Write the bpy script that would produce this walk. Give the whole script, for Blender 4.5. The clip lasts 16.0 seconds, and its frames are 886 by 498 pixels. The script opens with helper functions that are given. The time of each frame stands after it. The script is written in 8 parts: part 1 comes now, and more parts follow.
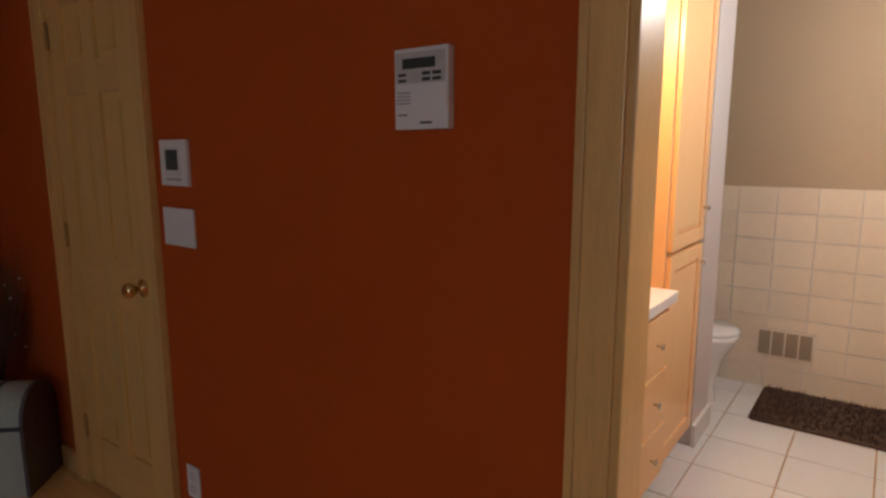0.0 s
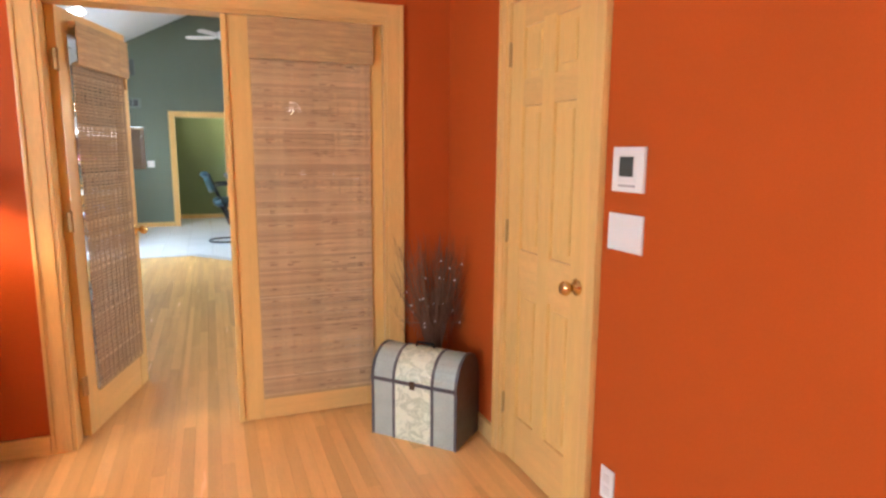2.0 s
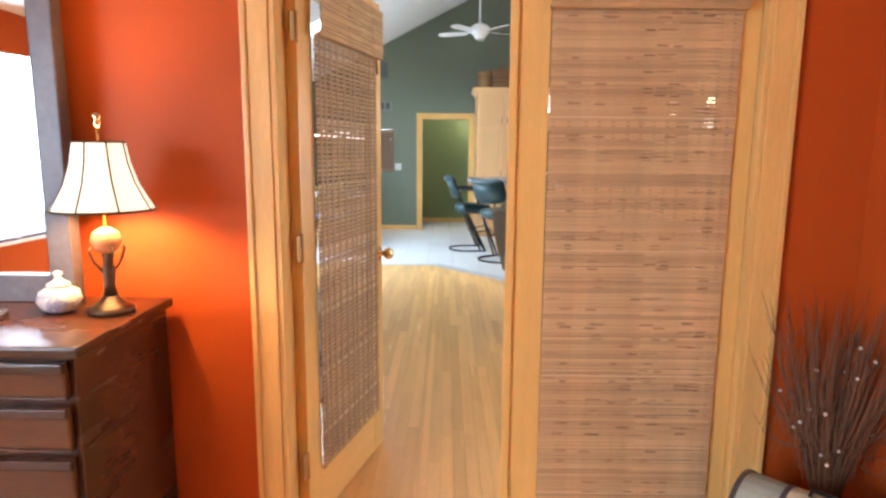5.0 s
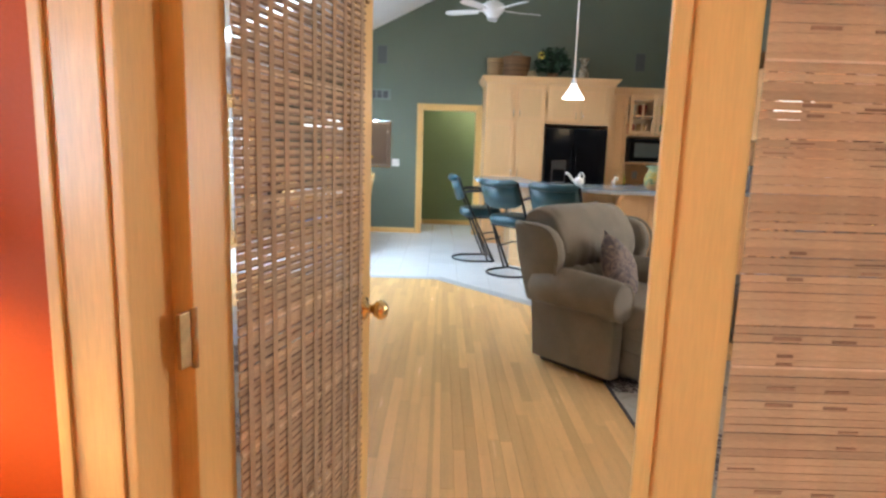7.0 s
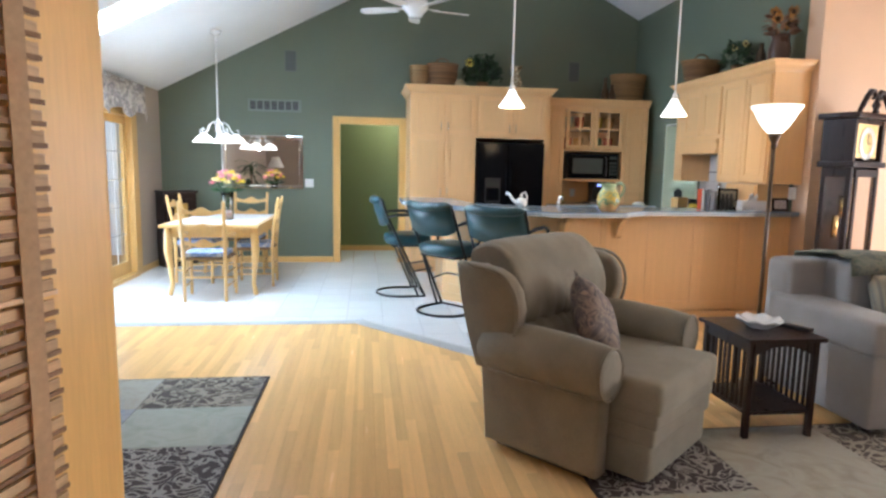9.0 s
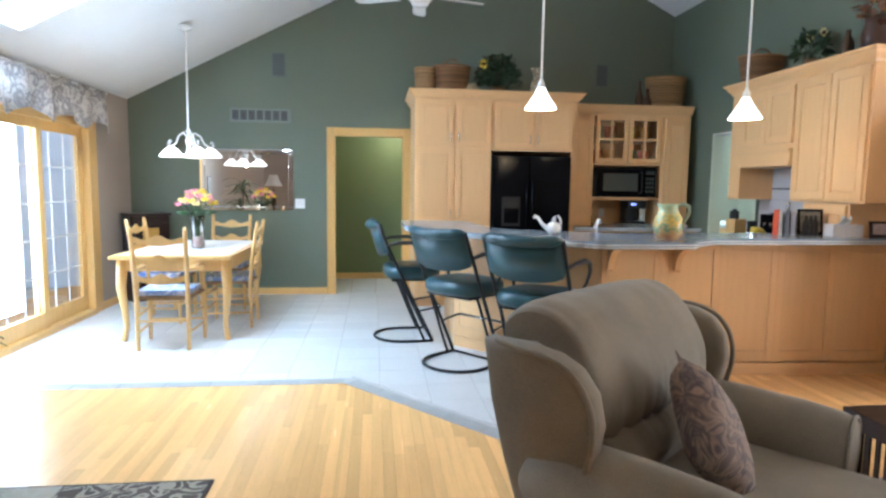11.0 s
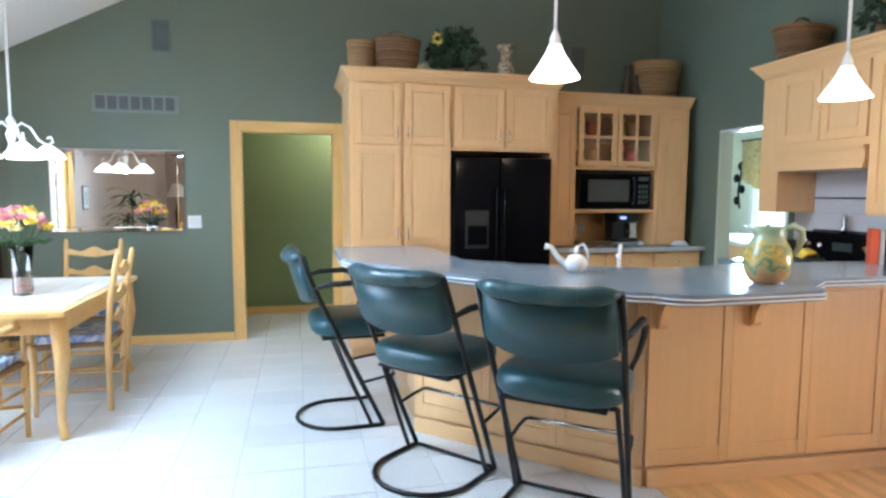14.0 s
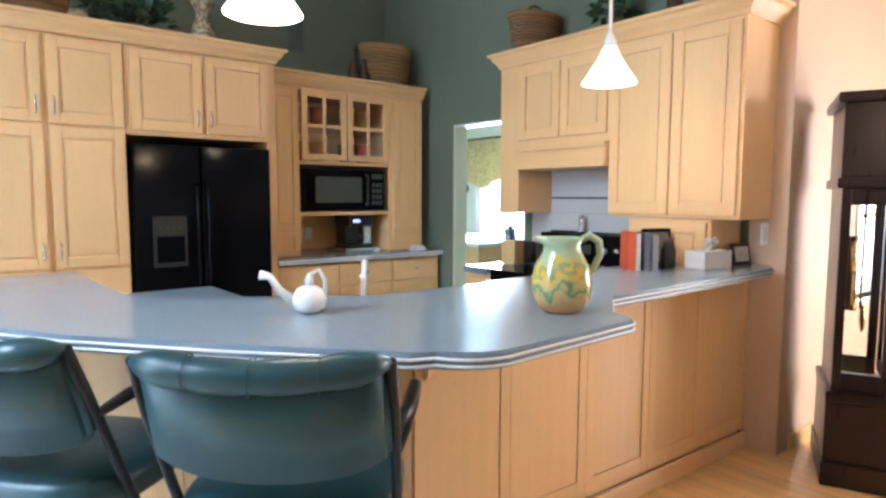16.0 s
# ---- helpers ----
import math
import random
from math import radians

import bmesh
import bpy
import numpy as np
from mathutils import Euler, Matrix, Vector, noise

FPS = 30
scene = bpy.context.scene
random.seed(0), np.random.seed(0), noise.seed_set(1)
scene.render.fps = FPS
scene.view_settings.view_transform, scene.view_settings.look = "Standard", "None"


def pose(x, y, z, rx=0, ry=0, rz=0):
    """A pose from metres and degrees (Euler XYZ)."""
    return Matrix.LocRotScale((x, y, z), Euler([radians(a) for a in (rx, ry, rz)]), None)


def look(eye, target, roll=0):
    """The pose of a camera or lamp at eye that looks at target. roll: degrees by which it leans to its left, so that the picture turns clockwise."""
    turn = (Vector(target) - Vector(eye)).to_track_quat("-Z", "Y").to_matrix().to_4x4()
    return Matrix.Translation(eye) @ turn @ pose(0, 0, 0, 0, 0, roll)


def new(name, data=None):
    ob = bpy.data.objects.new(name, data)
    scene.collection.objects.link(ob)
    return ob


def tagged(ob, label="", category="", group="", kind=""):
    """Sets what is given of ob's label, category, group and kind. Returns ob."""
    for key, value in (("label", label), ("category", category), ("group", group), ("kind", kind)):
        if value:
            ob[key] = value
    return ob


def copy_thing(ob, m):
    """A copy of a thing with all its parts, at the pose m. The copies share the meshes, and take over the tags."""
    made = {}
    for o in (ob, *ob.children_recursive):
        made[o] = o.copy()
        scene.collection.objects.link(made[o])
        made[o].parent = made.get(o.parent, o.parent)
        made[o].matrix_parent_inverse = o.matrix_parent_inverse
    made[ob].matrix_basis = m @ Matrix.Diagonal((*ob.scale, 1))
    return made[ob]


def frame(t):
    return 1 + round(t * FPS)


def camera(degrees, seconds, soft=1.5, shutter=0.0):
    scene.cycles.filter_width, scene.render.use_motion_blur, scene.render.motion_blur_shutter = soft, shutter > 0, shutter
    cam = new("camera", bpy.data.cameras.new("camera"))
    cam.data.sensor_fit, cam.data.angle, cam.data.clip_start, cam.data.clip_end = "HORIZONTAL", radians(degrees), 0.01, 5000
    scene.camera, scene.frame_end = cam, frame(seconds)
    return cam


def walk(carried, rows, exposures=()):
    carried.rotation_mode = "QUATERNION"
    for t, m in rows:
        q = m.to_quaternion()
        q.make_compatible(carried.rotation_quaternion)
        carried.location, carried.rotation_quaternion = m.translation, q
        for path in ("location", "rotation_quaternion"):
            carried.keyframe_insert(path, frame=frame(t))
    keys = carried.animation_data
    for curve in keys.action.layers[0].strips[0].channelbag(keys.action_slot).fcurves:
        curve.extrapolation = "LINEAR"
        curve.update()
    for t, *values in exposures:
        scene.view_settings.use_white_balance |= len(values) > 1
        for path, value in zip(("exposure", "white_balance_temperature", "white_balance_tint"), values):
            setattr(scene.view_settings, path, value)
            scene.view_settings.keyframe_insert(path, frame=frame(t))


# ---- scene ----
cam = camera(72.30, 16.0, soft=2.6)
PATH = [
    (0, -0.032, -0.312, 1.393, 80.59, 0.04, -53.55),
    (0.5, -0.087, -0.248, 1.419, 80.51, 0.12, -45.17),
    (1, -0.168, -0.225, 1.427, 80.48, 0.35, -36.72),
    (1.5, -0.190, -0.184, 1.401, 81.05, -0.13, -27.76),
    (2, -0.225, -0.101, 1.401, 80.90, -0.34, -20.86),
    (2.5, -0.242, -0.069, 1.406, 80.86, -0.39, -14.19),
    (3, -0.262, 0.004, 1.406, 81.01, -0.59, -8.80),
    (3.5, -0.288, 0.220, 1.421, 80.67, -0.80, -4.95),
    (4, -0.319, 0.464, 1.415, 81.00, -1.10, -2.27),
    (4.2, -0.308, 0.587, 1.401, 81.15, -0.75, -0.99),
    (6.3, -0.412, 1.779, 1.392, 80.80, -0.66, 1.17),
    (6.5, -0.372, 1.879, 1.376, 81.03, -0.96, 1.50),
    (7, -0.444, 2.193, 1.381, 80.70, -1.78, 0.05),
    (7.5, -0.485, 2.481, 1.380, 80.78, -2.14, -2.35),
    (8, -0.458, 2.766, 1.375, 81.20, -1.47, -4.42),
    (8.5, -0.426, 3.011, 1.367, 81.94, -1.14, -6.04),
    (9, -0.399, 3.254, 1.381, 82.52, -1.05, -7.09),
    (9.2, -0.390, 3.345, 1.387, 82.83, -0.97, -7.37),
    (11.3, -0.252, 4.552, 1.382, 84.17, -0.80, -5.99),
    (11.5, -0.234, 4.640, 1.399, 84.03, -0.85, -5.71),
    (12, -0.243, 4.951, 1.408, 84.17, -0.72, -5.38),
    (12.5, -0.288, 5.249, 1.410, 84.42, -0.68, -5.86),
    (13, -0.294, 5.571, 1.401, 84.71, -0.54, -6.95),
    (13.5, -0.278, 5.849, 1.394, 85.04, -0.54, -9.31),
    (14, -0.251, 6.103, 1.410, 84.96, -0.31, -13.22),
    (14.5, -0.149, 6.303, 1.415, 85.05, -0.12, -17.85),
    (15, -0.069, 6.521, 1.437, 84.96, 0.11, -24.00),
    (15.5, 0.050, 6.782, 1.423, 85.02, -0.24, -31.17),
    (16, 0.161, 7.004, 1.418, 84.99, -0.17, -38.85),
]

EXPOSURES = [(0.0, -2.85, 5900, 10), (0.5, -1.4, 5900, 10), (1.0, -0.42, 5900, 10), (1.6, -0.08, 5900, 10), (3.0, 0.25, 5900, 10), (4.2, 0.22, 5900, 10), (6.5, 0.0, 5750, 10), (9.0, 0.0, 5650, 10), (12.0, 0.04, 5450, 10), (14.0, 0.1, 5500, 10), (16.0, 0.28, 5600, 10)]
walk(cam, [(t, pose(*r)) for t, *r in PATH], EXPOSURES)

# ---- world, daylight ----
world = bpy.data.worlds.new("sky")
scene.world = world
world.use_nodes = True
wn, wl = world.node_tree.nodes, world.node_tree.links
sky = wn.new("ShaderNodeTexSky")
sky.sky_type, sky.sun_disc = "NISHITA", False
sky.sun_elevation, sky.sun_rotation = radians(42), radians(150)
wn["Background"].inputs["Strength"].default_value = 0.12
wl.new(sky.outputs["Color"], wn["Background"].inputs["Color"])
sun = new("sun", bpy.data.lights.new("sun", "SUN"))
sun.data.energy, sun.data.angle, sun.data.color = 1.2, radians(12), (1.0, 0.95, 0.88)
sun.matrix_world = look((-6, 20, 14), (0, 6, 0))


def area(name, eye, target, w, h, power, colour=(1, 1, 1)):
    lamp = new(name, bpy.data.lights.new(name, "AREA"))
    lamp.data.shape, lamp.data.size, lamp.data.size_y = "RECTANGLE", w, h
    lamp.data.energy, lamp.data.color = power, colour
    lamp.matrix_world = look(eye, target)
    return lamp


def bulb(name, place, power, colour=(1.0, 0.72, 0.42), radius=0.04):
    lamp = new(name, bpy.data.lights.new(name, "POINT"))
    lamp.data.energy, lamp.data.color, lamp.data.shadow_soft_size = power, colour, radius
    lamp.location = place
    return lamp


DAY = (0.68, 0.85, 1.0)
area("daylight_patio", (-3.42, 9.78, 1.05), (-0.6, 9.78, 1.05), 0.80, 1.64, 85, DAY)
area("daylight_skylight", (-2.305, 9.235, 3.05), (-2.305, 9.235, 0), 1.46, 0.50, 205, DAY).matrix_world = pose(-2.305, 9.235, 3.05, 0, -27.02, 0)
area("daylight_bedroom", (-4.12, -1.1, 1.5), (-0.9, 0.8, 0.2), 2.1, 1.5, 175, (0.80, 0.91, 1.0))
area("daylight_living", (6.0, 6.3, 1.25), (1.5, 6.4, 0.0), 2.1, 1.6, 165, (1.0, 0.93, 0.86))
area("daylight_foyer", (4.95, 8.44, 1.3), (4.6, 5, 0.9), 0.7, 1.0, 14, DAY)
area("daylight_mudroom", (5.85, 12.8, 1.2), (3.5, 11.5, 1.0), 1.1, 1.3, 110, DAY)
bulb("bulb_bath", (1.75, 0.45, 1.9), 290, (1.0, 0.66, 0.32), 0.08)
# added fill lamp without a fixture, brightens the bathroom tiles
bulb("fill_bath", (2.4, -0.6, 2.05), 430, (1.0, 0.92, 0.82), 0.1)
# unseen fill lamp, added to lift the olive hall behind the doorway
bulb("fill_hall", (0.3, 13.0, 2.35), 30, (1.0, 0.9, 0.7), 0.1)
bulb("bulb_dresser", (-1.32, 2.80, 1.31), 30, (1.0, 0.55, 0.22), 0.04)
bulb("bulb_torchiere", (2.13, 6.82, 1.86), 28, (1.0, 0.68, 0.36), 0.08)
for x, y, z in ((0.91, 8.79, 1.955), (2.40, 8.64, 1.905)):
    bulb("bulb_pendant", (x, y, z), 9, (1.0, 0.74, 0.46), 0.05)
bulb("bulb_chandelier", (-2.14, 10.80, 1.66), 12, (1.0, 0.8, 0.55), 0.02)

# ---- materials ----
def material(name, colour, rough=0.5, metal=0.0, vary=0.12, scale=6.0, fine=90.0, bump=0.15, stretch=(1, 1, 1), coat=0.0, per_object=0.0, per_island=0.0, sheen=0.0, spots=0.0):
    """A surface with variation at two scales, fine relief and uneven gloss."""
    m = bpy.data.materials.new(name)
    m.use_nodes = True
    n, l = m.node_tree.nodes, m.node_tree.links
    b = n["Principled BSDF"]
    co = n.new("ShaderNodeTexCoord")
    mp = n.new("ShaderNodeMapping")
    mp.inputs["Scale"].default_value = stretch
    l.new(co.outputs["Object"], mp.inputs["Vector"])
    big, small = n.new("ShaderNodeTexNoise"), n.new("ShaderNodeTexNoise")
    for tex, s, d in ((big, scale, 3), (small, fine, 4)):
        tex.inputs["Scale"].default_value, tex.inputs["Detail"].default_value = s, d
        l.new(mp.outputs["Vector"], tex.inputs["Vector"])
    mix = n.new("ShaderNodeMath")
    mix.operation = "MULTIPLY_ADD"
    mix.inputs[1].default_value = 0.5
    half = n.new("ShaderNodeMath")
    half.operation = "MULTIPLY"
    half.inputs[1].default_value = 0.5
    l.new(small.outputs["Fac"], half.inputs[0])
    l.new(big.outputs["Fac"], mix.inputs[0])
    l.new(half.outputs[0], mix.inputs[2])
    value = mix.outputs[0]
    hsv = n.new("ShaderNodeHueSaturation")
    hsv.inputs["Color"].default_value = (*colour, 1)
    rng = n.new("ShaderNodeMapRange")
    rng.inputs["From Min"].default_value, rng.inputs["From Max"].default_value = 0.3, 0.7
    rng.inputs["To Min"].default_value, rng.inputs["To Max"].default_value = 1 - vary, 1 + vary
    l.new(value, rng.inputs["Value"])
    out = rng.outputs["Result"]
    for amount, kind, socket in ((per_object, "ShaderNodeObjectInfo", "Random"), (per_island, "ShaderNodeNewGeometry", "Random Per Island")):
        if amount:
            info = n.new(kind)
            r2 = n.new("ShaderNodeMapRange")
            r2.inputs["To Min"].default_value, r2.inputs["To Max"].default_value = 1 - amount, 1 + amount
            l.new(info.outputs[socket], r2.inputs["Value"])
            mul = n.new("ShaderNodeMath")
            mul.operation = "MULTIPLY"
            l.new(out, mul.inputs[0])
            l.new(r2.outputs["Result"], mul.inputs[1])
            out = mul.outputs[0]
    l.new(out, hsv.inputs["Value"])
    l.new(hsv.outputs["Color"], b.inputs["Base Color"])
    rr = n.new("ShaderNodeMapRange")
    rr.inputs["To Min"].default_value, rr.inputs["To Max"].default_value = max(rough - 0.08, 0.02), min(rough + 0.08, 1)
    l.new(big.outputs["Fac"], rr.inputs["Value"])
    l.new(rr.outputs["Result"], b.inputs["Roughness"])
    b.inputs["Metallic"].default_value = metal
    b.inputs["Coat Weight"].default_value = coat
    b.inputs["Coat Roughness"].default_value = 0.15
    b.inputs["Sheen Weight"].default_value = sheen
    if bump:
        bp = n.new("ShaderNodeBump")
        bp.inputs["Strength"].default_value, bp.inputs["Distance"].default_value = bump, 0.004
        l.new(small.outputs["Fac"], bp.inputs["Height"])
        l.new(bp.outputs["Normal"], b.inputs["Normal"])
    return m


def patterned(name, colours, scale, rough=0.8, kind="voronoi", stretch=(1, 1, 1), bump=0.2, soft=0.05):
    """Blotches of several colours in turn, as on printed cloth, stone or a painted thing."""
    m = bpy.data.materials.new(name)
    m.use_nodes = True
    n, l = m.node_tree.nodes, m.node_tree.links
    b = n["Principled BSDF"]
    co, mp = n.new("ShaderNodeTexCoord"), n.new("ShaderNodeMapping")
    mp.inputs["Scale"].default_value = stretch
    l.new(co.outputs["Object"], mp.inputs["Vector"])
    tex = n.new("ShaderNodeTexNoise")
    tex.inputs["Scale"].default_value, tex.inputs["Detail"].default_value, tex.inputs["Distortion"].default_value = scale, 2, 1.2
    if kind == "swirl":
        tex.inputs["Detail"].default_value, tex.inputs["Distortion"].default_value = 0.5, 2.6
    l.new(mp.outputs["Vector"], tex.inputs["Vector"])
    ramp = n.new("ShaderNodeValToRGB")
    el = ramp.color_ramp.elements
    count = len(colours)
    el[0].position, el[0].color = 0.3, (*colours[0], 1)
    el[1].position, el[1].color = 0.7, (*colours[-1], 1)
    for i, c in enumerate(colours[1:-1], 1):
        e = el.new(0.3 + 0.4 * i / (count - 1))
        e.color = (*c, 1)
    if kind == "swirl":
        ramp.color_ramp.interpolation = "CONSTANT"
    l.new(tex.outputs["Fac"], ramp.inputs["Fac"])
    l.new(ramp.outputs["Color"], b.inputs["Base Color"])
    b.inputs["Roughness"].default_value = rough
    fine = n.new("ShaderNodeTexNoise")
    fine.inputs["Scale"].default_value = 250
    l.new(mp.outputs["Vector"], fine.inputs["Vector"])
    bp = n.new("ShaderNodeBump")
    bp.inputs["Strength"].default_value, bp.inputs["Distance"].default_value = bump, 0.003
    l.new(fine.outputs["Fac"], bp.inputs["Height"])
    l.new(bp.outputs["Normal"], b.inputs["Normal"])
    return m


def glowing(name, colour, strength):
    m = bpy.data.materials.new(name)
    m.use_nodes = True
    b = m.node_tree.nodes["Principled BSDF"]
    b.inputs["Base Color"].default_value = (0.8, 0.78, 0.72, 1)
    b.inputs["Emission Color"].default_value = (*colour, 1)
    b.inputs["Emission Strength"].default_value = strength
    b.inputs["Roughness"].default_value = 0.4
    return m


def glass(name, rough=0.0, tint=(1, 1, 1)):
    m = bpy.data.materials.new(name)
    m.use_nodes = True
    b = m.node_tree.nodes["Principled BSDF"]
    b.inputs["Base Color"].default_value = (*tint, 1)
    b.inputs["Transmission Weight"].default_value, b.inputs["Roughness"].default_value, b.inputs["IOR"].default_value = 1.0, rough, 1.45
    return m


RED = material("orange_red_paint", (0.44, 0.080, 0.013), 0.42, vary=0.05, scale=2, fine=160, bump=0.12)
GREEN = material("sage_green_paint", (0.132, 0.156, 0.108), 0.6, vary=0.05, scale=2, fine=160, bump=0.12)
OLIVE = material("olive_green_paint", (0.20, 0.24, 0.10), 0.6, vary=0.05, scale=2, fine=160, bump=0.1)
TAUPE = material("taupe_paint", (0.42, 0.35, 0.29), 0.65, vary=0.05, scale=2, fine=160, bump=0.1)
PEACH = material("peach_paint", (0.66, 0.45, 0.30), 0.6, vary=0.04, scale=2, fine=160, bump=0.1)
BATHP = material("tan_bath_paint", (0.36, 0.27, 0.17), 0.6, vary=0.04, scale=2, fine=160, bump=0.1)
WHITE = material("white_ceiling_paint", (0.80, 0.80, 0.79), 0.8, vary=0.03, scale=3, fine=120, bump=0.25)
CREAM = material("cream_paint", (0.66, 0.67, 0.52), 0.6, vary=0.03, bump=0.05)
OAK = material("honey_oak_trim", (0.72, 0.45, 0.155), 0.36, vary=0.14, scale=3, fine=34, bump=0.1, stretch=(9, 9, 0.7), coat=0.15, per_object=0.06)
OAKX = material("honey_oak_trim_long", (0.72, 0.45, 0.155), 0.36, vary=0.14, scale=3, fine=34, bump=0.1, stretch=(0.7, 0.7, 9), coat=0.15, per_object=0.06)
DOORW = material("golden_oak_door", (0.73, 0.47, 0.155), 0.34, vary=0.11, scale=3, fine=30, bump=0.08, stretch=(8, 8, 0.6), coat=0.15)
MAPLE = material("light_maple", (0.80, 0.492, 0.225), 0.38, vary=0.05, scale=3, fine=40, bump=0.05, stretch=(8, 8, 0.8), coat=0.25, per_object=0.035)
MAPLEX = material("light_maple_long", (0.80, 0.492, 0.225), 0.38, vary=0.05, scale=3, fine=40, bump=0.05, stretch=(0.8, 0.8, 8), coat=0.25, per_object=0.035)
PINE = material("pine_furniture", (0.70, 0.44, 0.16), 0.4, vary=0.12, scale=3, fine=30, bump=0.06, stretch=(6, 6, 0.8), coat=0.2)
PLANK = material("oak_floorboard", (0.85, 0.51, 0.20), 0.24, vary=0.11, scale=2.2, fine=26, bump=0.06, stretch=(12, 0.8, 12), coat=0.12, per_island=0.12)
PLANKO = material("oak_floorboard_single", (0.85, 0.51, 0.20), 0.24, vary=0.11, scale=2.2, fine=26, bump=0.06, stretch=(12, 0.8, 12), coat=0.12, per_object=0.12)
SEAM = material("dark_seam", (0.50, 0.29, 0.115), 0.8, vary=0.2)
SOIL = material("dark_soil", (0.03, 0.02, 0.012), 0.95, vary=0.4, fine=200, bump=0.6)
TILE = material("white_floor_tile", (0.66, 0.65, 0.63), 0.34, vary=0.05, scale=3, fine=40, bump=0.0, per_object=0.05)
TILEI = material("white_floor_tile_joined", (0.66, 0.65, 0.63), 0.34, vary=0.05, scale=3, fine=40, bump=0.0, per_island=0.05)
BORDER = material("grey_border_tile", (0.40, 0.40, 0.38), 0.35, vary=0.15, scale=9, fine=70, bump=0.06, per_object=0.08)
GROUT = material("pale_grout", (0.58, 0.565, 0.54), 0.9, vary=0.12, fine=200, bump=0.2)
BATHT = material("cream_wall_tile", (0.66, 0.56, 0.42), 0.22, vary=0.05, scale=4, fine=60, bump=0.03, per_object=0.04)
DARKW = material("dark_cherry_wood", (0.060, 0.021, 0.009), 0.26, vary=0.2, scale=3, fine=30, bump=0.04, stretch=(1.0, 1.0, 7))
MAHOG = material("dark_mahogany", (0.020, 0.009, 0.007), 0.3, vary=0.3, scale=3, fine=30, bump=0.05, stretch=(8, 8, 0.8), coat=0.08)
CHERRY = material("warm_cherry_front", (0.105, 0.036, 0.011), 0.3, vary=0.25, scale=3, fine=30, bump=0.04, stretch=(1.0, 1.0, 7))
PEWTER = material("dark_pewter_frame", (0.11, 0.10, 0.11), 0.35, metal=0.2, vary=0.25, scale=5, fine=40, bump=0.1)
TEAL = material("dark_teal_vinyl", (0.015, 0.056, 0.065), 0.34, vary=0.07, scale=2, fine=320, bump=0.1)
BLACKM = material("black_metal", (0.012, 0.012, 0.013), 0.38, metal=0.4, vary=0.2, fine=120, bump=0.06)
BLACKG = material("gloss_black_enamel", (0.005, 0.005, 0.006), 0.10, vary=0.2, scale=4, bump=0.0)
BLACKP = material("black_plastic", (0.015, 0.015, 0.016), 0.35, vary=0.2, fine=200, bump=0.05)
CHROME = material("brushed_chrome", (0.6, 0.6, 0.6), 0.25, metal=1.0, vary=0.08, fine=80, bump=0.03)
BRASS = material("polished_brass", (0.80, 0.58, 0.26), 0.18, metal=1.0, vary=0.08, fine=60, bump=0.02)
BRONZE = material("dark_bronze", (0.10, 0.065, 0.04), 0.35, metal=0.8, vary=0.25, fine=70, bump=0.08)
FABRIC = material("taupe_velour", (0.235, 0.205, 0.150), 0.9, vary=0.3, scale=5, fine=300, bump=0.35, sheen=0.12)
GREYF = material("grey_chenille", (0.27, 0.235, 0.21), 0.9, vary=0.18, scale=6, fine=260, bump=0.4, sheen=0.15)
COUNTER = patterned("slate_blue_laminate", [(0.19, 0.25, 0.30), (0.26, 0.32, 0.375), (0.22, 0.28, 0.335)], 160, 0.16, bump=0.02)
WHITEP = material("white_plastic", (0.78, 0.77, 0.74), 0.35, vary=0.03, fine=200, bump=0.03)
ENAMEL = material("white_enamel", (0.80, 0.79, 0.76), 0.2, vary=0.03, bump=0.0, coat=0.4)
CERAMIC = material("white_ceramic", (0.80, 0.79, 0.77), 0.12, vary=0.03, bump=0.02, coat=0.5)
SCREEN = material("grey_display", (0.06, 0.07, 0.065), 0.2, vary=0.1, bump=0.0)
WICKER = material("brown_wicker", (0.20, 0.105, 0.042), 0.7, vary=0.3, scale=20, fine=60, bump=0.5, stretch=(1, 1, 6), per_object=0.28)
WICKERL = material("tan_wicker", (0.29, 0.17, 0.07), 0.7, vary=0.3, scale=20, fine=60, bump=0.5, stretch=(1, 1, 6), per_object=0.28)
LEAF = material("green_leaf", (0.035, 0.085, 0.025), 0.45, vary=0.3, scale=12, fine=60, bump=0.1, per_island=0.45)
LEAFD = material("dark_ivy_leaf", (0.02, 0.05, 0.02), 0.5, vary=0.3, scale=12, fine=60, bump=0.1, per_island=0.45)
TWIG = material("dry_twig", (0.19, 0.10, 0.06), 0.8, vary=0.3, fine=90, bump=0.2, per_island=0.3)
BAMBOO = material("woven_bamboo_slat", (0.50, 0.345, 0.185), 0.6, vary=0.2, scale=7, fine=50, bump=0.25, stretch=(2, 2, 14), per_object=0.15, per_island=0.08)
BAMBOOV = material("bamboo_valance", (0.50, 0.33, 0.15), 0.6, vary=0.2, scale=7, fine=50, bump=0.25, stretch=(2, 2, 14), per_island=0.10)
THREAD = material("brown_blind_thread", (0.265, 0.16, 0.08), 0.8, vary=0.2, fine=200, bump=0.1)
DASH = material("darker_bamboo", (0.25, 0.15, 0.08), 0.7, vary=0.25, scale=12, fine=200, bump=0.1, per_object=0.2, per_island=0.3)
PALEC = material("pale_bamboo_cord", (0.66, 0.49, 0.29), 0.6, vary=0.15)
THREADL = material("pale_brown_thread", (0.40, 0.28, 0.16), 0.8, vary=0.2, fine=200, bump=0.1)
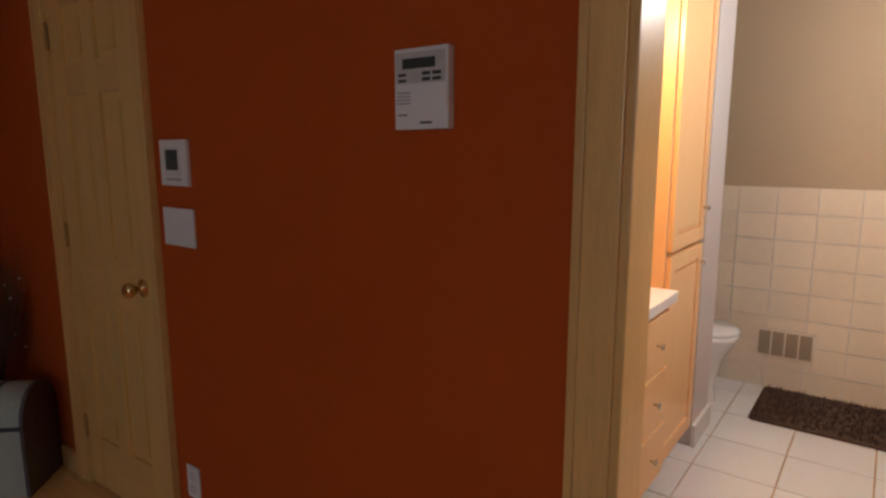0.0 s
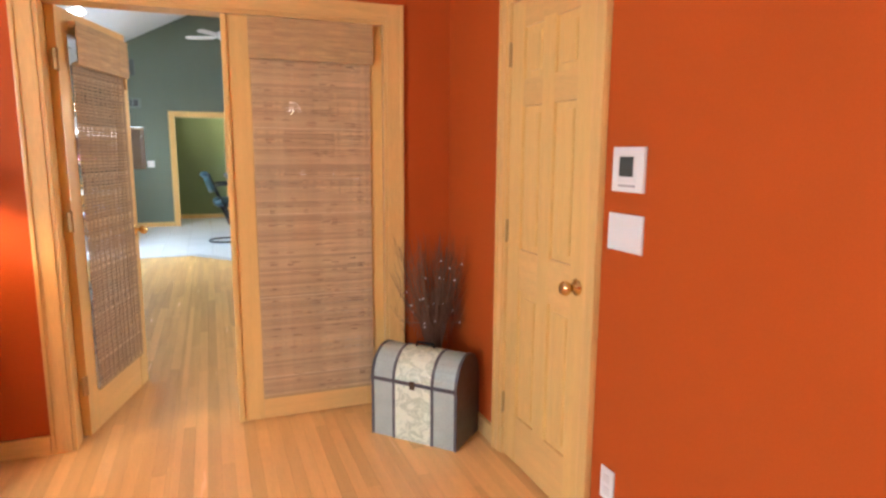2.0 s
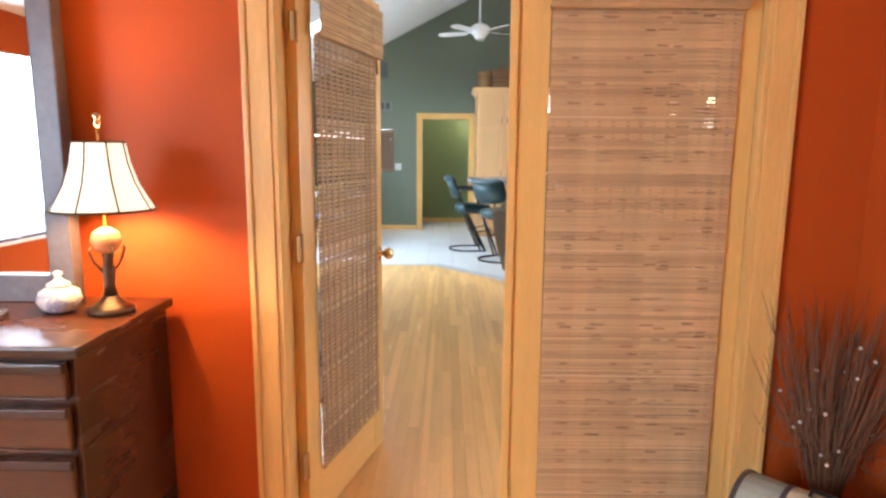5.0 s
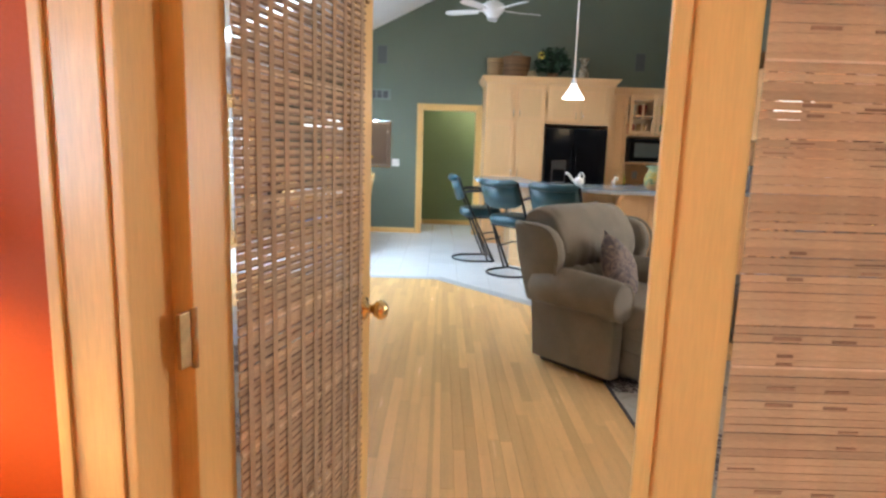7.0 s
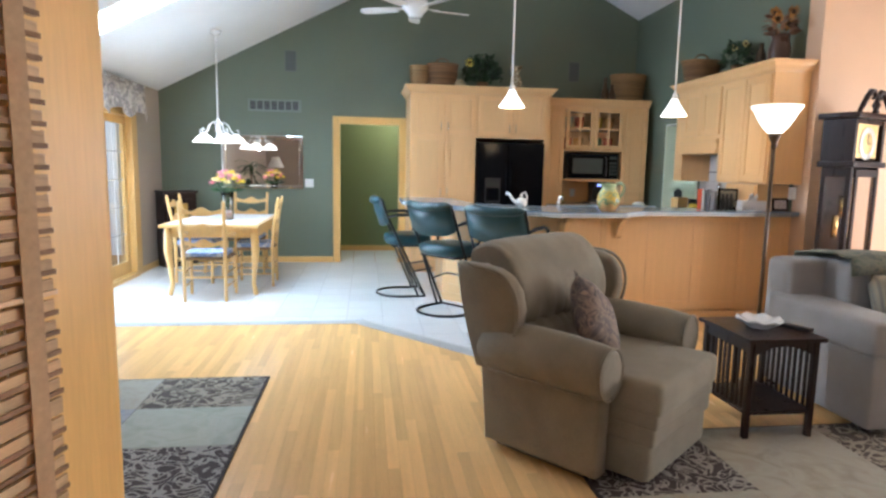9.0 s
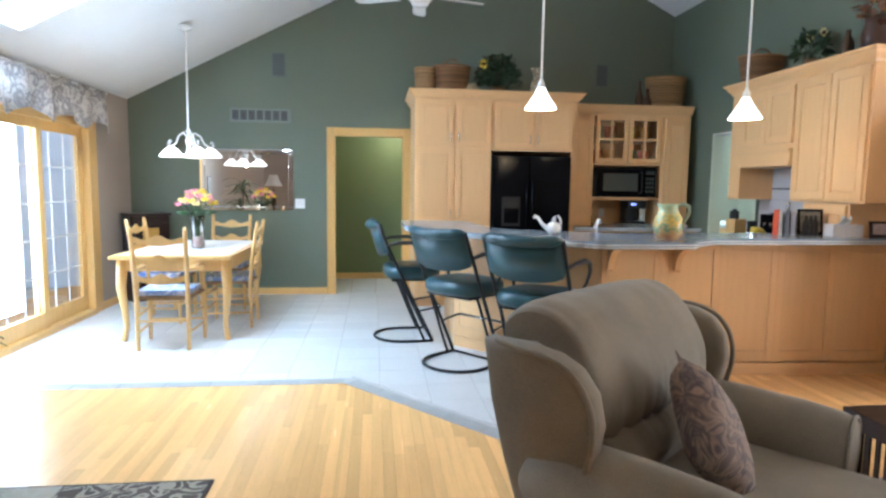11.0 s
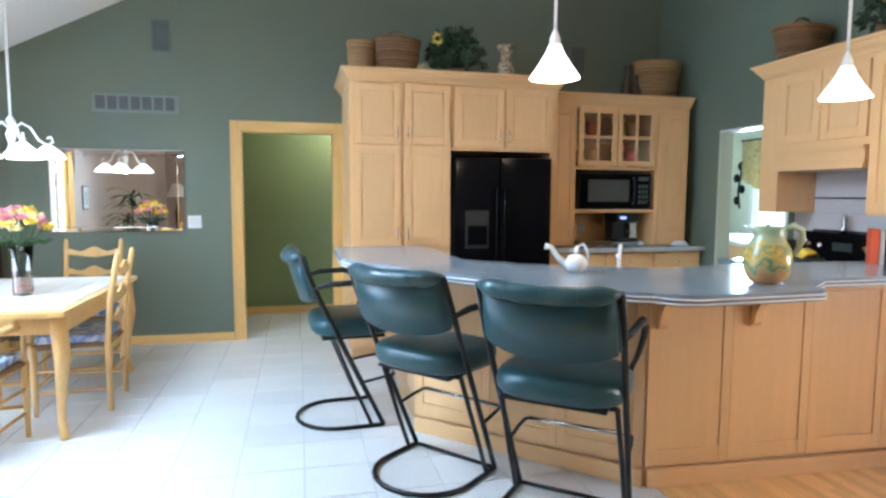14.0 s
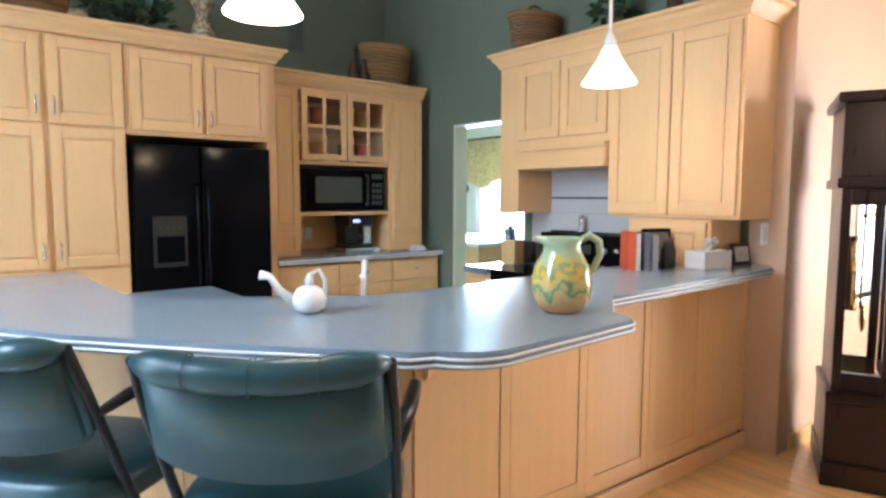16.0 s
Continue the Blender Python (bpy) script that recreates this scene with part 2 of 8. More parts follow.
for m_, s_ in ((DARKW, 0.3), (CHERRY, 0.18), (MAHOG, 0.2), (RED, 0.13), (PEWTER, 0.3), (PLANK, 0.35), (PLANKO, 0.35)):
    m_.node_tree.nodes["Principled BSDF"].inputs["Specular IOR Level"].default_value = s_
BLACKG.node_tree.nodes["Principled BSDF"].inputs["Specular IOR Level"].default_value = 0.05
SHADE_W = glowing("frosted_lit_glass", (1.0, 0.95, 0.88), 1.9)
SHADE_T = glowing("frosted_torchiere_glass", (1.0, 0.90, 0.70), 1.7)
SHADE_C = glowing("lit_fabric_shade", (1.0, 0.80, 0.55), 1.0)
PANE = glass("clear_window_glass")
FROST = glass("clear_cabinet_glass", 0.03)
MIRROR = bpy.data.materials.new("mirror_glass")
MIRROR.use_nodes = True
MIRROR.node_tree.nodes["Principled BSDF"].inputs["Base Color"].default_value = (0.9, 0.9, 0.9, 1)
MIRROR.node_tree.nodes["Principled BSDF"].inputs["Metallic"].default_value = 1.0
MIRROR.node_tree.nodes["Principled BSDF"].inputs["Roughness"].default_value = 0.0
OUTSIDE = glowing("bright_daylight_backdrop", (0.90, 0.95, 1.0), 1.35)

# ---- building helpers ----
def box(bm, x0, x1, y0, y1, z0, z1, bevel=0.0, m=None):
    vs = [bm.verts.new(Vector((x, y, z)) if m is None else m @ Vector((x, y, z))) for z in (z0, z1) for y in (y0, y1) for x in (x0, x1)]
    fs = [bm.faces.new([vs[i] for i in f]) for f in ((0, 2, 3, 1), (4, 5, 7, 6), (0, 1, 5, 4), (2, 6, 7, 3), (0, 4, 6, 2), (1, 3, 7, 5))]
    if bevel:
        es = list({e for f in fs for e in f.edges})
        bmesh.ops.bevel(bm, geom=es, offset=bevel, segments=2, affect="EDGES", profile=0.7, clamp_overlap=True)
    return bm


def boxes(*rows, bevel=0.0):
    bm = bmesh.new()
    for r in rows:
        box(bm, *r, bevel=bevel)
    return bm


def lathe(profile, steps=24, bm=None, m=None, cap=True):
    """A turned body from (radius, height) pairs."""
    bm = bm or bmesh.new()
    rings = []
    for r, z in profile:
        ring = [Vector((r * math.cos(2 * math.pi * i / steps), r * math.sin(2 * math.pi * i / steps), z)) for i in range(steps)]
        rings.append([bm.verts.new(m @ v if m else v) for v in ring])
    for a, b in zip(rings, rings[1:]):
        for i in range(steps):
            bm.faces.new((a[i], a[(i + 1) % steps], b[(i + 1) % steps], b[i])).smooth = True
    if cap:
        for ring, rev in ((rings[0], True), (rings[-1], False)):
            bm.faces.new(ring[::-1] if rev else ring)
    return bm


def tube(points, r, sides=8, bm=None, closed=False):
    """A round bar along points; r is one radius or one for each point."""
    bm = bm or bmesh.new()
    pts = [Vector(p) for p in points]
    rs = r if isinstance(r, (list, tuple)) else [r] * len(pts)
    rings, up = [], None
    for i, p in enumerate(pts):
        a = pts[i - 1] if i or closed else p
        b = pts[(i + 1) % len(pts)] if i < len(pts) - 1 or closed else p
        d = (b - a).normalized()
        if up is None:
            up = d.orthogonal().normalized()
        up = (up - d * up.dot(d)).normalized()
        side = d.cross(up)
        rings.append([bm.verts.new(p + rs[i] * (up * math.cos(2 * math.pi * k / sides) + side * math.sin(2 * math.pi * k / sides))) for k in range(sides)])
    pairs = list(zip(rings, rings[1:])) + ([(rings[-1], rings[0])] if closed else [])
    for a, b in pairs:
        for k in range(sides):
            bm.faces.new((a[k], a[(k + 1) % sides], b[(k + 1) % sides], b[k])).smooth = True
    if not closed:
        bm.faces.new(rings[0][::-1])
        bm.faces.new(rings[-1])
    return bm


def arc(cx, cy, r, a0, a1, n):
    return [(cx + r * math.cos(radians(a0 + (a1 - a0) * i / n)), cy + r * math.sin(radians(a0 + (a1 - a0) * i / n))) for i in range(n + 1)]


def prism(outline, z0, z1, bm=None, bevel=0.0):
    """An upright slab over a plan outline."""
    bm = bm or bmesh.new()
    lo = [bm.verts.new((x, y, z0)) for x, y in outline]
    hi = [bm.verts.new((x, y, z1)) for x, y in outline]
    n = len(lo)
    fs = [bm.faces.new(lo[::-1]), bm.faces.new(hi)]
    fs += [bm.faces.new((lo[i], lo[(i + 1) % n], hi[(i + 1) % n], hi[i])) for i in range(n)]
    if bevel:
        bmesh.ops.bevel(bm, geom=list({e for f in fs[:2] for e in f.edges}), offset=bevel, segments=2, affect="EDGES", clamp_overlap=True)
    return bm


def mesh_of(name, bm, mat, smooth=False):
    bmesh.ops.recalc_face_normals(bm, faces=bm.faces)
    me = bpy.data.meshes.new(name)
    bm.to_mesh(me)
    bm.free()
    me.materials.append(mat)
    if smooth:
        me.shade_smooth()
    return me


def part(name, bm, mat, parent, label="", smooth=False, at=None):
    ob = new(name, mesh_of(name, bm, mat, smooth))
    ob.parent = parent
    if at is not None:
        ob.matrix_basis = at
    return tagged(ob, label)


def thing(name, label, category, at=None, group="", kind=""):
    ob = new(name)
    ob.empty_display_size = 0.1
    if at is not None:
        ob.matrix_basis = at
    return tagged(ob, label, category, group, kind)


def solid(name, bm, mat, label, category="", kind="structure", smooth=False, at=None, group=""):
    ob = new(name, mesh_of(name, bm, mat, smooth))
    if at is not None:
        ob.matrix_basis = at
    return tagged(ob, label, category, group, kind)


def soften(ob, width=0.01, segments=3):
    mod = ob.modifiers.new("soft_edges", "BEVEL")
    mod.width, mod.segments, mod.limit_method = width, segments, "ANGLE"
    ob.data.shade_smooth()
    return ob


def rounded(bm, levels=2):
    """Smooth a cage into a cushion-like body."""
    me = bpy.data.meshes.new("cage")
    bm.to_mesh(me)
    bm.free()
    ob = bpy.data.objects.new("cage", me)
    scene.collection.objects.link(ob)
    mod = ob.modifiers.new("s", "SUBSURF")
    mod.levels = levels
    got = bpy.data.meshes.new_from_object(ob.evaluated_get(bpy.context.evaluated_depsgraph_get()))
    bpy.data.objects.remove(ob)
    bpy.data.meshes.remove(me)
    out = bmesh.new()
    out.from_mesh(got)
    bpy.data.meshes.remove(got)
    for f in out.faces:
        f.smooth = True
    return out


def cushion(bm, x0, x1, y0, y1, z0, z1, soft=0.25, m=None):
    """A padded block: a box cage with loops near its edges, to be rounded."""
    def cuts(a, b):
        e = min(soft, 0.45) * min(x1 - x0, y1 - y0, z1 - z0)
        return (a, a + e, b - e, b)
    xs, ys, zs = cuts(x0, x1), cuts(y0, y1), cuts(z0, z1)
    grid = {}
    def v(i, j, k):
        if (i, j, k) not in grid:
            p = Vector((xs[i], ys[j], zs[k]))
            grid[i, j, k] = bm.verts.new(m @ p if m else p)
        return grid[i, j, k]
    for i in range(3):
        for j in range(3):
            bm.faces.new((v(i, j, 0), v(i, j + 1, 0), v(i + 1, j + 1, 0), v(i + 1, j, 0)))
            bm.faces.new((v(i, j, 3), v(i + 1, j, 3), v(i + 1, j + 1, 3), v(i, j + 1, 3)))
            bm.faces.new((v(i, 0, j), v(i + 1, 0, j), v(i + 1, 0, j + 1), v(i, 0, j + 1)))
            bm.faces.new((v(i, 3, j), v(i, 3, j + 1), v(i + 1, 3, j + 1), v(i + 1, 3, j)))
            bm.faces.new((v(0, i, j), v(0, i, j + 1), v(0, i + 1, j + 1), v(0, i + 1, j)))
            bm.faces.new((v(3, i, j), v(3, i + 1, j), v(3, i + 1, j + 1), v(3, i, j + 1)))
    return bm


# ---- the large structure ----
WEST, EAST, FAR, MID, RIDGE, EAVE, SLOPE = -3.24, 6.04, 12.2, 3.0, 1.4, 2.38, 0.51
TOP = EAVE + (RIDGE - WEST) * SLOPE

ground = solid("ground", boxes((-400, 400, -400, 400, -0.35, -0.16)), material("lawn", (0.07, 0.12, 0.04), 0.9, vary=0.3, scale=1, fine=20, bump=0.6), "green lawn outside the house", "ground")
slab = solid("floor_slab", boxes((-4.4, 6.3, -2.9, 14.4, -0.15, -0.012)), SEAM, "dark subfloor under the boards and tiles", "floor")

# bedroom walls
solid("wall_bedroom_east", boxes((1.0, 1.12, 0.06, 1.66, 0, 2.6), (1.0, 1.12, 2.315, 3.02, 0, 2.6), (1.0, 1.12, 1.66, 2.315, 2.04, 2.6), (1.0, 1.12, -0.72, 0.06, 2.04, 2.6), (1.0, 1.12, -2.6, -0.72, 0, 2.6)), RED, "orange-red painted bedroom wall with satin sheen", "wall")
solid("wall_bedroom_north", boxes((-4.2, -0.89, 3.02, 3.13, 0, 2.6), (0.65, 1.12, 3.02, 3.13, 0, 2.6), (-0.89, 0.65, 3.02, 3.13, 2.06, 2.6)), RED, "orange-red painted wall around the french doors", "wall")
solid("wall_bedroom_west", boxes((-4.32, -4.2, -2.6, -2.25, 0, 2.6), (-4.32, -4.2, 0.05, 3.13, 0, 2.6), (-4.32, -4.2, -2.25, 0.05, 0, 0.6), (-4.32, -4.2, -2.25, 0.05, 2.25, 2.6)), RED, "orange-red painted wall with a wide window", "wall")
solid("wall_bedroom_south", boxes((-4.32, 1.12, -2.72, -2.6, 0, 2.6)), RED, "orange-red painted bedroom wall", "wall")
solid("ceiling_bedroom", boxes((-4.32, 1.12, -2.72, 3.13, 2.6, 2.7)), WHITE, "white painted bedroom ceiling", "ceiling")

# great room walls
solid("wall_south", boxes((-4.32, -0.89, 3.13, 3.145, 0, 2.6), (0.65, 6.16, 3.13, 3.145, 0, 2.6), (-0.89, 0.65, 3.13, 3.145, 2.06, 2.6), (-3.36, 6.16, 3.1, 3.2, 2.6, 5.0)), TAUPE, "taupe painted great room wall around the french doors", "wall")
solid("wall_west", boxes((-3.36, WEST, 3.2, 9.2, 0, 2.5), (-3.36, WEST, 11.2, 12.32, 0, 2.5), (-3.36, WEST, 9.2, 11.2, 2.03, 2.5)), TAUPE, "taupe painted low side wall beside the patio door", "wall")


def gable(x0, x1, y0, y1, z0=0.0):
    xs = [x0] + ([RIDGE] if x0 < RIDGE < x1 else []) + [x1]
    bm = bmesh.new()
    line = [(x0, z0)] + [(x1, z0)] + [(x, TOP - abs(x - RIDGE) * SLOPE + 0.04) for x in reversed(xs)]
    a = [bm.verts.new((x, y0, z)) for x, z in line]
    b = [bm.verts.new((x, y1, z)) for x, z in line]
    bm.faces.new(a)
    bm.faces.new(b[::-1])
    for i in range(len(a)):
        bm.faces.new((a[i], a[(i + 1) % len(a)], b[(i + 1) % len(a)], b[i]))
    return bm


solid("wall_north", gable(-3.36, -0.80, FAR, FAR + 0.12), GREEN, "sage green gable wall behind the dining table", "wall")
solid("wall_north_over_door", gable(-0.80, 0.07, FAR, FAR + 0.12, 2.03), GREEN, "sage green gable wall above the hall doorway", "wall")
solid("wall_north_kitchen", gable(0.07, 3.72, FAR, FAR + 0.12), GREEN, "sage green gable wall above the kitchen cabinets", "wall")
solid("wall_kitchen_east", boxes((3.6, 3.72, 8.56, 10.25, 0, 5.0), (3.6, 3.72, 11.12, FAR, 0, 5.0), (3.6, 3.72, 10.25, 11.12, 2.03, 5.0)), GREEN, "sage green kitchen side wall with a doorway", "wall")
solid("wall_clock", boxes((3.6, 3.72, 8.44, 8.56, 0, 5.0), (3.6, 4.62, 8.36, 8.44, 0, 5.0), (5.35, 6.16, 8.36, 8.44, 0, 5.0), (4.62, 5.35, 8.36, 8.44, 0, 0.75), (4.62, 5.35, 8.36, 8.44, 1.85, 5.0)), PEACH, "peach painted wall behind the grandfather clock", "wall")
solid("wall_east", boxes((EAST, EAST + 0.12, 3.1, 5.2, 0, 2.6), (EAST, EAST + 0.12, 7.4, 8.44, 0, 2.6), (EAST, EAST + 0.12, 5.2, 7.4, 0, 0.4), (EAST, EAST + 0.12, 5.2, 7.4, 2.1, 2.6)), PEACH, "peach painted low side wall of the living room", "wall")

# ceiling slopes with the skylight openings
def slope_board(x0, x1, y0, y1):
    z = lambda x: TOP - abs(x - RIDGE) * SLOPE
    bm = bmesh.new()
    vs = [bm.verts.new((x, y, z(x) + up)) for up in (0, 0.1) for y in (y0, y1) for x in (x0, x1)]
    for f in ((0, 2, 3, 1), (4, 5, 7, 6), (0, 1, 5, 4), (2, 6, 7, 3), (0, 4, 6, 2), (1, 3, 7, 5)):
        bm.faces.new([vs[i] for i in f])
    return bm


SKY = (-2.99, -1.62, 8.97, 9.50)
for n, (x0, x1, y0, y1) in enumerate(((-3.36, SKY[0], 3.1, 12.32), (SKY[1], RIDGE, 3.1, 12.32), (SKY[0], SKY[1], 3.1, SKY[2]), (SKY[0], SKY[1], SKY[3], 12.32), (RIDGE, 6.16, 3.1, 12.32))):
    solid("ceiling_slope_%d" % (n + 1), slope_board(x0, x1, y0, y1), WHITE, "white textured vaulted ceiling", "ceiling")

# ---- trim, doors and windows ----
def casing(name, axis, face, a0, a1, top, side, label, depth=0.018, w=0.085, wall=0.12, base=0.0):
    """Oak jamb and casing round an opening from a0 to a1; side is the way out of the wall."""
    ob = thing(name, label, "door frame", kind="structure")
    def put(nm, u0, u1, d0, d1, z0, z1, mat):
        lo, hi = sorted((face + side * d0, face + side * d1))
        rows = (u0, u1, lo, hi, z0, z1) if axis == "x" else (lo, hi, u0, u1, z0, z1)
        part(nm, boxes(rows, bevel=0.004), mat, ob)
    put("casing", a0 - w, a0, 0.0, depth, base, top + w, OAK)
    put("casing", a1, a1 + w, 0.0, depth, base, top + w, OAK)
    put("head_casing", a0, a1, 0.0, depth - 0.002, top, top + w, OAKX)
    put("bead", a0 - w, a0 - w + 0.018, depth, depth + 0.008, base, top + w, OAK)
    put("bead", a1 + w - 0.018, a1 + w, depth, depth + 0.008, base, top + w, OAK)
    put("jamb", a0, a0 + 0.018, -wall, depth - 0.006, base, top, OAK)
    put("jamb", a1 - 0.018, a1, -wall, depth - 0.006, base, top, OAK)
    put("head_jamb", a0 + 0.018, a1 - 0.018, -wall, depth - 0.006, top - 0.018, top, OAKX)
    return ob


casing("door_frame_french", "x", 3.02, -0.89, 0.65, 2.05, -1, "honey oak casing round the double french doors", wall=0.125)
casing("door_frame_closet", "y", 1.0, 1.66, 2.315, 2.035, -1, "honey oak casing round the closet door", w=0.062)
casing("door_frame_bath", "y", 1.0, -0.72, 0.06, 2.035, -1, "honey oak casing round the bathroom doorway")
casing("door_frame_hall", "x", FAR, -0.80, 0.08, 2.02, -1, "honey oak casing round the hall doorway")


def knob(parent, m, mat=BRASS, r=0.027, name="door_knob"):
    bm = lathe([(0.001, 0), (0.030, 0.001), (0.032, 0.006), (0.012, 0.012), (0.011, 0.030), (0.020, 0.036), (r, 0.048), (r, 0.058), (0.018, 0.068), (0.001, 0.070)], 20, m=m)
    return part(name, bm, mat, parent, "polished brass door knob", smooth=True)


HINGE = material("aged_brass", (0.45, 0.30, 0.13), 0.35, metal=0.9, vary=0.2)


def hinge(parent, m):
    h = part("hinge", boxes((-0.016, 0.016, -0.004, 0.004, -0.045, 0.045), bevel=0.002), HINGE, parent, "aged brass butt hinge", at=m)
    bm = lathe([(0.006, -0.05), (0.006, 0.05)], 10)
    part("hinge_pin", bm, HINGE, h, at=pose(0.016, -0.005, 0))
    return h


def panel_door(name, w, h, label, at):
    """A six panel door; origin at its hinge foot, x along its width, the face at -y."""
    ob = thing(name, label, "door", at, kind="structure")
    t, s = 0.035, 0.105
    mid = 0.09
    part("stile", boxes((0, s, 0, t, 0, h), bevel=0.003), DOORW, ob)
    part("stile", boxes((w - s, w, 0, t, 0, h), bevel=0.003), DOORW, ob)
    part("mullion", boxes((w / 2 - mid / 2, w / 2 + mid / 2, 0.001, t - 0.001, 0.22, h - 0.1), bevel=0.003), DOORW, ob)
    rails = ((0.0, 0.22), (0.80, 0.98), (1.58, 1.69), (h - 0.11, h))
    for z0, z1 in rails:
        part("rail", boxes((s, w - s, 0.002, t - 0.002, z0, z1), bevel=0.003), OAKX, ob)
    for (_, z0), (z1, _) in zip(rails, rails[1:]):
        for x0, x1 in ((s, w / 2 - mid / 2), (w / 2 + mid / 2, w - s)):
            bm = boxes((x0 - 0.005, x1 + 0.005, 0.014, 0.022, z0 - 0.005, z1 + 0.005))
            box(bm, x0 + 0.028, x1 - 0.028, 0.006, 0.03, z0 + 0.028, z1 - 0.028, bevel=0.006)
            part("panel", bm, DOORW, ob)
    return ob


closet = panel_door("door_closet", 0.614, 2.005, "closed six-panel golden oak closet door with brass knob", pose(1.0, 2.295, 0.008, 0, 0, -90))
knob(closet, pose(0.56, 0.0, 0.91, 90, 0, 0))
for z in (0.25, 1.05, 1.80):
    hinge(closet, pose(-0.012, -0.004, z))


def slat_row(bm, x0, x1, y, z, h, t, wob):
    n = 5
    for i in range(n):
        a, b = x0 + (x1 - x0) * i / n, x0 + (x1 - x0) * (i + 1) / n
        box(bm, a, b, y + wob * (i % 2), y + t + wob * (i % 2), z, z + h)


def french_leaf(name, w, h, label, at):
    """A glazed leaf with a woven blind on the bedroom side; x along its width from the hinge, bedroom side at -y."""
    ob = thing(name, label, "door", at, kind="structure")
    t, s, lo, hi = 0.042, 0.105, 0.20, 0.11
    part("stile", boxes((0, s, 0, t, 0, h), bevel=0.004), DOORW, ob)
    part("stile", boxes((w - s, w, 0, t, 0, h), bevel=0.004), DOORW, ob)
    part("rail", boxes((s, w - s, 0.001, t - 0.001, 0, lo), bevel=0.004), OAKX, ob)
    part("rail", boxes((s, w - s, 0.001, t - 0.001, h - hi, h), bevel=0.004), OAKX, ob)
    pane = part("pane", boxes((s, w - s, 0.018, 0.023, lo, h - hi)), PANE, ob, "clear door glass")
    pane.visible_shadow = False
    return ob


def woven_blind(parent, x0, x1, z0, z1, y, gap, seed, pitch=0.0125, front=False):
    """Slats of split bamboo tied by threads, hanging from a folded valance."""
    rnd = random.Random(seed)
    n = int((z1 - z0) / pitch)
    bl = part("woven_blind", boxes((x0, x1, y - 0.002, y + 0.006, z0 - 0.012, z0)), BAMBOOV, parent, "woven bamboo roman blind")
    shared = []
    for k in range(6):
        bm = bmesh.new()
        x = x0
        while x < x1 - 1e-6:
            e = min(x1, x + rnd.uniform(0.3, 0.7))
            d = rnd.uniform(-0.0012, 0.0012)
            hh = pitch * rnd.uniform(gap - 0.12, gap + 0.06)
            box(bm, x, e, y + d, y + d + 0.003, d, hh)
            x = e
        shared.append(mesh_of("slat", bm, BAMBOO))
    dark = []
    for k in range(9):
        bm = bmesh.new()
        for _ in range(rnd.choice((2, 3, 4, 5))):
            a = rnd.uniform(x0, x1 - 0.06)
            z = pitch * rnd.uniform(0.1, 0.5)
            box(bm, a, a + rnd.uniform(0.015, 0.055), y - 0.002, y + 0.002, z, z + pitch * rnd.uniform(0.15, 0.4))
        dark.append(mesh_of("dark_slat", bm, DASH))
    # thin darker line over the foot of most slats when front is set
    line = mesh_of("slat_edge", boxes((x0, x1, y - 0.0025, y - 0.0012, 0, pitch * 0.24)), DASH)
    pale = mesh_of("pale_cord", boxes((x0, x1, y - 0.003, y, 0, 0.004)), PALEC)
    for i in range(n):
        ob = new("slat", shared[rnd.randrange(6)])
        ob.parent, ob.location = bl, (0, 0, z0 + i * pitch)
        if rnd.random() < (0.15 if front else 0.5):
            ob = new("dark_slat", dark[rnd.randrange(9)])
            ob.parent, ob.location = bl, (0, 0, z0 + i * pitch)
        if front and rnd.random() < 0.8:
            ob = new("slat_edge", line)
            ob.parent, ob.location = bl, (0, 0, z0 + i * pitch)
        if i % (14 if front else 34) == 8:
            ob = new("pale_cord", pale)
            ob.parent, ob.location = bl, (0, 0, z0 + i * pitch)
    cols = 11 if front else 13
    fw = 0.009 if front else 0.005
    for i in range(cols):
        x = x0 + (x1 - x0) * (i + 0.5) / cols + rnd.uniform(-0.012, 0.012)
        part("thread", boxes((x - fw, x + fw, y - 0.0035, y - 0.0024, z0, z1)) if front else boxes((x - fw, x + fw, y + 0.003, y + 0.006, z0, z1)), THREADL if front else THREAD, bl)
    va = part("valance", boxes((x0 - 0.008, x1 + 0.008, y - 0.028, y - 0.004, z1 - 0.02, z1 - 0.012)), BAMBOOV, parent, "folded bamboo valance")
    bm = bmesh.new()
    for i in range(15):
        z = z1 - 0.015 + i * 0.0125
        slat_row(bm, x0 - 0.008, x1 + 0.008, y - 0.03 - 0.0015 * (i % 3), z, 0.0115, 0.004, 0.001)
    part("valance_slats", bm, BAMBOOV, va)
    part("head_rail", boxes((x0, x1, y - 0.024, y + 0.004, z1 + 0.155, z1 + 0.172)), MAPLEX, va)
    return bl


leaf_w, leaf_h = 0.755, 2.025
right_leaf = french_leaf("door_french_closed", leaf_w, leaf_h, "closed glazed oak french door with woven blind", pose(-0.125, 3.042, 0.01))
woven_blind(right_leaf, 0.105, 0.69, 0.125, 1.845, -0.014, 0.97, 3)
part("astragal", boxes((-0.022, 0.004, -0.012, -0.001, 0.0, leaf_h), bevel=0.003), DOORW, right_leaf)
left_leaf = french_leaf("door_french_open", leaf_w, leaf_h, "open glazed oak french door with woven blind", pose(-0.834, 3.13, 0.01, 0, 0, 75))
woven_blind(left_leaf, 0.10, 0.665, 0.21, 1.80, -0.014, 0.80, 8, 0.0165, True)
knob(left_leaf, pose(0.705, 0.0, 0.935, 90, 0, 0))
knob(left_leaf, pose(0.705, 0.042, 0.935, -90, 0, 0))
part("strike_plate", boxes((leaf_w, leaf_w + 0.002, 0.008, 0.032, 0.86, 1.02)), BRASS, left_leaf)
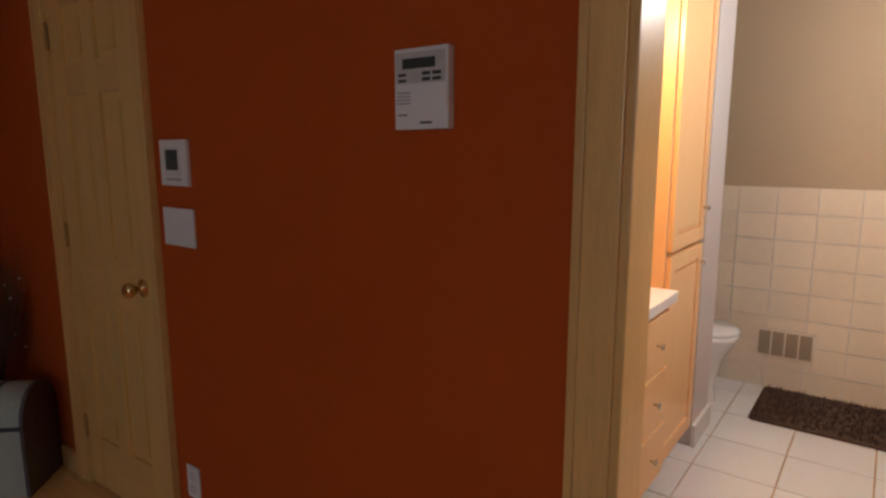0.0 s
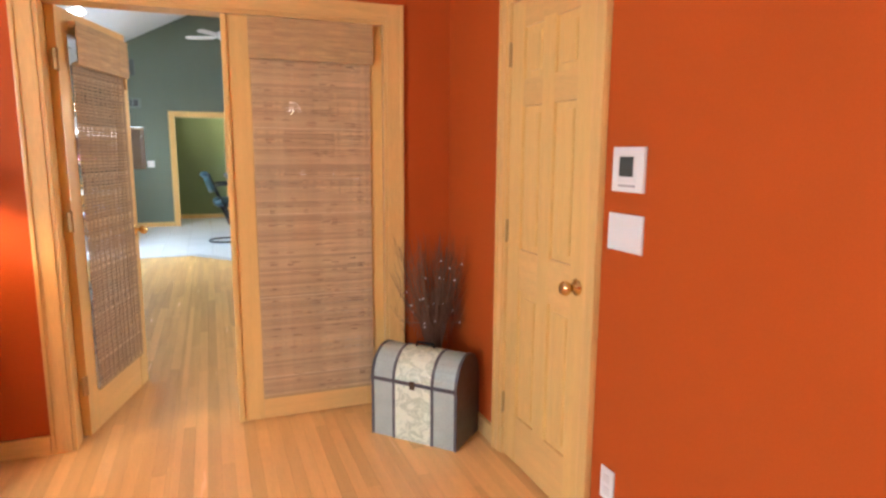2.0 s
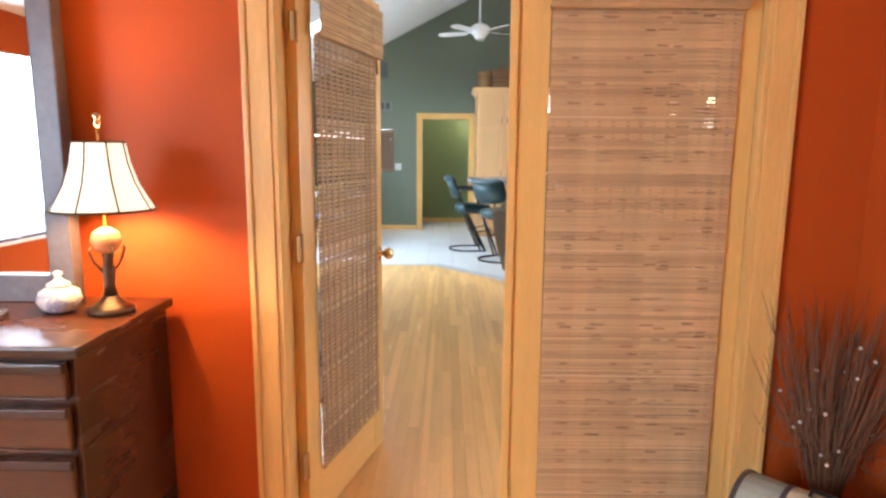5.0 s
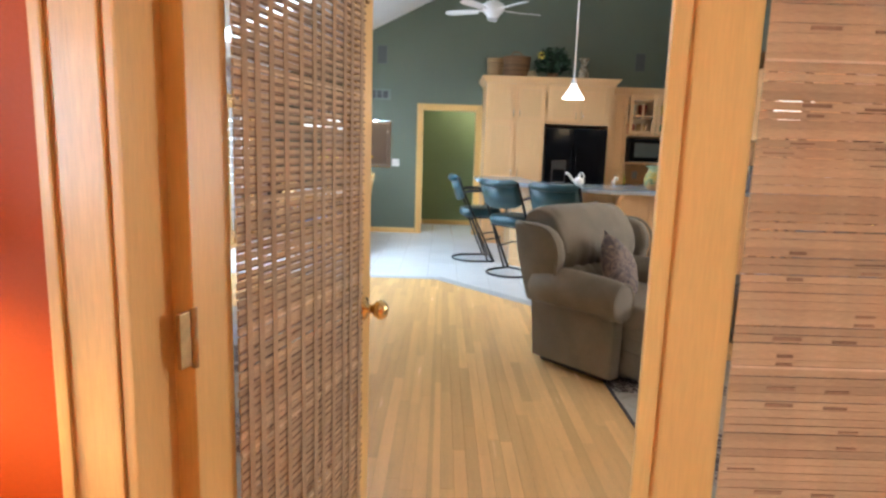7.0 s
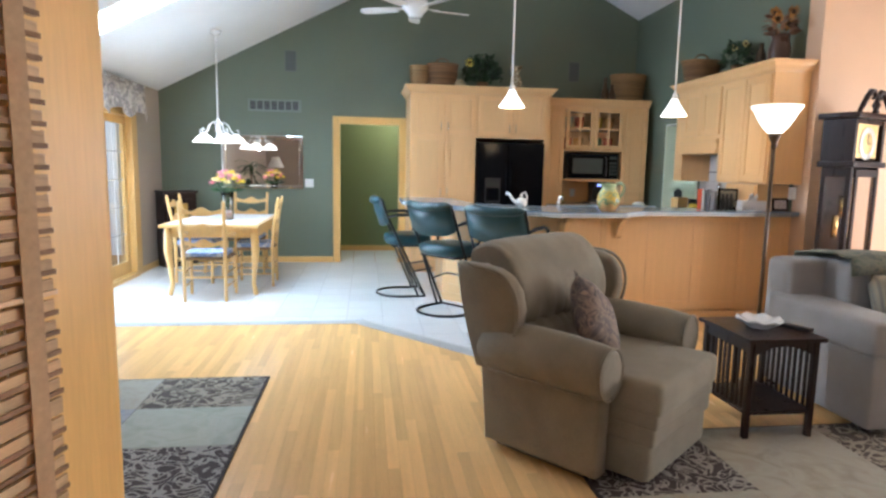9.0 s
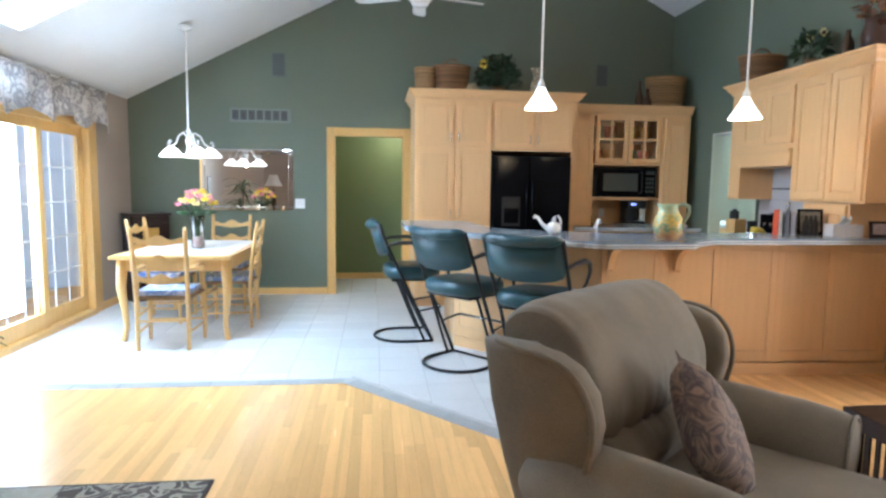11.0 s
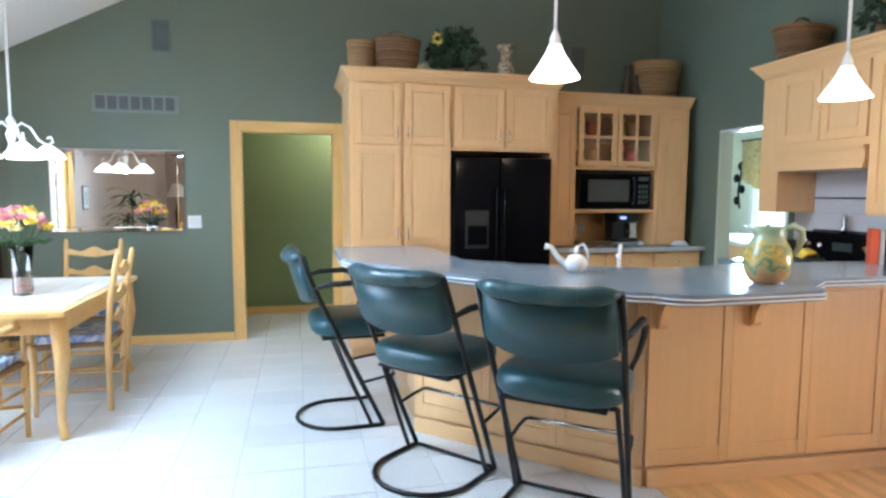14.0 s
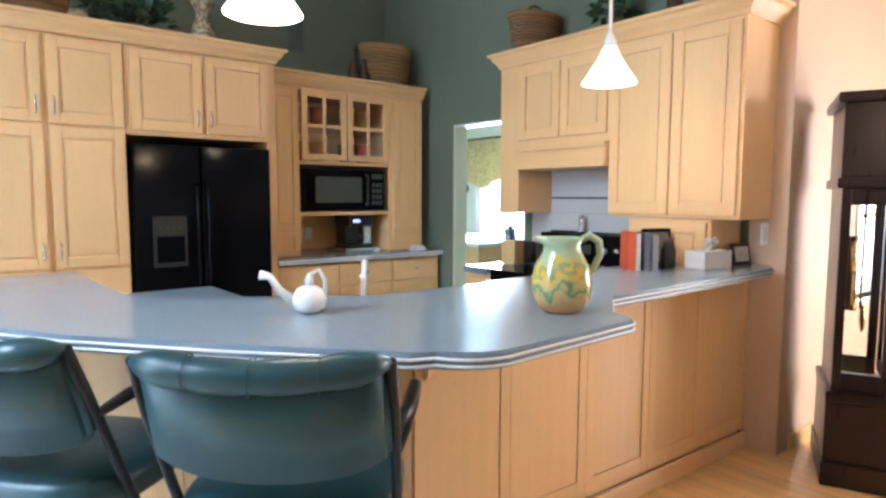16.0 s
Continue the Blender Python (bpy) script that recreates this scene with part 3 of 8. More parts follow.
for z in (0.26, 1.06, 1.79):
    hinge(left_leaf, pose(-0.012, 0.008, z))
part("blind_cord", tube([(0.66, -0.02, 1.79), (0.662, -0.022, 1.72)], 0.006), BAMBOOV, left_leaf)

for nm, row, mat in (("baseboard_1", (-1.2, -0.98, 3.004, 3.019, 0, 0.09), OAKX), ("baseboard_2", (0.74, 0.985, 3.004, 3.019, 0, 0.09), OAKX), ("baseboard_3", (0.985, 0.999, 2.378, 3.004, 0, 0.09), OAKX), ("baseboard_4", (0.985, 0.999, 0.15, 1.595, 0, 0.09), OAKX), ("baseboard_5", (-4.19, -1.2, 3.004, 3.019, 0, 0.09), OAKX),
                     ("baseboard_6", (-3.22, -0.89, FAR - 0.016, FAR - 0.001, 0, 0.085), OAKX), ("baseboard_7", (WEST + 0.001, WEST + 0.016, 11.28, FAR - 0.016, 0, 0.085), OAKX), ("baseboard_8", (WEST + 0.001, WEST + 0.016, 3.22, 9.1, 0, 0.085), OAKX), ("baseboard_9", (3.74, 6.02, 8.343, 8.358, 0, 0.085), OAKX), ("baseboard_10", (6.024, 6.039, 3.22, 8.34, 0, 0.085), OAKX)):
    solid(nm, boxes(row, bevel=0.003), mat, "honey oak baseboard along the wall", "baseboard")

# patio door, with oak frame and two glazed leaves
patio = thing("window_patio", "oak-framed sliding glass patio door", "patio door", kind="structure")
part("window_frame", boxes((-3.36, -3.22, 9.2, 9.29, 0, 2.03), bevel=0.004), OAK, patio)
part("window_frame", boxes((-3.36, -3.22, 11.11, 11.2, 0, 2.03), bevel=0.004), OAK, patio)
part("window_frame", boxes((-3.36, -3.22, 9.29, 11.11, 1.94, 2.03), bevel=0.004), OAK, patio)
part("window_sill", boxes((-3.36, -3.2, 9.29, 11.11, 0, 0.05), bevel=0.004), OAK, patio)
part("casing", boxes((-3.239, -3.222, 9.11, 9.199, 0, 2.12), bevel=0.003), OAK, patio)
part("casing", boxes((-3.239, -3.222, 11.201, 11.29, 0, 2.12), bevel=0.003), OAK, patio)
part("casing", boxes((-3.239, -3.223, 9.2, 11.2, 2.031, 2.12), bevel=0.003), OAK, patio)
for x0, y0, y1 in ((-3.29, 9.29, 10.26), (-3.335, 10.16, 11.11)):
    leaf = part("sash", boxes((x0, x0 + 0.04, y0, y0 + 0.085, 0.05, 1.94), (x0, x0 + 0.04, y1 - 0.085, y1, 0.05, 1.94), (x0, x0 + 0.04, y0 + 0.085, y1 - 0.085, 0.05, 0.2), (x0, x0 + 0.04, y0 + 0.085, y1 - 0.085, 1.85, 1.94)), OAK, patio)
    pane = part("pane", boxes((x0 + 0.016, x0 + 0.022, y0 + 0.085, y1 - 0.085, 0.2, 1.85)), PANE, leaf)
    pane.visible_shadow = False
    for i in (1, 2):
        y = y0 + 0.085 + (y1 - y0 - 0.17) * i / 3
        part("muntin", boxes((x0 + 0.012, x0 + 0.026, y - 0.006, y + 0.006, 0.2, 1.85)), ENAMEL, leaf)
    for i in range(1, 5):
        z = 0.2 + 1.65 * i / 5
        part("muntin", boxes((x0 + 0.011, x0 + 0.027, y0 + 0.085, y1 - 0.085, z - 0.006, z + 0.006)), ENAMEL, leaf)
solid("backdrop_patio", boxes((-7.3, -7.2, 2.0, 34.0, -0.1, 6.0)), OUTSIDE, "bright hazy daylight beyond the patio door", "backdrop")
solid("deck", boxes((-6.2, -3.37, 7.5, 13.0, -0.155, -0.04)), material("grey_deck_boards", (0.45, 0.43, 0.40), 0.8, stretch=(1, 10, 1)), "pale weathered deck outside the patio door", "deck")

wing_h = thing("wall_outside_wing", "pale grey-blue lap siding of the house wing by the deck", "house wing", kind="structure")
SIDING = material("grey_blue_siding", (0.60, 0.65, 0.73), 0.7, vary=0.06, scale=3, fine=60, bump=0.1, per_object=0.05)
part("sheathing", boxes((-5.05, -4.25, 13.02, 13.3, -0.04, 4.2)), SIDING, wing_h)
board_me = mesh_of("siding_board", boxes((-5.05, -4.25, -0.014, 0.0, 0.0, 0.15), bevel=0.003), SIDING)
for k in range(27):
    ob = new("siding_board", board_me)
    ob.parent, ob.matrix_basis = wing_h, pose(0, 13.018, -0.02 + k * 0.152, 4, 0, 0)
part("corner_board", boxes((-4.25, -4.12, 12.99, 13.3, -0.04, 4.2), bevel=0.004), ENAMEL, wing_h)
part("corner_board", boxes((-5.18, -5.05, 12.99, 13.3, -0.04, 4.2), bevel=0.004), ENAMEL, wing_h)
skyl = thing("window_skylight", "white-framed skylight in the vaulted ceiling", "skylight", kind="structure")
for row in ((SKY[0] + 0.004, SKY[1] - 0.004, SKY[2] + 0.004, SKY[2] + 0.03), (SKY[0] + 0.004, SKY[1] - 0.004, SKY[3] - 0.03, SKY[3] - 0.004), (SKY[0] + 0.004, SKY[0] + 0.03, SKY[2] + 0.03, SKY[3] - 0.03), (SKY[1] - 0.03, SKY[1] - 0.004, SKY[2] + 0.03, SKY[3] - 0.03)):
    bm = bmesh.new()
    x0, x1, y0, y1 = row
    z = lambda x: EAVE + (x - WEST) * SLOPE
    vs = [bm.verts.new((x, y, z(x) + up)) for up in (-0.004, 0.32) for y in (y0, y1) for x in (x0, x1)]
    for f in ((0, 2, 3, 1), (4, 5, 7, 6), (0, 1, 5, 4), (2, 6, 7, 3), (0, 4, 6, 2), (1, 3, 7, 5)):
        bm.faces.new([vs[i] for i in f])
    part("window_frame", bm, WHITE, skyl)
bm = bmesh.new()
vs = [bm.verts.new((x, y, EAVE + (x - WEST) * SLOPE + 0.25)) for x, y in ((SKY[0], SKY[2]), (SKY[1], SKY[2]), (SKY[1], SKY[3]), (SKY[0], SKY[3]))]
bm.faces.new(vs)
bmesh.ops.solidify(bm, geom=bm.faces[:], thickness=0.008)
pane = part("pane", bm, PANE, skyl)
pane.visible_shadow = False

bm = bmesh.new()
vs = [bm.verts.new((x, y, EAVE + (x - WEST) * SLOPE + 0.60)) for x, y in ((-4.2, 8.2), (-0.6, 8.2), (-0.6, 12.6), (-4.2, 12.6))]
bm.faces.new(vs)
bmesh.ops.solidify(bm, geom=bm.faces[:], thickness=0.02)
solid("backdrop_skylight", bm, OUTSIDE, "bright hazy sky above the skylight", "backdrop")

# windows of the bedroom and beside the clock
def plain_window(name, axis, face, a0, a1, z0, z1, label, rows, cols, glow):
    ob = thing(name, label, "window", kind="structure")
    def put(nm, u0, u1, d0, d1, za, zb, mat):
        r = (d0, d1, u0, u1, za, zb) if axis == "y" else (u0, u1, d0, d1, za, zb)
        return part(nm, boxes(r), mat, ob)
    d0, d1 = face - 0.05, face + 0.05
    put("window_frame", a0, a0 + 0.06, d0, d1, z0, z1, ENAMEL)
    put("window_frame", a1 - 0.06, a1, d0, d1, z0, z1, ENAMEL)
    put("window_frame", a0 + 0.06, a1 - 0.06, d0, d1, z1 - 0.06, z1, ENAMEL)
    put("window_sill", a0 - 0.03, a1 + 0.03, d0 - 0.02, d1 + 0.02, z0 - 0.03, z0, ENAMEL)
    for i in range(1, cols):
        u = a0 + (a1 - a0) * i / cols
        put("muntin", u - 0.015, u + 0.015, face - 0.02, face + 0.02, z0, z1 - 0.06, ENAMEL)
    for i in range(1, rows):
        z = z0 + (z1 - z0) * i / rows
        put("muntin", a0 + 0.06, a1 - 0.06, face - 0.018, face + 0.018, z - 0.015, z + 0.015, ENAMEL)
    p = put("pane", a0 + 0.06, a1 - 0.06, face - 0.003, face + 0.003, z0, z1 - 0.06, PANE)
    p.visible_shadow = False
    return ob


plain_window("window_bedroom", "y", -4.26, -2.25, 0.05, 0.6, 2.25, "wide white-framed bedroom window in daylight", 2, 3, 0)
plain_window("window_clock_wall", "x", 8.40, 4.62, 5.35, 0.75, 1.85, "white-framed bright window beside the clock", 2, 1, 0)
solid("backdrop_bedroom", boxes((-6.6, -6.5, -5.0, 4.0, -0.1, 3.4)), OUTSIDE, "bright hazy daylight outside the bedroom window", "backdrop")
solid("backdrop_clock_wall", boxes((3.9, 6.6, 9.3, 9.36, 0.2, 2.6)), OUTSIDE, "bright hazy daylight outside the living room window", "backdrop")

# hall beyond the doorway, room beyond the kitchen, bathroom
solid("wall_hall_back", boxes((-1.6, 0.9, 13.5, 13.6, 0, 2.5)), OLIVE, "olive green hall wall", "wall")
solid("wall_hall_west", boxes((-1.7, -1.6, FAR + 0.12, 13.6, 0, 2.5)), OLIVE, "olive green hall side wall", "wall")
solid("wall_hall_east", boxes((0.9, 1.0, FAR + 0.12, 13.6, 0, 2.5)), OLIVE, "olive green hall side wall", "wall")
solid("ceiling_hall", boxes((-1.7, 1.0, FAR + 0.12, 13.6, 2.5, 2.58)), WHITE, "white hall ceiling", "ceiling")
solid("baseboard_hall", boxes((-1.58, 0.88, 13.482, 13.498, 0, 0.09), bevel=0.003), OAKX, "honey oak baseboard in the hall", "baseboard")
solid("wall_mudroom_back", boxes((5.9, 6.0, 9.36, 12.2, 0, 2.5), (5.9, 6.0, 13.45, 14.3, 0, 2.5), (5.9, 6.0, 12.2, 13.45, 0, 0.5), (5.9, 6.0, 12.2, 13.45, 1.95, 2.5)), CREAM, "pale green wall with a bright window", "wall")
solid("wall_mudroom_north", boxes((3.72, 6.0, 14.2, 14.3, 0, 2.5)), CREAM, "pale green side room wall", "wall")
solid("wall_mudroom_west", boxes((3.62, 3.72, 12.32, 14.3, 0, 2.5)), CREAM, "pale green side room wall", "wall")
solid("wall_mudroom_lining", boxes((3.722, 3.73, 11.21, 12.32, 0, 2.5)), CREAM, "pale green side room wall", "wall")
solid("wall_mudroom_south", boxes((3.72, 6.0, 9.36, 9.44, 0, 2.5)), CREAM, "pale green side room wall", "wall")
solid("ceiling_mudroom", boxes((3.72, 6.0, 9.36, 14.3, 2.5, 2.58)), WHITE, "white side room ceiling", "ceiling")
plain_window("window_mudroom", "y", 5.95, 12.2, 13.45, 0.5, 1.95, "bright white-framed window in the side room", 2, 2, 0)
solid("backdrop_mudroom", boxes((7.0, 7.1, 9.5, 16.0, -0.1, 3.0)), OUTSIDE, "bright hazy daylight outside the side room", "backdrop")
cv = bmesh.new()
edge = []
for i in range(67):
    y, d = 12.12 + i * 0.022, 0.022 * math.sin(i * 0.9)
    edge.append((cv.verts.new((5.85 + d, y, 1.58 + 0.06 * math.cos(i * 0.19))), cv.verts.new((5.85 + d * 0.4, y, 2.2))))
for (a, b), (c, d) in zip(edge, edge[1:]):
    cv.faces.new((a, c, d, b)).smooth = True
bmesh.ops.solidify(cv, geom=cv.faces[:], thickness=0.004)
yv = thing("curtain", "pleated yellow print curtain over the side room window", "curtain")
part("cloth", cv, patterned("yellow_print_cloth", [(0.72, 0.55, 0.2), (0.8, 0.68, 0.34), (0.55, 0.4, 0.12)], 20), yv)
part("rod", tube([(5.85, 12.1, 2.2), (5.85, 13.6, 2.2)], 0.012), BRONZE, yv)
for y in (12.15, 13.55):
    part("bracket", boxes((5.84, 5.899, y - 0.01, y + 0.01, 2.19, 2.21)), BRONZE, yv)
wl_orn = thing("wall_ornament", "black iron flower ornament on the pale wall", "ornament")
part("stem", tube([(5.885, 13.62, 1.25), (5.88, 13.66, 1.5), (5.885, 13.6, 1.85)], 0.012, 8), BLACKM, wl_orn)
for y, z in ((13.62, 1.85), (13.7, 1.68), (13.58, 1.52), (13.68, 1.36)):
    part("flower", lathe([(0.001, 0), (0.03, 0.004), (0.065, 0.015), (0.06, 0.02), (0.001, 0.008)], 10, m=pose(5.893, y, z, 0, -90, 0)), BLACKM, wl_orn)
desk = thing("side_counter", "pale counter along the side room window wall", "counter")
part("top", boxes((4.6, 5.89, 11.9, 13.6, 0.86, 0.90), bevel=0.004), WHITEP, desk)
part("body", boxes((4.65, 5.88, 11.95, 13.55, 0, 0.859)), MAPLE, desk)
mug = thing("mug", "white mug on the side room counter", "mug", pose(4.75, 13.2, 0.901))
part("cup", lathe([(0.035, 0), (0.04, 0.01), (0.045, 0.1), (0.04, 0.1), (0.035, 0.015)], 16, cap=False), CERAMIC, mug, smooth=True)
part("handle", tube([(0.042, 0, 0.08), (0.07, 0, 0.075), (0.072, 0, 0.035), (0.04, 0, 0.025)], 0.006), CERAMIC, mug)
# white frame of the doorway to the side room
fr2 = thing("door_frame_kitchen", "white painted frame of the kitchen doorway", "door frame", kind="structure")
part("jamb", boxes((3.592, 3.732, 11.10, 11.119, 0, 2.03)), CREAM, fr2)
part("jamb", boxes((3.592, 3.732, 10.251, 10.27, 0, 2.03)), CREAM, fr2)
part("head_jamb", boxes((3.592, 3.732, 10.27, 11.10, 2.012, 2.029)), ENAMEL, fr2)
plain_window("window_living", "y", EAST + 0.06, 5.2, 7.4, 0.4, 2.1, "wide white-framed living room window in daylight", 2, 3, 0)
solid("backdrop_living", boxes((8.0, 8.1, 2.0, 11.0, -0.1, 4.0)), OUTSIDE, "bright hazy daylight outside the living room", "backdrop")
solid("wall_bath_back", boxes((3.86, 3.96, -1.6, 1.2, 0, 2.35)), BATHP, "tan painted bathroom wall above the tiles", "wall")
solid("wall_bath_side", boxes((1.12, 3.96, 0.88, 0.985, 0, 2.35)), BATHP, "tan painted bathroom side wall", "wall")
solid("wall_bath_near", boxes((1.12, 3.96, -1.7, -1.6, 0, 2.35)), BATHP, "tan painted bathroom side wall", "wall")
solid("wall_bath_stub", boxes((2.82, 3.12, 0.34, 0.88, 0, 2.35)), material("lavender_grey_paint", (0.52, 0.48, 0.47), 0.6, vary=0.03), "pale grey partition beside the toilet", "wall")
solid("baseboard_bath", boxes((2.81, 3.13, 0.322, 0.339, 0, 0.11)), ENAMEL, "white tile baseboard of the partition", "baseboard")
solid("ceiling_bath", boxes((1.12, 3.96, -1.7, 0.985, 2.35, 2.42)), WHITE, "white bathroom ceiling", "ceiling")
solid("trim_bath_crown", boxes((3.80, 3.859, -1.6, 0.78, 2.27, 2.349)), ENAMEL, "white crown moulding", "trim")
for nm, rows in (("wall_closet_back", (1.9, 2.0, 0.99, 3.1, 0, 2.6)), ("wall_closet_side", (1.12, 1.9, 3.02, 3.1, 0, 2.6)), ("ceiling_closet", (1.12, 2.0, 0.99, 3.1, 2.6, 2.66))):
    solid(nm, boxes(rows), WHITE, "plain white closet shell", "wall")

# ---- kitchen ----
def cab_door(parent, m, w, h, mat=MAPLE, handle=0, grain=MAPLE):
    """A raised panel door, face at -y, from its lower left corner; handle is the side of its pull (-1, 0 or 1)."""
    s = min(0.06, w * 0.2)
    bm = bmesh.new()
    for r in ((0, s, 0, 0.02, 0, h), (w - s, w, 0, 0.02, 0, h), (s, w - s, 0.001, 0.019, 0, s), (s, w - s, 0.001, 0.019, h - s, h)):
        box(bm, *r, bevel=0.003)
    d = part("door", bm, mat, parent, at=m)
    bp = bmesh.new()
    box(bp, s - 0.003, w - s + 0.003, 0.012, 0.016, s - 0.003, h - s + 0.003)
    if w > 0.2 and h > 0.2:
        box(bp, s + 0.012, w - s - 0.012, 0.005, 0.014, s + 0.012, h - s - 0.012, bevel=0.004)
    part("panel", bp, grain, d)
    if handle:
        x = w - s / 2 if handle > 0 else s / 2
        part("handle", tube([(x, -0.002, 0.05), (x, -0.022, 0.06), (x, -0.026, 0.10), (x, -0.022, 0.14), (x, -0.002, 0.15)], 0.005, 8), CHROME, d, "small satin pull")
    return d


def drawer(parent, m, w, h):
    bm = bmesh.new()
    box(bm, 0, w, 0, 0.02, 0, h, bevel=0.004)
    d = part("drawer", bm, MAPLEX, parent, at=m)
    part("knob", lathe([(0.004, 0), (0.004, 0.012), (0.012, 0.018), (0.012, 0.024), (0.001, 0.027)], 12, m=pose(w / 2, 0, h / 2, 90, 0, 0)), CHROME, d, smooth=True)
    return d


def crown(parent, x0, x1, yf, yb, z, ends=(True, True), h=0.10, out=0.075):
    """A stepped crown moulding along the front and the free ends."""
    bm = bmesh.new()
    prof = ((0.0, 0.0), (0.012, 0.0), (0.018, 0.02), (0.045, 0.05), (0.055, 0.075), (out, 0.085), (out, h))
    loops = []
    for o, dz in prof:
        a = x0 - (o if ends[0] else 0)
        b = x1 + (o if ends[1] else 0)
        loops.append([bm.verts.new(p) for p in ((a, yb, z + dz), (a, yf - o, z + dz), (b, yf - o, z + dz), (b, yb, z + dz))])
    for l0, l1 in zip(loops, loops[1:]):
        for i in range(4):
            bm.faces.new((l0[i], l0[(i + 1) % 4], l1[(i + 1) % 4], l1[i]))
    bm.faces.new(loops[-1])
    bm.faces.new(loops[0][::-1])
    return part("crown_moulding", bm, MAPLEX, parent)


# tall pantry with the refrigerator bay
PF = 11.27
pantry = thing("pantry_cabinet", "tall light maple pantry with raised panel doors", "cabinet")
part("body", boxes((0.16, 1.03, PF, FAR - 0.01, 0.1, 2.36), bevel=0.002), MAPLE, pantry)
part("toe_kick", boxes((0.17, 1.03, PF + 0.06, FAR - 0.02, 0.0, 0.1)), MAPLEX, pantry)
for i in range(2):
    x = 0.19 + i * 0.43
    cab_door(pantry, pose(x, PF - 0.021, 1.84), 0.40, 0.50, handle=1 if i == 0 else -1)
    cab_door(pantry, pose(x, PF - 0.021, 0.98), 0.40, 0.835, handle=1 if i == 0 else -1)
    drawer(pantry, pose(x, PF - 0.021, 0.75), 0.40, 0.21)
    cab_door(pantry, pose(x, PF - 0.021, 0.12), 0.40, 0.61, handle=1 if i == 0 else -1)
over = thing("over_fridge_cabinet", "light maple cabinet above the refrigerator", "cabinet")
part("body", boxes((1.032, 2.02, PF, FAR - 0.01, 1.80, 2.36), bevel=0.002), MAPLE, over)
part("side_panel", boxes((1.955, 2.02, PF, FAR - 0.01, 0.0, 1.798)), MAPLE, over)
for i in range(2):
    cab_door(over, pose(1.06 + i * 0.465, PF - 0.021, 1.83), 0.44, 0.51, handle=1 if i == 0 else -1)
crown(pantry, 0.16, 2.02, PF - 0.01, FAR - 0.01, 2.36)

fridge = thing("refrigerator", "gloss black side-by-side refrigerator with dispenser", "refrigerator")
part("body", boxes((1.05, 1.945, 11.27, 12.1, 0.02, 1.75), bevel=0.006), BLACKG, fridge)
for x0, x1, hx in ((1.05, 1.455, 1.425), (1.465, 1.945, 1.495)):
    d = part("door", boxes((x0, x1, 11.2, 11.265, 0.08, 1.745), bevel=0.012), BLACKG, fridge)
    part("handle", tube([(hx, 11.2, 0.55), (hx, 11.155, 0.6), (hx, 11.15, 1.0), (hx, 11.155, 1.45), (hx, 11.2, 1.5)], 0.013, 10), BLACKG, d)
disp = part("dispenser", boxes((1.15, 1.36, 11.188, 11.199, 0.95, 1.28), bevel=0.003), BLACKP, fridge, "black water dispenser panel")
part("recess", boxes((1.17, 1.34, 11.182, 11.187, 0.98, 1.15)), BLACKG, disp)
part("buttons", boxes(*[(1.18 + 0.04 * i, 1.205 + 0.04 * i, 11.182, 11.187, 1.19, 1.215) for i in range(4)]), SCREEN, disp)
part("grille", boxes((1.06, 1.935, 11.215, 11.265, 0.02, 0.075)), BLACKP, fridge)

# microwave wall
MF = 11.46
hutch = thing("microwave_cabinet", "light maple hutch with glass doors and microwave bay", "cabinet")
part("side_unit", boxes((2.03, 2.30, MF, FAR - 0.02, 0.935, 2.27), bevel=0.002), MAPLE, hutch)
part("side_unit", boxes((3.14, 3.50, MF, FAR - 0.02, 0.935, 2.27), bevel=0.002), MAPLE, hutch)
part("back_panel", boxes((2.30, 3.14, 12.02, 12.05, 0.935, 2.27)), MAPLE, hutch)
part("top_board", boxes((2.30, 3.14, MF, 12.02, 2.24, 2.27)), MAPLE, hutch)
for z in (1.665, 1.255):
    part("shelf", boxes((2.30, 3.14, MF + 0.005, 12.02, z, z + 0.03), bevel=0.002), MAPLEX, hutch)
part("shelf", boxes((2.31, 3.13, MF + 0.06, 12.0, 1.965, 1.98)), MAPLEX, hutch)
cab_door(hutch, pose(2.055, MF - 0.021, 1.14), 0.225, 1.08)
cab_door(hutch, pose(2.055, MF - 0.021, 0.955), 0.225, 0.17)
cab_door(hutch, pose(3.18, MF - 0.021, 1.14), 0.30, 1.08)
cab_door(hutch, pose(3.18, MF - 0.021, 0.955), 0.30, 0.17)
crown(hutch, 2.03, 3.50, MF - 0.01, FAR - 0.02, 2.27, ends=(False, False))
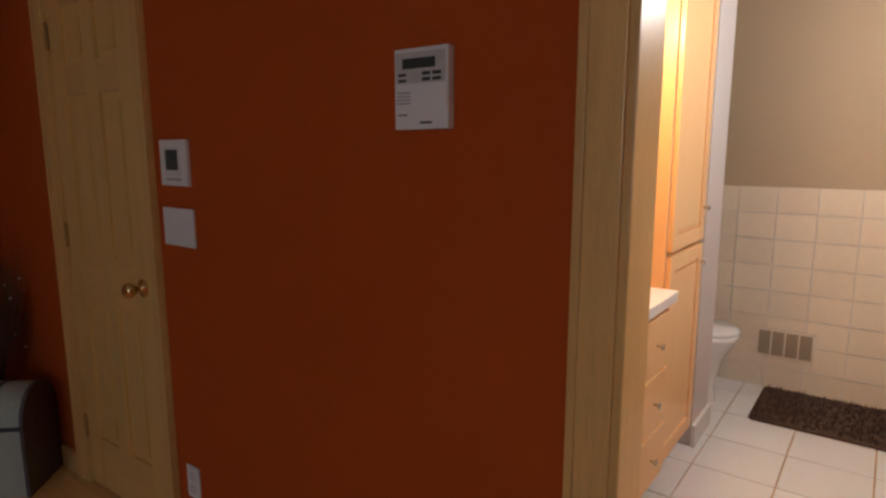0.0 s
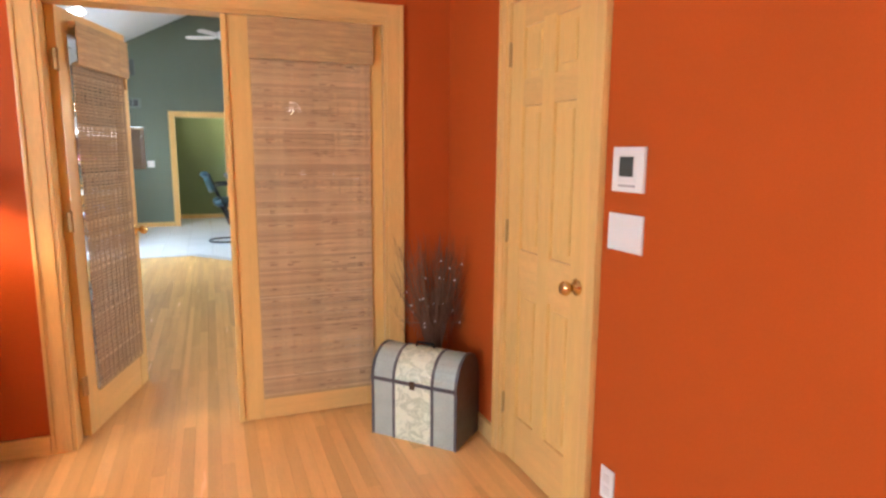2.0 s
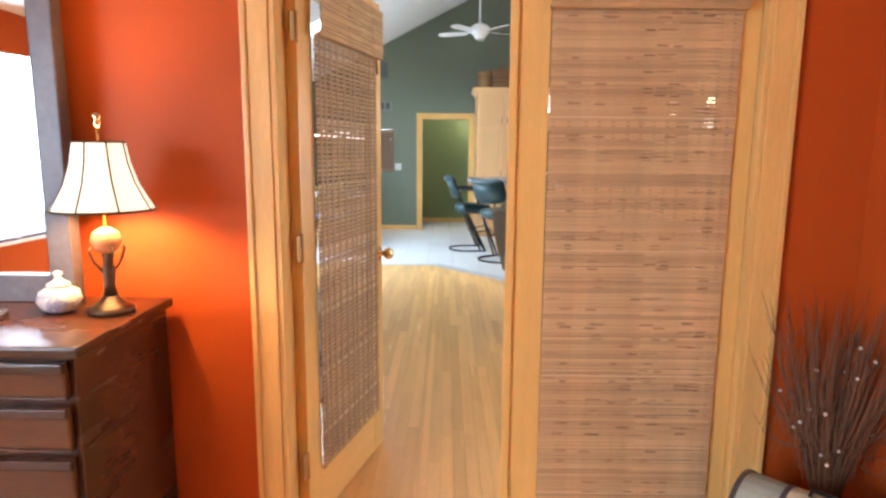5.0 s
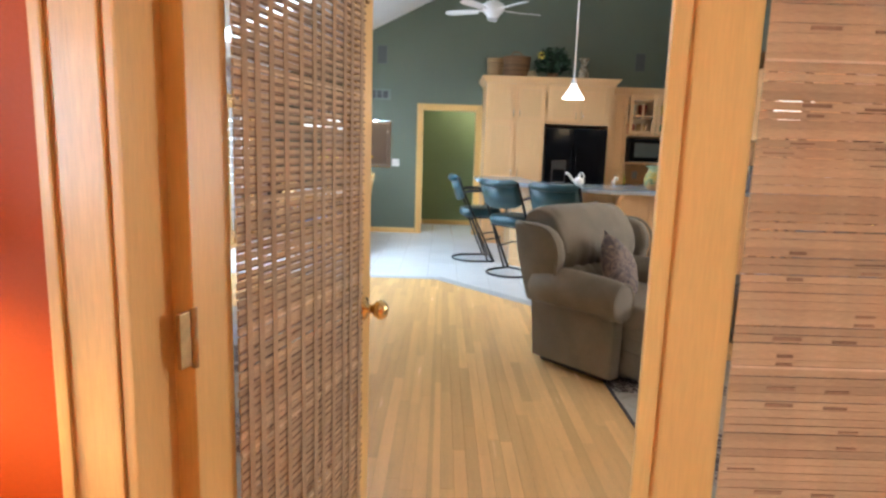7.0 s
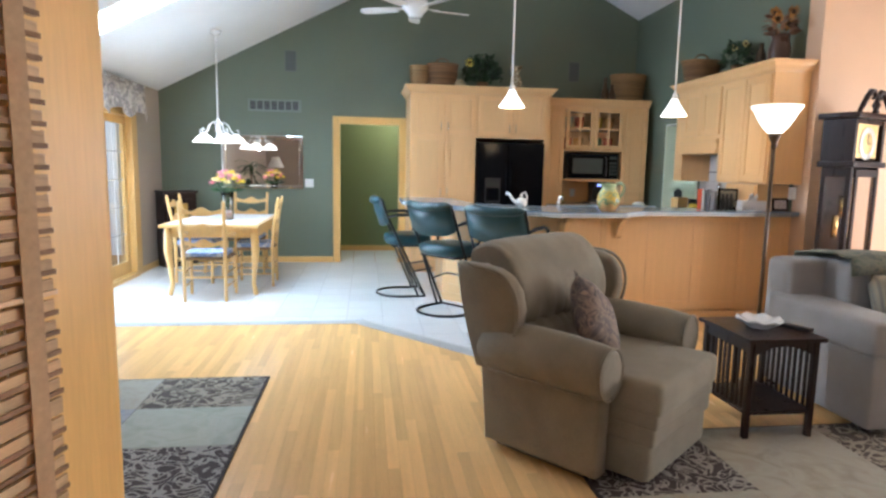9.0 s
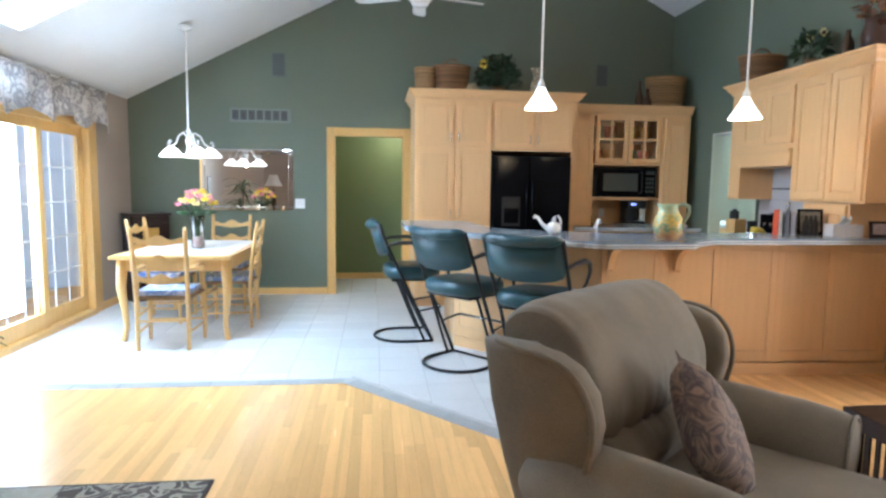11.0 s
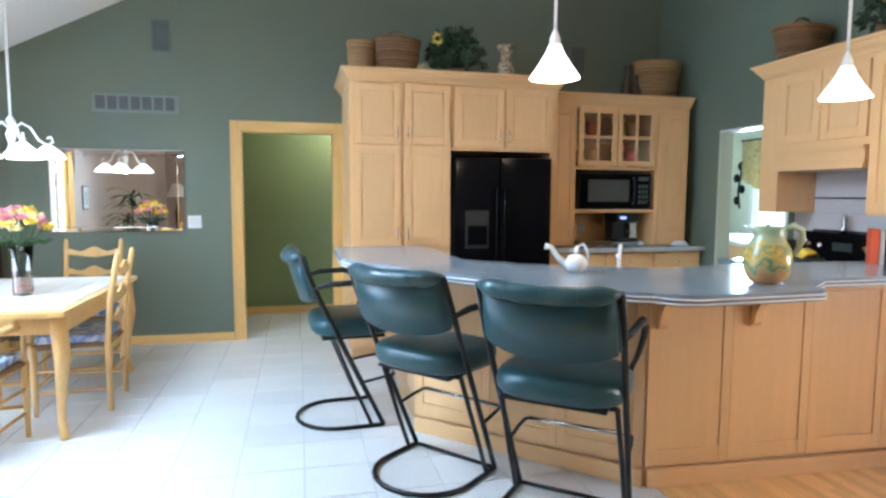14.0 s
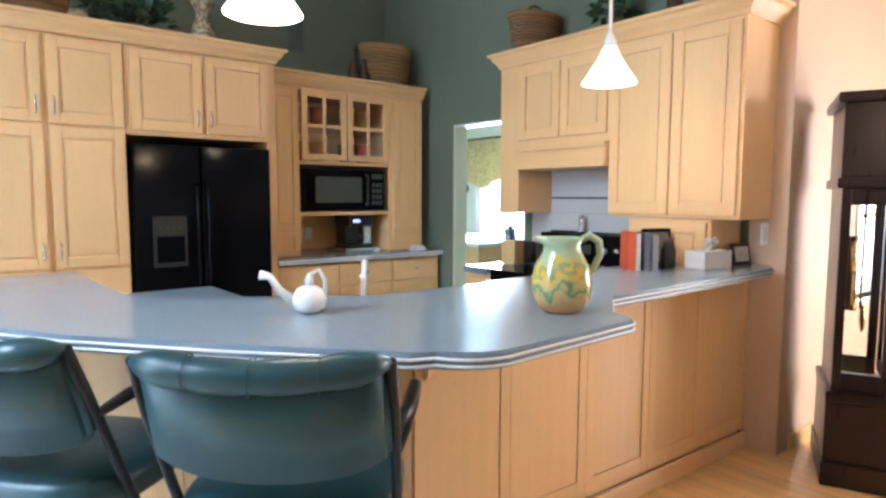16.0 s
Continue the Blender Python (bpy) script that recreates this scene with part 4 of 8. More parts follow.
for i in range(2):
    x0 = 2.315 + i * 0.41
    w, h, s = 0.40, 0.545, 0.05
    d = part("glass_door", boxes((x0, x0 + s, MF - 0.02, MF - 0.001, 1.70, 1.70 + h), (x0 + w - s, x0 + w, MF - 0.02, MF - 0.001, 1.70, 1.70 + h), (x0 + s, x0 + w - s, MF - 0.019, MF - 0.002, 1.70, 1.70 + s), (x0 + s, x0 + w - s, MF - 0.019, MF - 0.002, 1.70 + h - s, 1.70 + h), bevel=0.002), MAPLE, hutch, "glazed maple cabinet door")
    part("muntin", boxes((x0 + w / 2 - 0.012, x0 + w / 2 + 0.012, MF - 0.018, MF - 0.004, 1.75, 2.195)), MAPLE, d)
    part("muntin", boxes((x0 + s, x0 + w - s, MF - 0.0175, MF - 0.0045, 1.96, 1.984)), MAPLEX, d)
    for a in (0, 1):
        for b in (0, 1):
            p = part("pane", boxes((x0 + s + a * (w / 2 - s + 0.012), x0 + w / 2 - 0.012 + a * (w / 2 - s + 0.012), MF - 0.012, MF - 0.009, 1.75 + b * 0.234, 1.96 + b * 0.235)), FROST, d)
            p.visible_shadow = False

DISHC = [(0.55, 0.10, 0.05), (0.75, 0.50, 0.08), (0.62, 0.30, 0.08), (0.10, 0.25, 0.12), (0.55, 0.45, 0.30)]
DISHM = [material("glazed_dish_%s" % n, c, 0.2, bump=0.0) for n, c in zip(("red", "yellow", "orange", "green", "cream"), DISHC)]
for i, (x, z, k) in enumerate(((2.40, 1.697, 0), (2.56, 1.697, 2), (2.83, 1.697, 3), (3.0, 1.697, 0), (2.41, 1.982, 4), (2.57, 1.982, 0), (2.84, 1.982, 1), (3.0, 1.982, 2))):
    bowl = solid("dish", lathe([(0.03, 0), (0.05, 0.005), (0.065, 0.07), (0.07, 0.16), (0.064, 0.16), (0.055, 0.07), (0.001, 0.02)], 18, cap=False), DISHM[k], "glazed coloured dish on the glass cabinet shelf", "dish", kind="", smooth=True, at=pose(x, 11.66, z), group="dishes in the glass cabinet")

micro = thing("microwave_oven", "black microwave oven in the maple bay", "microwave")
part("body", boxes((2.36, 3.10, MF + 0.03, 11.95, 1.287, 1.64), bevel=0.006), BLACKP, micro)
md = part("door", boxes((2.362, 2.93, MF - 0.008, MF + 0.028, 1.293, 1.635), bevel=0.006), BLACKG, micro)
part("window", boxes((2.43, 2.86, MF - 0.012, MF - 0.009, 1.36, 1.57)), SCREEN, md)
part("handle", tube([(2.905, MF - 0.008, 1.34), (2.905, MF - 0.035, 1.36), (2.905, MF - 0.035, 1.57), (2.905, MF - 0.008, 1.59)], 0.008), BLACKP, md)
mc = part("control_panel", boxes((2.935, 3.098, MF - 0.006, MF + 0.028, 1.293, 1.635), bevel=0.004), BLACKG, micro)
part("display", boxes((2.96, 3.07, MF - 0.009, MF - 0.007, 1.56, 1.60)), SCREEN, mc)
for i in range(3):
    for j in range(4):
        part("button", boxes((2.962 + i * 0.038, 2.99 + i * 0.038, MF - 0.009, MF - 0.007, 1.34 + j * 0.05, 1.375 + j * 0.05)), SCREEN, mc)

# base run under the hutch
base = thing("base_cabinet", "light maple base cabinet under the hutch", "cabinet")
part("body", boxes((2.03, 3.58, 11.32, FAR - 0.02, 0.1, 0.885), bevel=0.002), MAPLE, base)
part("toe_kick", boxes((2.03, 3.58, 11.38, FAR - 0.03, 0, 0.1)), MAPLEX, base)
for i in range(3):
    drawer(base, pose(2.05 + i * 0.51, 11.299, 0.70), 0.49, 0.165)
    cab_door(base, pose(2.05 + i * 0.51, 11.299, 0.12), 0.49, 0.56, handle=1)
wt = thing("worktop", "slate laminate worktop with a pale striped edge", "worktop")
part("slab", boxes((2.025, 3.595, 11.27, FAR - 0.02, 0.887, 0.932), bevel=0.004), COUNTER, wt)
part("edge_band", boxes((2.025, 3.595, 11.262, 11.269, 0.895, 0.905)), ENAMEL, wt)
part("edge_band", boxes((2.025, 3.595, 11.262, 11.269, 0.914, 0.924)), ENAMEL, wt)

coffee = thing("coffee_maker", "black and chrome coffee maker on a rack", "coffee maker")
part("rack", boxes((2.74, 3.08, 11.52, 11.86, 0.933, 0.965), bevel=0.004), CHROME, coffee)
part("base", boxes((2.80, 3.04, 11.56, 11.82, 0.966, 0.99), bevel=0.006), BLACKP, coffee)
part("column", boxes((2.81, 2.95, 11.66, 11.82, 0.99, 1.20), bevel=0.01), BLACKP, coffee)
part("head", boxes((2.80, 3.04, 11.56, 11.82, 1.15, 1.245), bevel=0.012), BLACKP, coffee)
part("tank", boxes((2.955, 3.035, 11.58, 11.80, 0.99, 1.149), bevel=0.01), CHROME, coffee, "brushed metal tank")
part("display", boxes((2.84, 2.90, 11.555, 11.559, 1.19, 1.21)), glowing("blue_display", (0.25, 0.35, 1.0), 3.0), coffee)
outlet_b = solid("wall_outlet", boxes((2.60, 2.67, 12.008, 12.018, 1.02, 1.13), bevel=0.003), WHITEP, "white electrical outlet on the maple back panel", "outlet", kind="")
bottle = solid("vase", lathe([(0.025, 0), (0.035, 0.02), (0.04, 0.09), (0.018, 0.15), (0.014, 0.2), (0.02, 0.22)], 14), material("yellow_green_glaze", (0.35, 0.33, 0.05), 0.25), "slim yellow-green glazed vase on the worktop", "vase", kind="", smooth=True, at=pose(2.38, 11.75, 0.933))
butter = solid("butter_dish", lathe([(0.09, 0), (0.1, 0.012), (0.085, 0.02), (0.06, 0.045), (0.001, 0.05)], 18, m=Matrix.Diagonal((1, 0.6, 1, 1))), CERAMIC, "white covered dish on the worktop", "dish", kind="", smooth=True, at=pose(3.38, 11.36, 0.933))

# range wall
RX = 3.24
def turned(x, y, z):
    """Place for parts facing -x on the side wall: local x runs towards -y from far to near."""
    return pose(x, y, z, 0, 0, -90)


upper = thing("range_wall_cabinet", "light maple upper cabinets with a wooden range hood", "cabinet")
part("side_unit", boxes((RX, 3.59, 9.99, 10.17, 1.30, 2.31), bevel=0.002), MAPLE, upper)
part("hood_cabinet", boxes((RX, 3.59, 9.24, 9.988, 1.75, 2.31), bevel=0.002), MAPLE, upper)
part("side_unit", boxes((RX, 3.59, 8.446, 9.238, 1.30, 2.31), bevel=0.002), MAPLE, upper)
hood = part("range_hood", boxes((RX - 0.03, 3.58, 9.245, 9.985, 1.60, 1.748), bevel=0.006), MAPLEX, upper, "maple range hood with a moulded lip")
part("lip", boxes((RX - 0.045, RX - 0.031, 9.245, 9.985, 1.60, 1.635), bevel=0.004), MAPLEX, hood)
part("moulding", boxes((RX - 0.045, RX - 0.031, 9.245, 9.985, 1.72, 1.748), bevel=0.004), MAPLEX, hood)
for y, w, z, h in ((9.975, 0.355, 1.80, 0.48), (9.61, 0.355, 1.80, 0.48), (9.225, 0.385, 1.32, 0.97), (8.83, 0.365, 1.32, 0.97)):
    cab_door(upper, turned(RX - 0.021, y, z), w, h)
bm = bmesh.new()
prof = ((0.0, 0.0), (0.012, 0.0), (0.018, 0.02), (0.045, 0.05), (0.055, 0.075), (0.075, 0.085), (0.075, 0.10))
loops = [[bm.verts.new(p) for p in ((3.59, 8.446 - o, 2.31 + dz), (RX - o, 8.446 - o, 2.31 + dz), (RX - o, 10.17 + o, 2.31 + dz), (3.59, 10.17 + o, 2.31 + dz))] for o, dz in prof]
for l0, l1 in zip(loops, loops[1:]):
    for i in range(4):
        bm.faces.new((l0[i], l0[(i + 1) % 4], l1[(i + 1) % 4], l1[i]))
bm.faces.new(loops[-1])
part("crown_moulding", bm, MAPLEX, upper)
garage = thing("appliance_garage", "small light maple cabinet standing on the worktop", "cabinet")
part("body", boxes((RX + 0.02, 3.585, 8.60, 9.10, 0.935, 1.295), bevel=0.002), MAPLE, garage)
cab_door(garage, turned(RX - 0.001, 9.08, 0.95), 0.46, 0.33)

splash = solid("backsplash", boxes((3.585, 3.598, 9.11, 10.17, 0.935, 1.298), (3.585, 3.598, 9.245, 9.985, 1.30, 1.598)), material("pale_grey_backsplash", (0.60, 0.57, 0.56), 0.35, vary=0.06), "pale grey tile backsplash behind the range", "backsplash")
for z in (1.16, 1.40):
    solid("trim_backsplash", boxes((3.58, 3.5845, 9.25, 9.98, z, z + 0.012)), BLACKP, "thin dark tile line of the backsplash", "trim")

stove = thing("kitchen_range", "black free-standing kitchen range with chrome knobs", "range")
part("body", boxes((2.98, 3.58, 9.24, 9.99, 0.02, 0.91), bevel=0.006), BLACKG, stove)
part("cooktop", boxes((2.96, 3.58, 9.235, 9.995, 0.911, 0.93), bevel=0.004), BLACKG, stove)
bg = part("backguard", boxes((3.48, 3.578, 9.24, 9.99, 0.931, 1.16), bevel=0.012), BLACKG, stove)
for y in (9.33, 9.43, 9.8, 9.9):
    part("control_knob", lathe([(0.022, 0), (0.02, 0.02), (0.001, 0.022)], 16, m=pose(3.479, y, 1.06, 0, -90, 0)), CHROME, bg, smooth=True)
part("clock_display", boxes((3.474, 3.479, 9.54, 9.70, 1.03, 1.09)), SCREEN, bg)
od = part("oven_door", boxes((2.94, 2.979, 9.26, 9.97, 0.2, 0.82), bevel=0.006), BLACKG, stove)
part("handle", tube([(2.94, 9.32, 0.78), (2.90, 9.33, 0.78), (2.90, 9.9, 0.78), (2.94, 9.91, 0.78)], 0.011), BLACKP, od)
rangebase = thing("corner_base_cabinet", "light maple base cabinet beside the range", "cabinet")
part("body", boxes((2.98, 3.58, 9.998, 10.2, 0.1, 0.885), bevel=0.002), MAPLE, rangebase)
part("worktop", boxes((2.94, 3.59, 9.998, 10.22, 0.887, 0.932), bevel=0.004), COUNTER, rangebase, "slate laminate worktop end")
cab_door(rangebase, turned(2.959, 10.19, 0.12), 0.185, 0.74)
nb = thing("base_cabinet", "light maple base cabinet between range and bar", "cabinet")
part("body", boxes((2.98, 3.58, 8.70, 9.232, 0.1, 0.885), bevel=0.002), MAPLE, nb)
part("worktop", boxes((2.94, 3.59, 8.68, 9.232, 0.887, 0.932), bevel=0.004), COUNTER, nb)

knives = thing("knife_block", "wooden knife block with black-handled knives", "knife block", pose(3.30, 10.09, 0.933, 0, 0, -70))
part("block", prism([(-0.05, -0.09), (0.05, -0.09), (0.05, 0.08), (-0.05, 0.08)], 0, 0.17, bevel=0.006), PINE, knives)
for i in range(5):
    kx, ky = -0.03 + 0.03 * (i % 3), -0.05 + 0.06 * (i // 3)
    part("knife_handle", boxes((kx - 0.009, kx + 0.009, ky - 0.012, ky + 0.012, 0.171, 0.25 + 0.02 * (i % 2)), bevel=0.004), BLACKP, knives)
canister = solid("utensil_crock", lathe([(0.045, 0), (0.05, 0.01), (0.05, 0.15), (0.044, 0.15), (0.04, 0.02)], 16, cap=False), BLACKP, "black utensil crock beside the range", "crock", kind="", smooth=True, at=pose(3.46, 10.08, 0.933))
ladle = thing("pepper_mill", "pale metal pepper mill on the range back", "mill")
part("body", lathe([(0.022, 0), (0.024, 0.02), (0.016, 0.05), (0.022, 0.09), (0.02, 0.12), (0.001, 0.13)], 14), CHROME, ladle, smooth=True)
ladle.matrix_basis = pose(3.53, 9.66, 1.161)
solid("frying_pan", lathe([(0.1, 0), (0.13, 0.03), (0.14, 0.05), (0.13, 0.05), (0.12, 0.03), (0.001, 0.01)], 24, cap=False), BLACKM, "black pan on the cooktop", "pan", kind="", smooth=True, at=pose(3.2, 9.39, 0.931))

# ---- breakfast bar ----
bar = thing("breakfast_bar", "light maple panelled breakfast bar", "bar")
SQ = math.sqrt(0.5)
outline = [(0.42, 10.36), (0.42, 9.60), (1.36, 8.66), (3.595, 8.56), (3.595, 8.68), (1.42, 8.78), (0.54, 9.66), (0.54, 10.36)]
part("core", prism(outline, 0.09, 1.005), MAPLE, bar)
part("plinth", prism([(0.425, 10.355), (0.425, 9.603), (1.362, 8.666), (3.59, 8.566), (3.59, 8.64), (1.40, 8.75), (0.5, 9.64), (0.5, 10.355)], 0.0, 0.09), MAPLEX, bar)


def bar_face(ax, ay, bx, by, count, z0=0.10, z1=0.995):
    length = math.hypot(bx - ax, by - ay)
    rz = math.degrees(math.atan2(by - ay, bx - ax))
    w = length / count
    for i in range(count):
        m = pose(ax + (bx - ax) * i / count, ay + (by - ay) * i / count, 0, 0, 0, rz)
        s = 0.05
        bm = bmesh.new()
        for r in ((0.0008, s, -0.016, -0.001, z0, z1), (w - s, w - 0.0008, -0.016, -0.001, z0, z1), (s, w - s, -0.0155, -0.002, z0, z0 + 0.08), (s, w - s, -0.0155, -0.002, z1 - 0.06, z1)):
            box(bm, *r, bevel=0.002)
        f = part("panel_frame", bm, MAPLE, bar, at=m)
        part("panel", boxes((s + 0.002, w - s - 0.002, -0.012, -0.003, z0 + 0.082, z1 - 0.062), bevel=0.003), MAPLE, f)


bar_face(0.42, 10.36, 0.42, 9.60, 2)
bar_face(0.42, 9.60, 1.36, 8.66, 3)
bar_face(1.36, 8.66, 3.595, 8.56, 5)
part("skirting", boxes((0, 2.235, -0.034, -0.0215, 0, 0.09), bevel=0.004), MAPLEX, bar, at=pose(1.365, 8.66, 0, 0, 0, math.degrees(math.atan2(-0.10, 2.235))))
part("skirting", boxes((0, 1.33, -0.034, -0.0215, 0, 0.09), bevel=0.004), MAPLEX, bar, at=pose(0.42, 9.60, 0, 0, 0, -45))
for x, y, rz in ((1.42, 8.655, -2.5), (1.92, 8.63, -2.5), (0.95, 9.07, -45)):
    bm = bmesh.new()
    prof = [(0, 1.004), (-0.22, 1.004), (-0.22, 0.97)] + [(-0.22 + 0.20 * math.sin(radians(a)), 0.80 + 0.165 * math.cos(radians(a))) for a in range(10, 91, 10)] + [(0, 0.78)]
    for s in (-0.022, 0.022):
        bm.faces.new([bm.verts.new((s, p - 0.02, z)) for p, z in prof])
    bm.verts.ensure_lookup_table()
    n = len(prof)
    for i in range(n):
        bm.faces.new([bm.verts[i], bm.verts[(i + 1) % n], bm.verts[n + (i + 1) % n], bm.verts[n + i]])
    part("corbel", bm, MAPLE, bar, at=pose(x, y, 0, 0, 0, rz))

top = thing("bar_counter", "slate blue laminate counter with pale striped edge", "counter")
edge = [(-0.02, 10.38), (-0.03, 9.56), (0.02, 9.42), (0.37, 8.86), (0.66, 8.50), (0.98, 8.14)] + arc(1.19, 8.19, 0.17, 205, 268, 5) + [(1.70, 8.045)] + arc(1.72, 8.105, 0.06, -80, 0, 4) + [(1.79, 8.16), (2.04, 8.34), (3.45, 8.36), (3.597, 8.44)]
inner = [(3.597, 8.92), (1.95, 8.92), (1.55, 8.80), (1.10, 9.02), (0.78, 9.20), (0.64, 9.44), (0.60, 10.38)]
part("slab", prism(edge + inner, 1.007, 1.05, bevel=0.004), COUNTER, top)
for z in (1.016, 1.033):
    part("edge_band", tube([(x, y, z) for x, y in [(-0.024, 10.38), (-0.034, 9.56), (0.016, 9.418), (0.366, 8.857), (0.656, 8.497), (0.976, 8.136)] + arc(1.19, 8.19, 0.174, 205, 268, 5) + [(1.70, 8.041)] + arc(1.72, 8.105, 0.064, -80, 0, 4) + [(1.794, 8.157), (2.04, 8.335), (3.45, 8.355)]], 0.0045, 6), ENAMEL, top, "pale laminate edge stripe")
solid("sink_counter", prism([(0.62, 10.3), (0.66, 9.46), (0.80, 9.24), (1.5, 8.9), (2.93, 8.93), (2.93, 9.5), (1.75, 9.5), (1.22, 9.85), (1.22, 10.3)], 0.887, 0.932, bevel=0.004), COUNTER, "lower slate laminate worktop behind the bar", "worktop", kind="")
solid("sink_cabinet", prism([(0.66, 10.28), (0.70, 9.5), (0.84, 9.3), (1.5, 8.96), (2.9, 8.96), (2.9, 9.46), (1.74, 9.46), (1.18, 9.82), (1.18, 10.28)], 0.0, 0.885), MAPLE, "light maple sink cabinet behind the bar", "cabinet", kind="")

# ---- hanging lamps over the bar ----
def pendant(x, y, z):
    ob = thing("pendant_lamp", "white cone glass pendant lamp on a long stem", "pendant lamp", pose(x, y, z) @ Matrix.Scale(1.02, 4), group="pendants over the bar")
    part("shade", lathe([(0.114, 0.0), (0.108, 0.012), (0.072, 0.066), (0.042, 0.114), (0.028, 0.148), (0.022, 0.148), (0.037, 0.110), (0.066, 0.062), (0.102, 0.010)], 32, cap=False), SHADE_W, ob, "frosted white lit glass cone", smooth=True)
    part("socket", lathe([(0.027, 0.149), (0.025, 0.18), (0.012, 0.205), (0.007, 0.225)], 16), ENAMEL, ob, smooth=True)
    top_z = (TOP - abs(x - RIDGE) * SLOPE - z) / 1.02
    part("stem", tube([(0, 0, 0.22), (0, 0, top_z)], 0.008, 8), ENAMEL, ob)
    part("canopy", lathe([(0.06, top_z - 0.03), (0.05, top_z - 0.045), (0.012, top_z - 0.06)], 18), ENAMEL, ob, smooth=True)
    return ob


pendant(0.91, 8.79, 1.955)
pendant(2.40, 8.64, 1.905)

# ---- bar stools ----
def round_pad(hx, hy, cy, z0, h, n=36):
    """A thick upholstered seat with a rounded square outline and a softly domed top."""
    bm = bmesh.new()
    rings = []
    for k, z in ((0.80, 0.0), (0.93, 0.08), (0.985, 0.25), (1.0, 0.5), (0.985, 0.72), (0.93, 0.88), (0.80, 0.965), (0.45, 1.0), (0.12, 1.01)):
        ring = []
        for i in range(n):
            a = 2 * math.pi * i / n
            c, q = math.cos(a), math.sin(a)
            x, y = math.copysign(abs(c) ** 0.62, c), math.copysign(abs(q) ** 0.62, q)
            ring.append(bm.verts.new((hx * k * x, cy + hy * k * y, z0 + h * z)))
        rings.append(ring)
    for a, b in zip(rings, rings[1:]):
        for i in range(n):
            bm.faces.new((a[i], a[(i + 1) % n], b[(i + 1) % n], b[i])).smooth = True
    bm.faces.new(rings[0][::-1])
    bm.faces.new(rings[-1])
    return bm


def bar_stool(at):
    """Cantilever stool: local +y faces the bar, origin midway between the foot ends."""
    ob = thing("bar_stool", "dark teal vinyl bar stool on a black metal frame", "stool", at, group="stools at the bar")
    base = [(-0.26, 0.0, 0.013), (-0.265, -0.22, 0.013)] + [(0.265 * math.cos(radians(a)), -0.25 + 0.25 * math.sin(radians(a)), 0.013) for a in range(190, 351, 16)] + [(0.265, -0.22, 0.013), (0.26, 0.0, 0.013)]
    part("base_loop", tube(base, 0.0125, 10), BLACKM, ob)
    part("cross_bar", tube([(-0.26, 0.0, 0.013), (0.26, 0.0, 0.013)], 0.010, 8), BLACKM, ob)
    for s in (-1, 1):
        part("back_post", tube([(s * 0.26, 0.0, 0.013), (s * 0.268, -0.11, 0.24), (s * 0.282, -0.33, 0.70), (s * 0.288, -0.43, 0.92), (s * 0.285, -0.49, 1.06)], 0.0135, 10), BLACKM, ob)
        part("leg", tube([(s * 0.255, -0.075, 0.02), (s * 0.256, -0.17, 0.24), (s * 0.25, -0.30, 0.56)], 0.0115, 8), BLACKM, ob)
        part("rung_bracket", tube([(s * 0.264, -0.13, 0.285), (s * 0.262, -0.02, 0.305), (s * 0.255, 0.05, 0.315), (s * 0.24, 0.07, 0.315)], 0.009, 8), BLACKM, ob)
        arm = [(s * 0.288, -0.41, 0.87), (s * 0.31, -0.32, 0.895), (s * 0.315, -0.16, 0.90), (s * 0.313, -0.07, 0.875), (s * 0.305, -0.03, 0.81), (s * 0.285, -0.045, 0.73), (s * 0.25, -0.08, 0.64)]
        part("armrest", tube(arm, [0.012, 0.017, 0.019, 0.018, 0.015, 0.012, 0.011], 10), BLACKP, ob, "black moulded armrest")
    part("foot_rest", tube([(-0.24, 0.07, 0.315), (0.24, 0.07, 0.315)], 0.011, 10), CHROME, ob, "worn chrome foot rest")
    part("under_frame", boxes((-0.22, 0.22, -0.36, 0.02, 0.545, 0.562), bevel=0.004), BLACKM, ob)
    part("seat_brace", tube([(-0.25, -0.30, 0.555), (0.25, -0.30, 0.555)], 0.011, 8), BLACKM, ob)
    seat = part("seat", round_pad(0.285, 0.255, -0.165, 0.563, 0.118), TEAL, ob, smooth=True)
    for y in (-0.26, -0.10):
        part("seat_seam", tube([(-0.20, y, 0.676), (0.0, y, 0.6815), (0.20, y, 0.676)], 0.0018, 6), TEAL, seat)
    for x in (-0.12, 0.0, 0.12):
        part("seat_seam", tube([(x, -0.34, 0.674), (x, -0.16, 0.682), (x, 0.02, 0.674)], 0.0018, 6), TEAL, seat)
    bm = bmesh.new()
    nx = 12
    bend = lambda x: 0.75 * x * x - 0.045
    for i in range(nx):
        xa, xb = -0.28 + 0.56 * i / nx, -0.28 + 0.56 * (i + 1) / nx
        low = lambda x: 0.0 + 0.035 * (x / 0.28) ** 4
        vs = [bm.verts.new((x, bend(x) + d, z)) for d in (-0.022, 0.026) for x, z in ((xa, low(xa)), (xb, low(xb)), (xb, 0.30), (xa, 0.30))]
        for f in ((0, 1, 2, 3), (7, 6, 5, 4), (0, 4, 5, 1), (3, 2, 6, 7)) + (((0, 3, 7, 4),) if i == 0 else ()) + (((1, 5, 6, 2),) if i == nx - 1 else ()):
            bm.faces.new([vs[k] for k in f])
    bmesh.ops.remove_doubles(bm, verts=bm.verts, dist=0.0005)
    bmesh.ops.recalc_face_normals(bm, faces=bm.faces)
    bmesh.ops.bevel(bm, geom=[e for e in bm.edges if e.calc_face_angle(0) > 0.9], offset=0.014, segments=3, affect="EDGES")
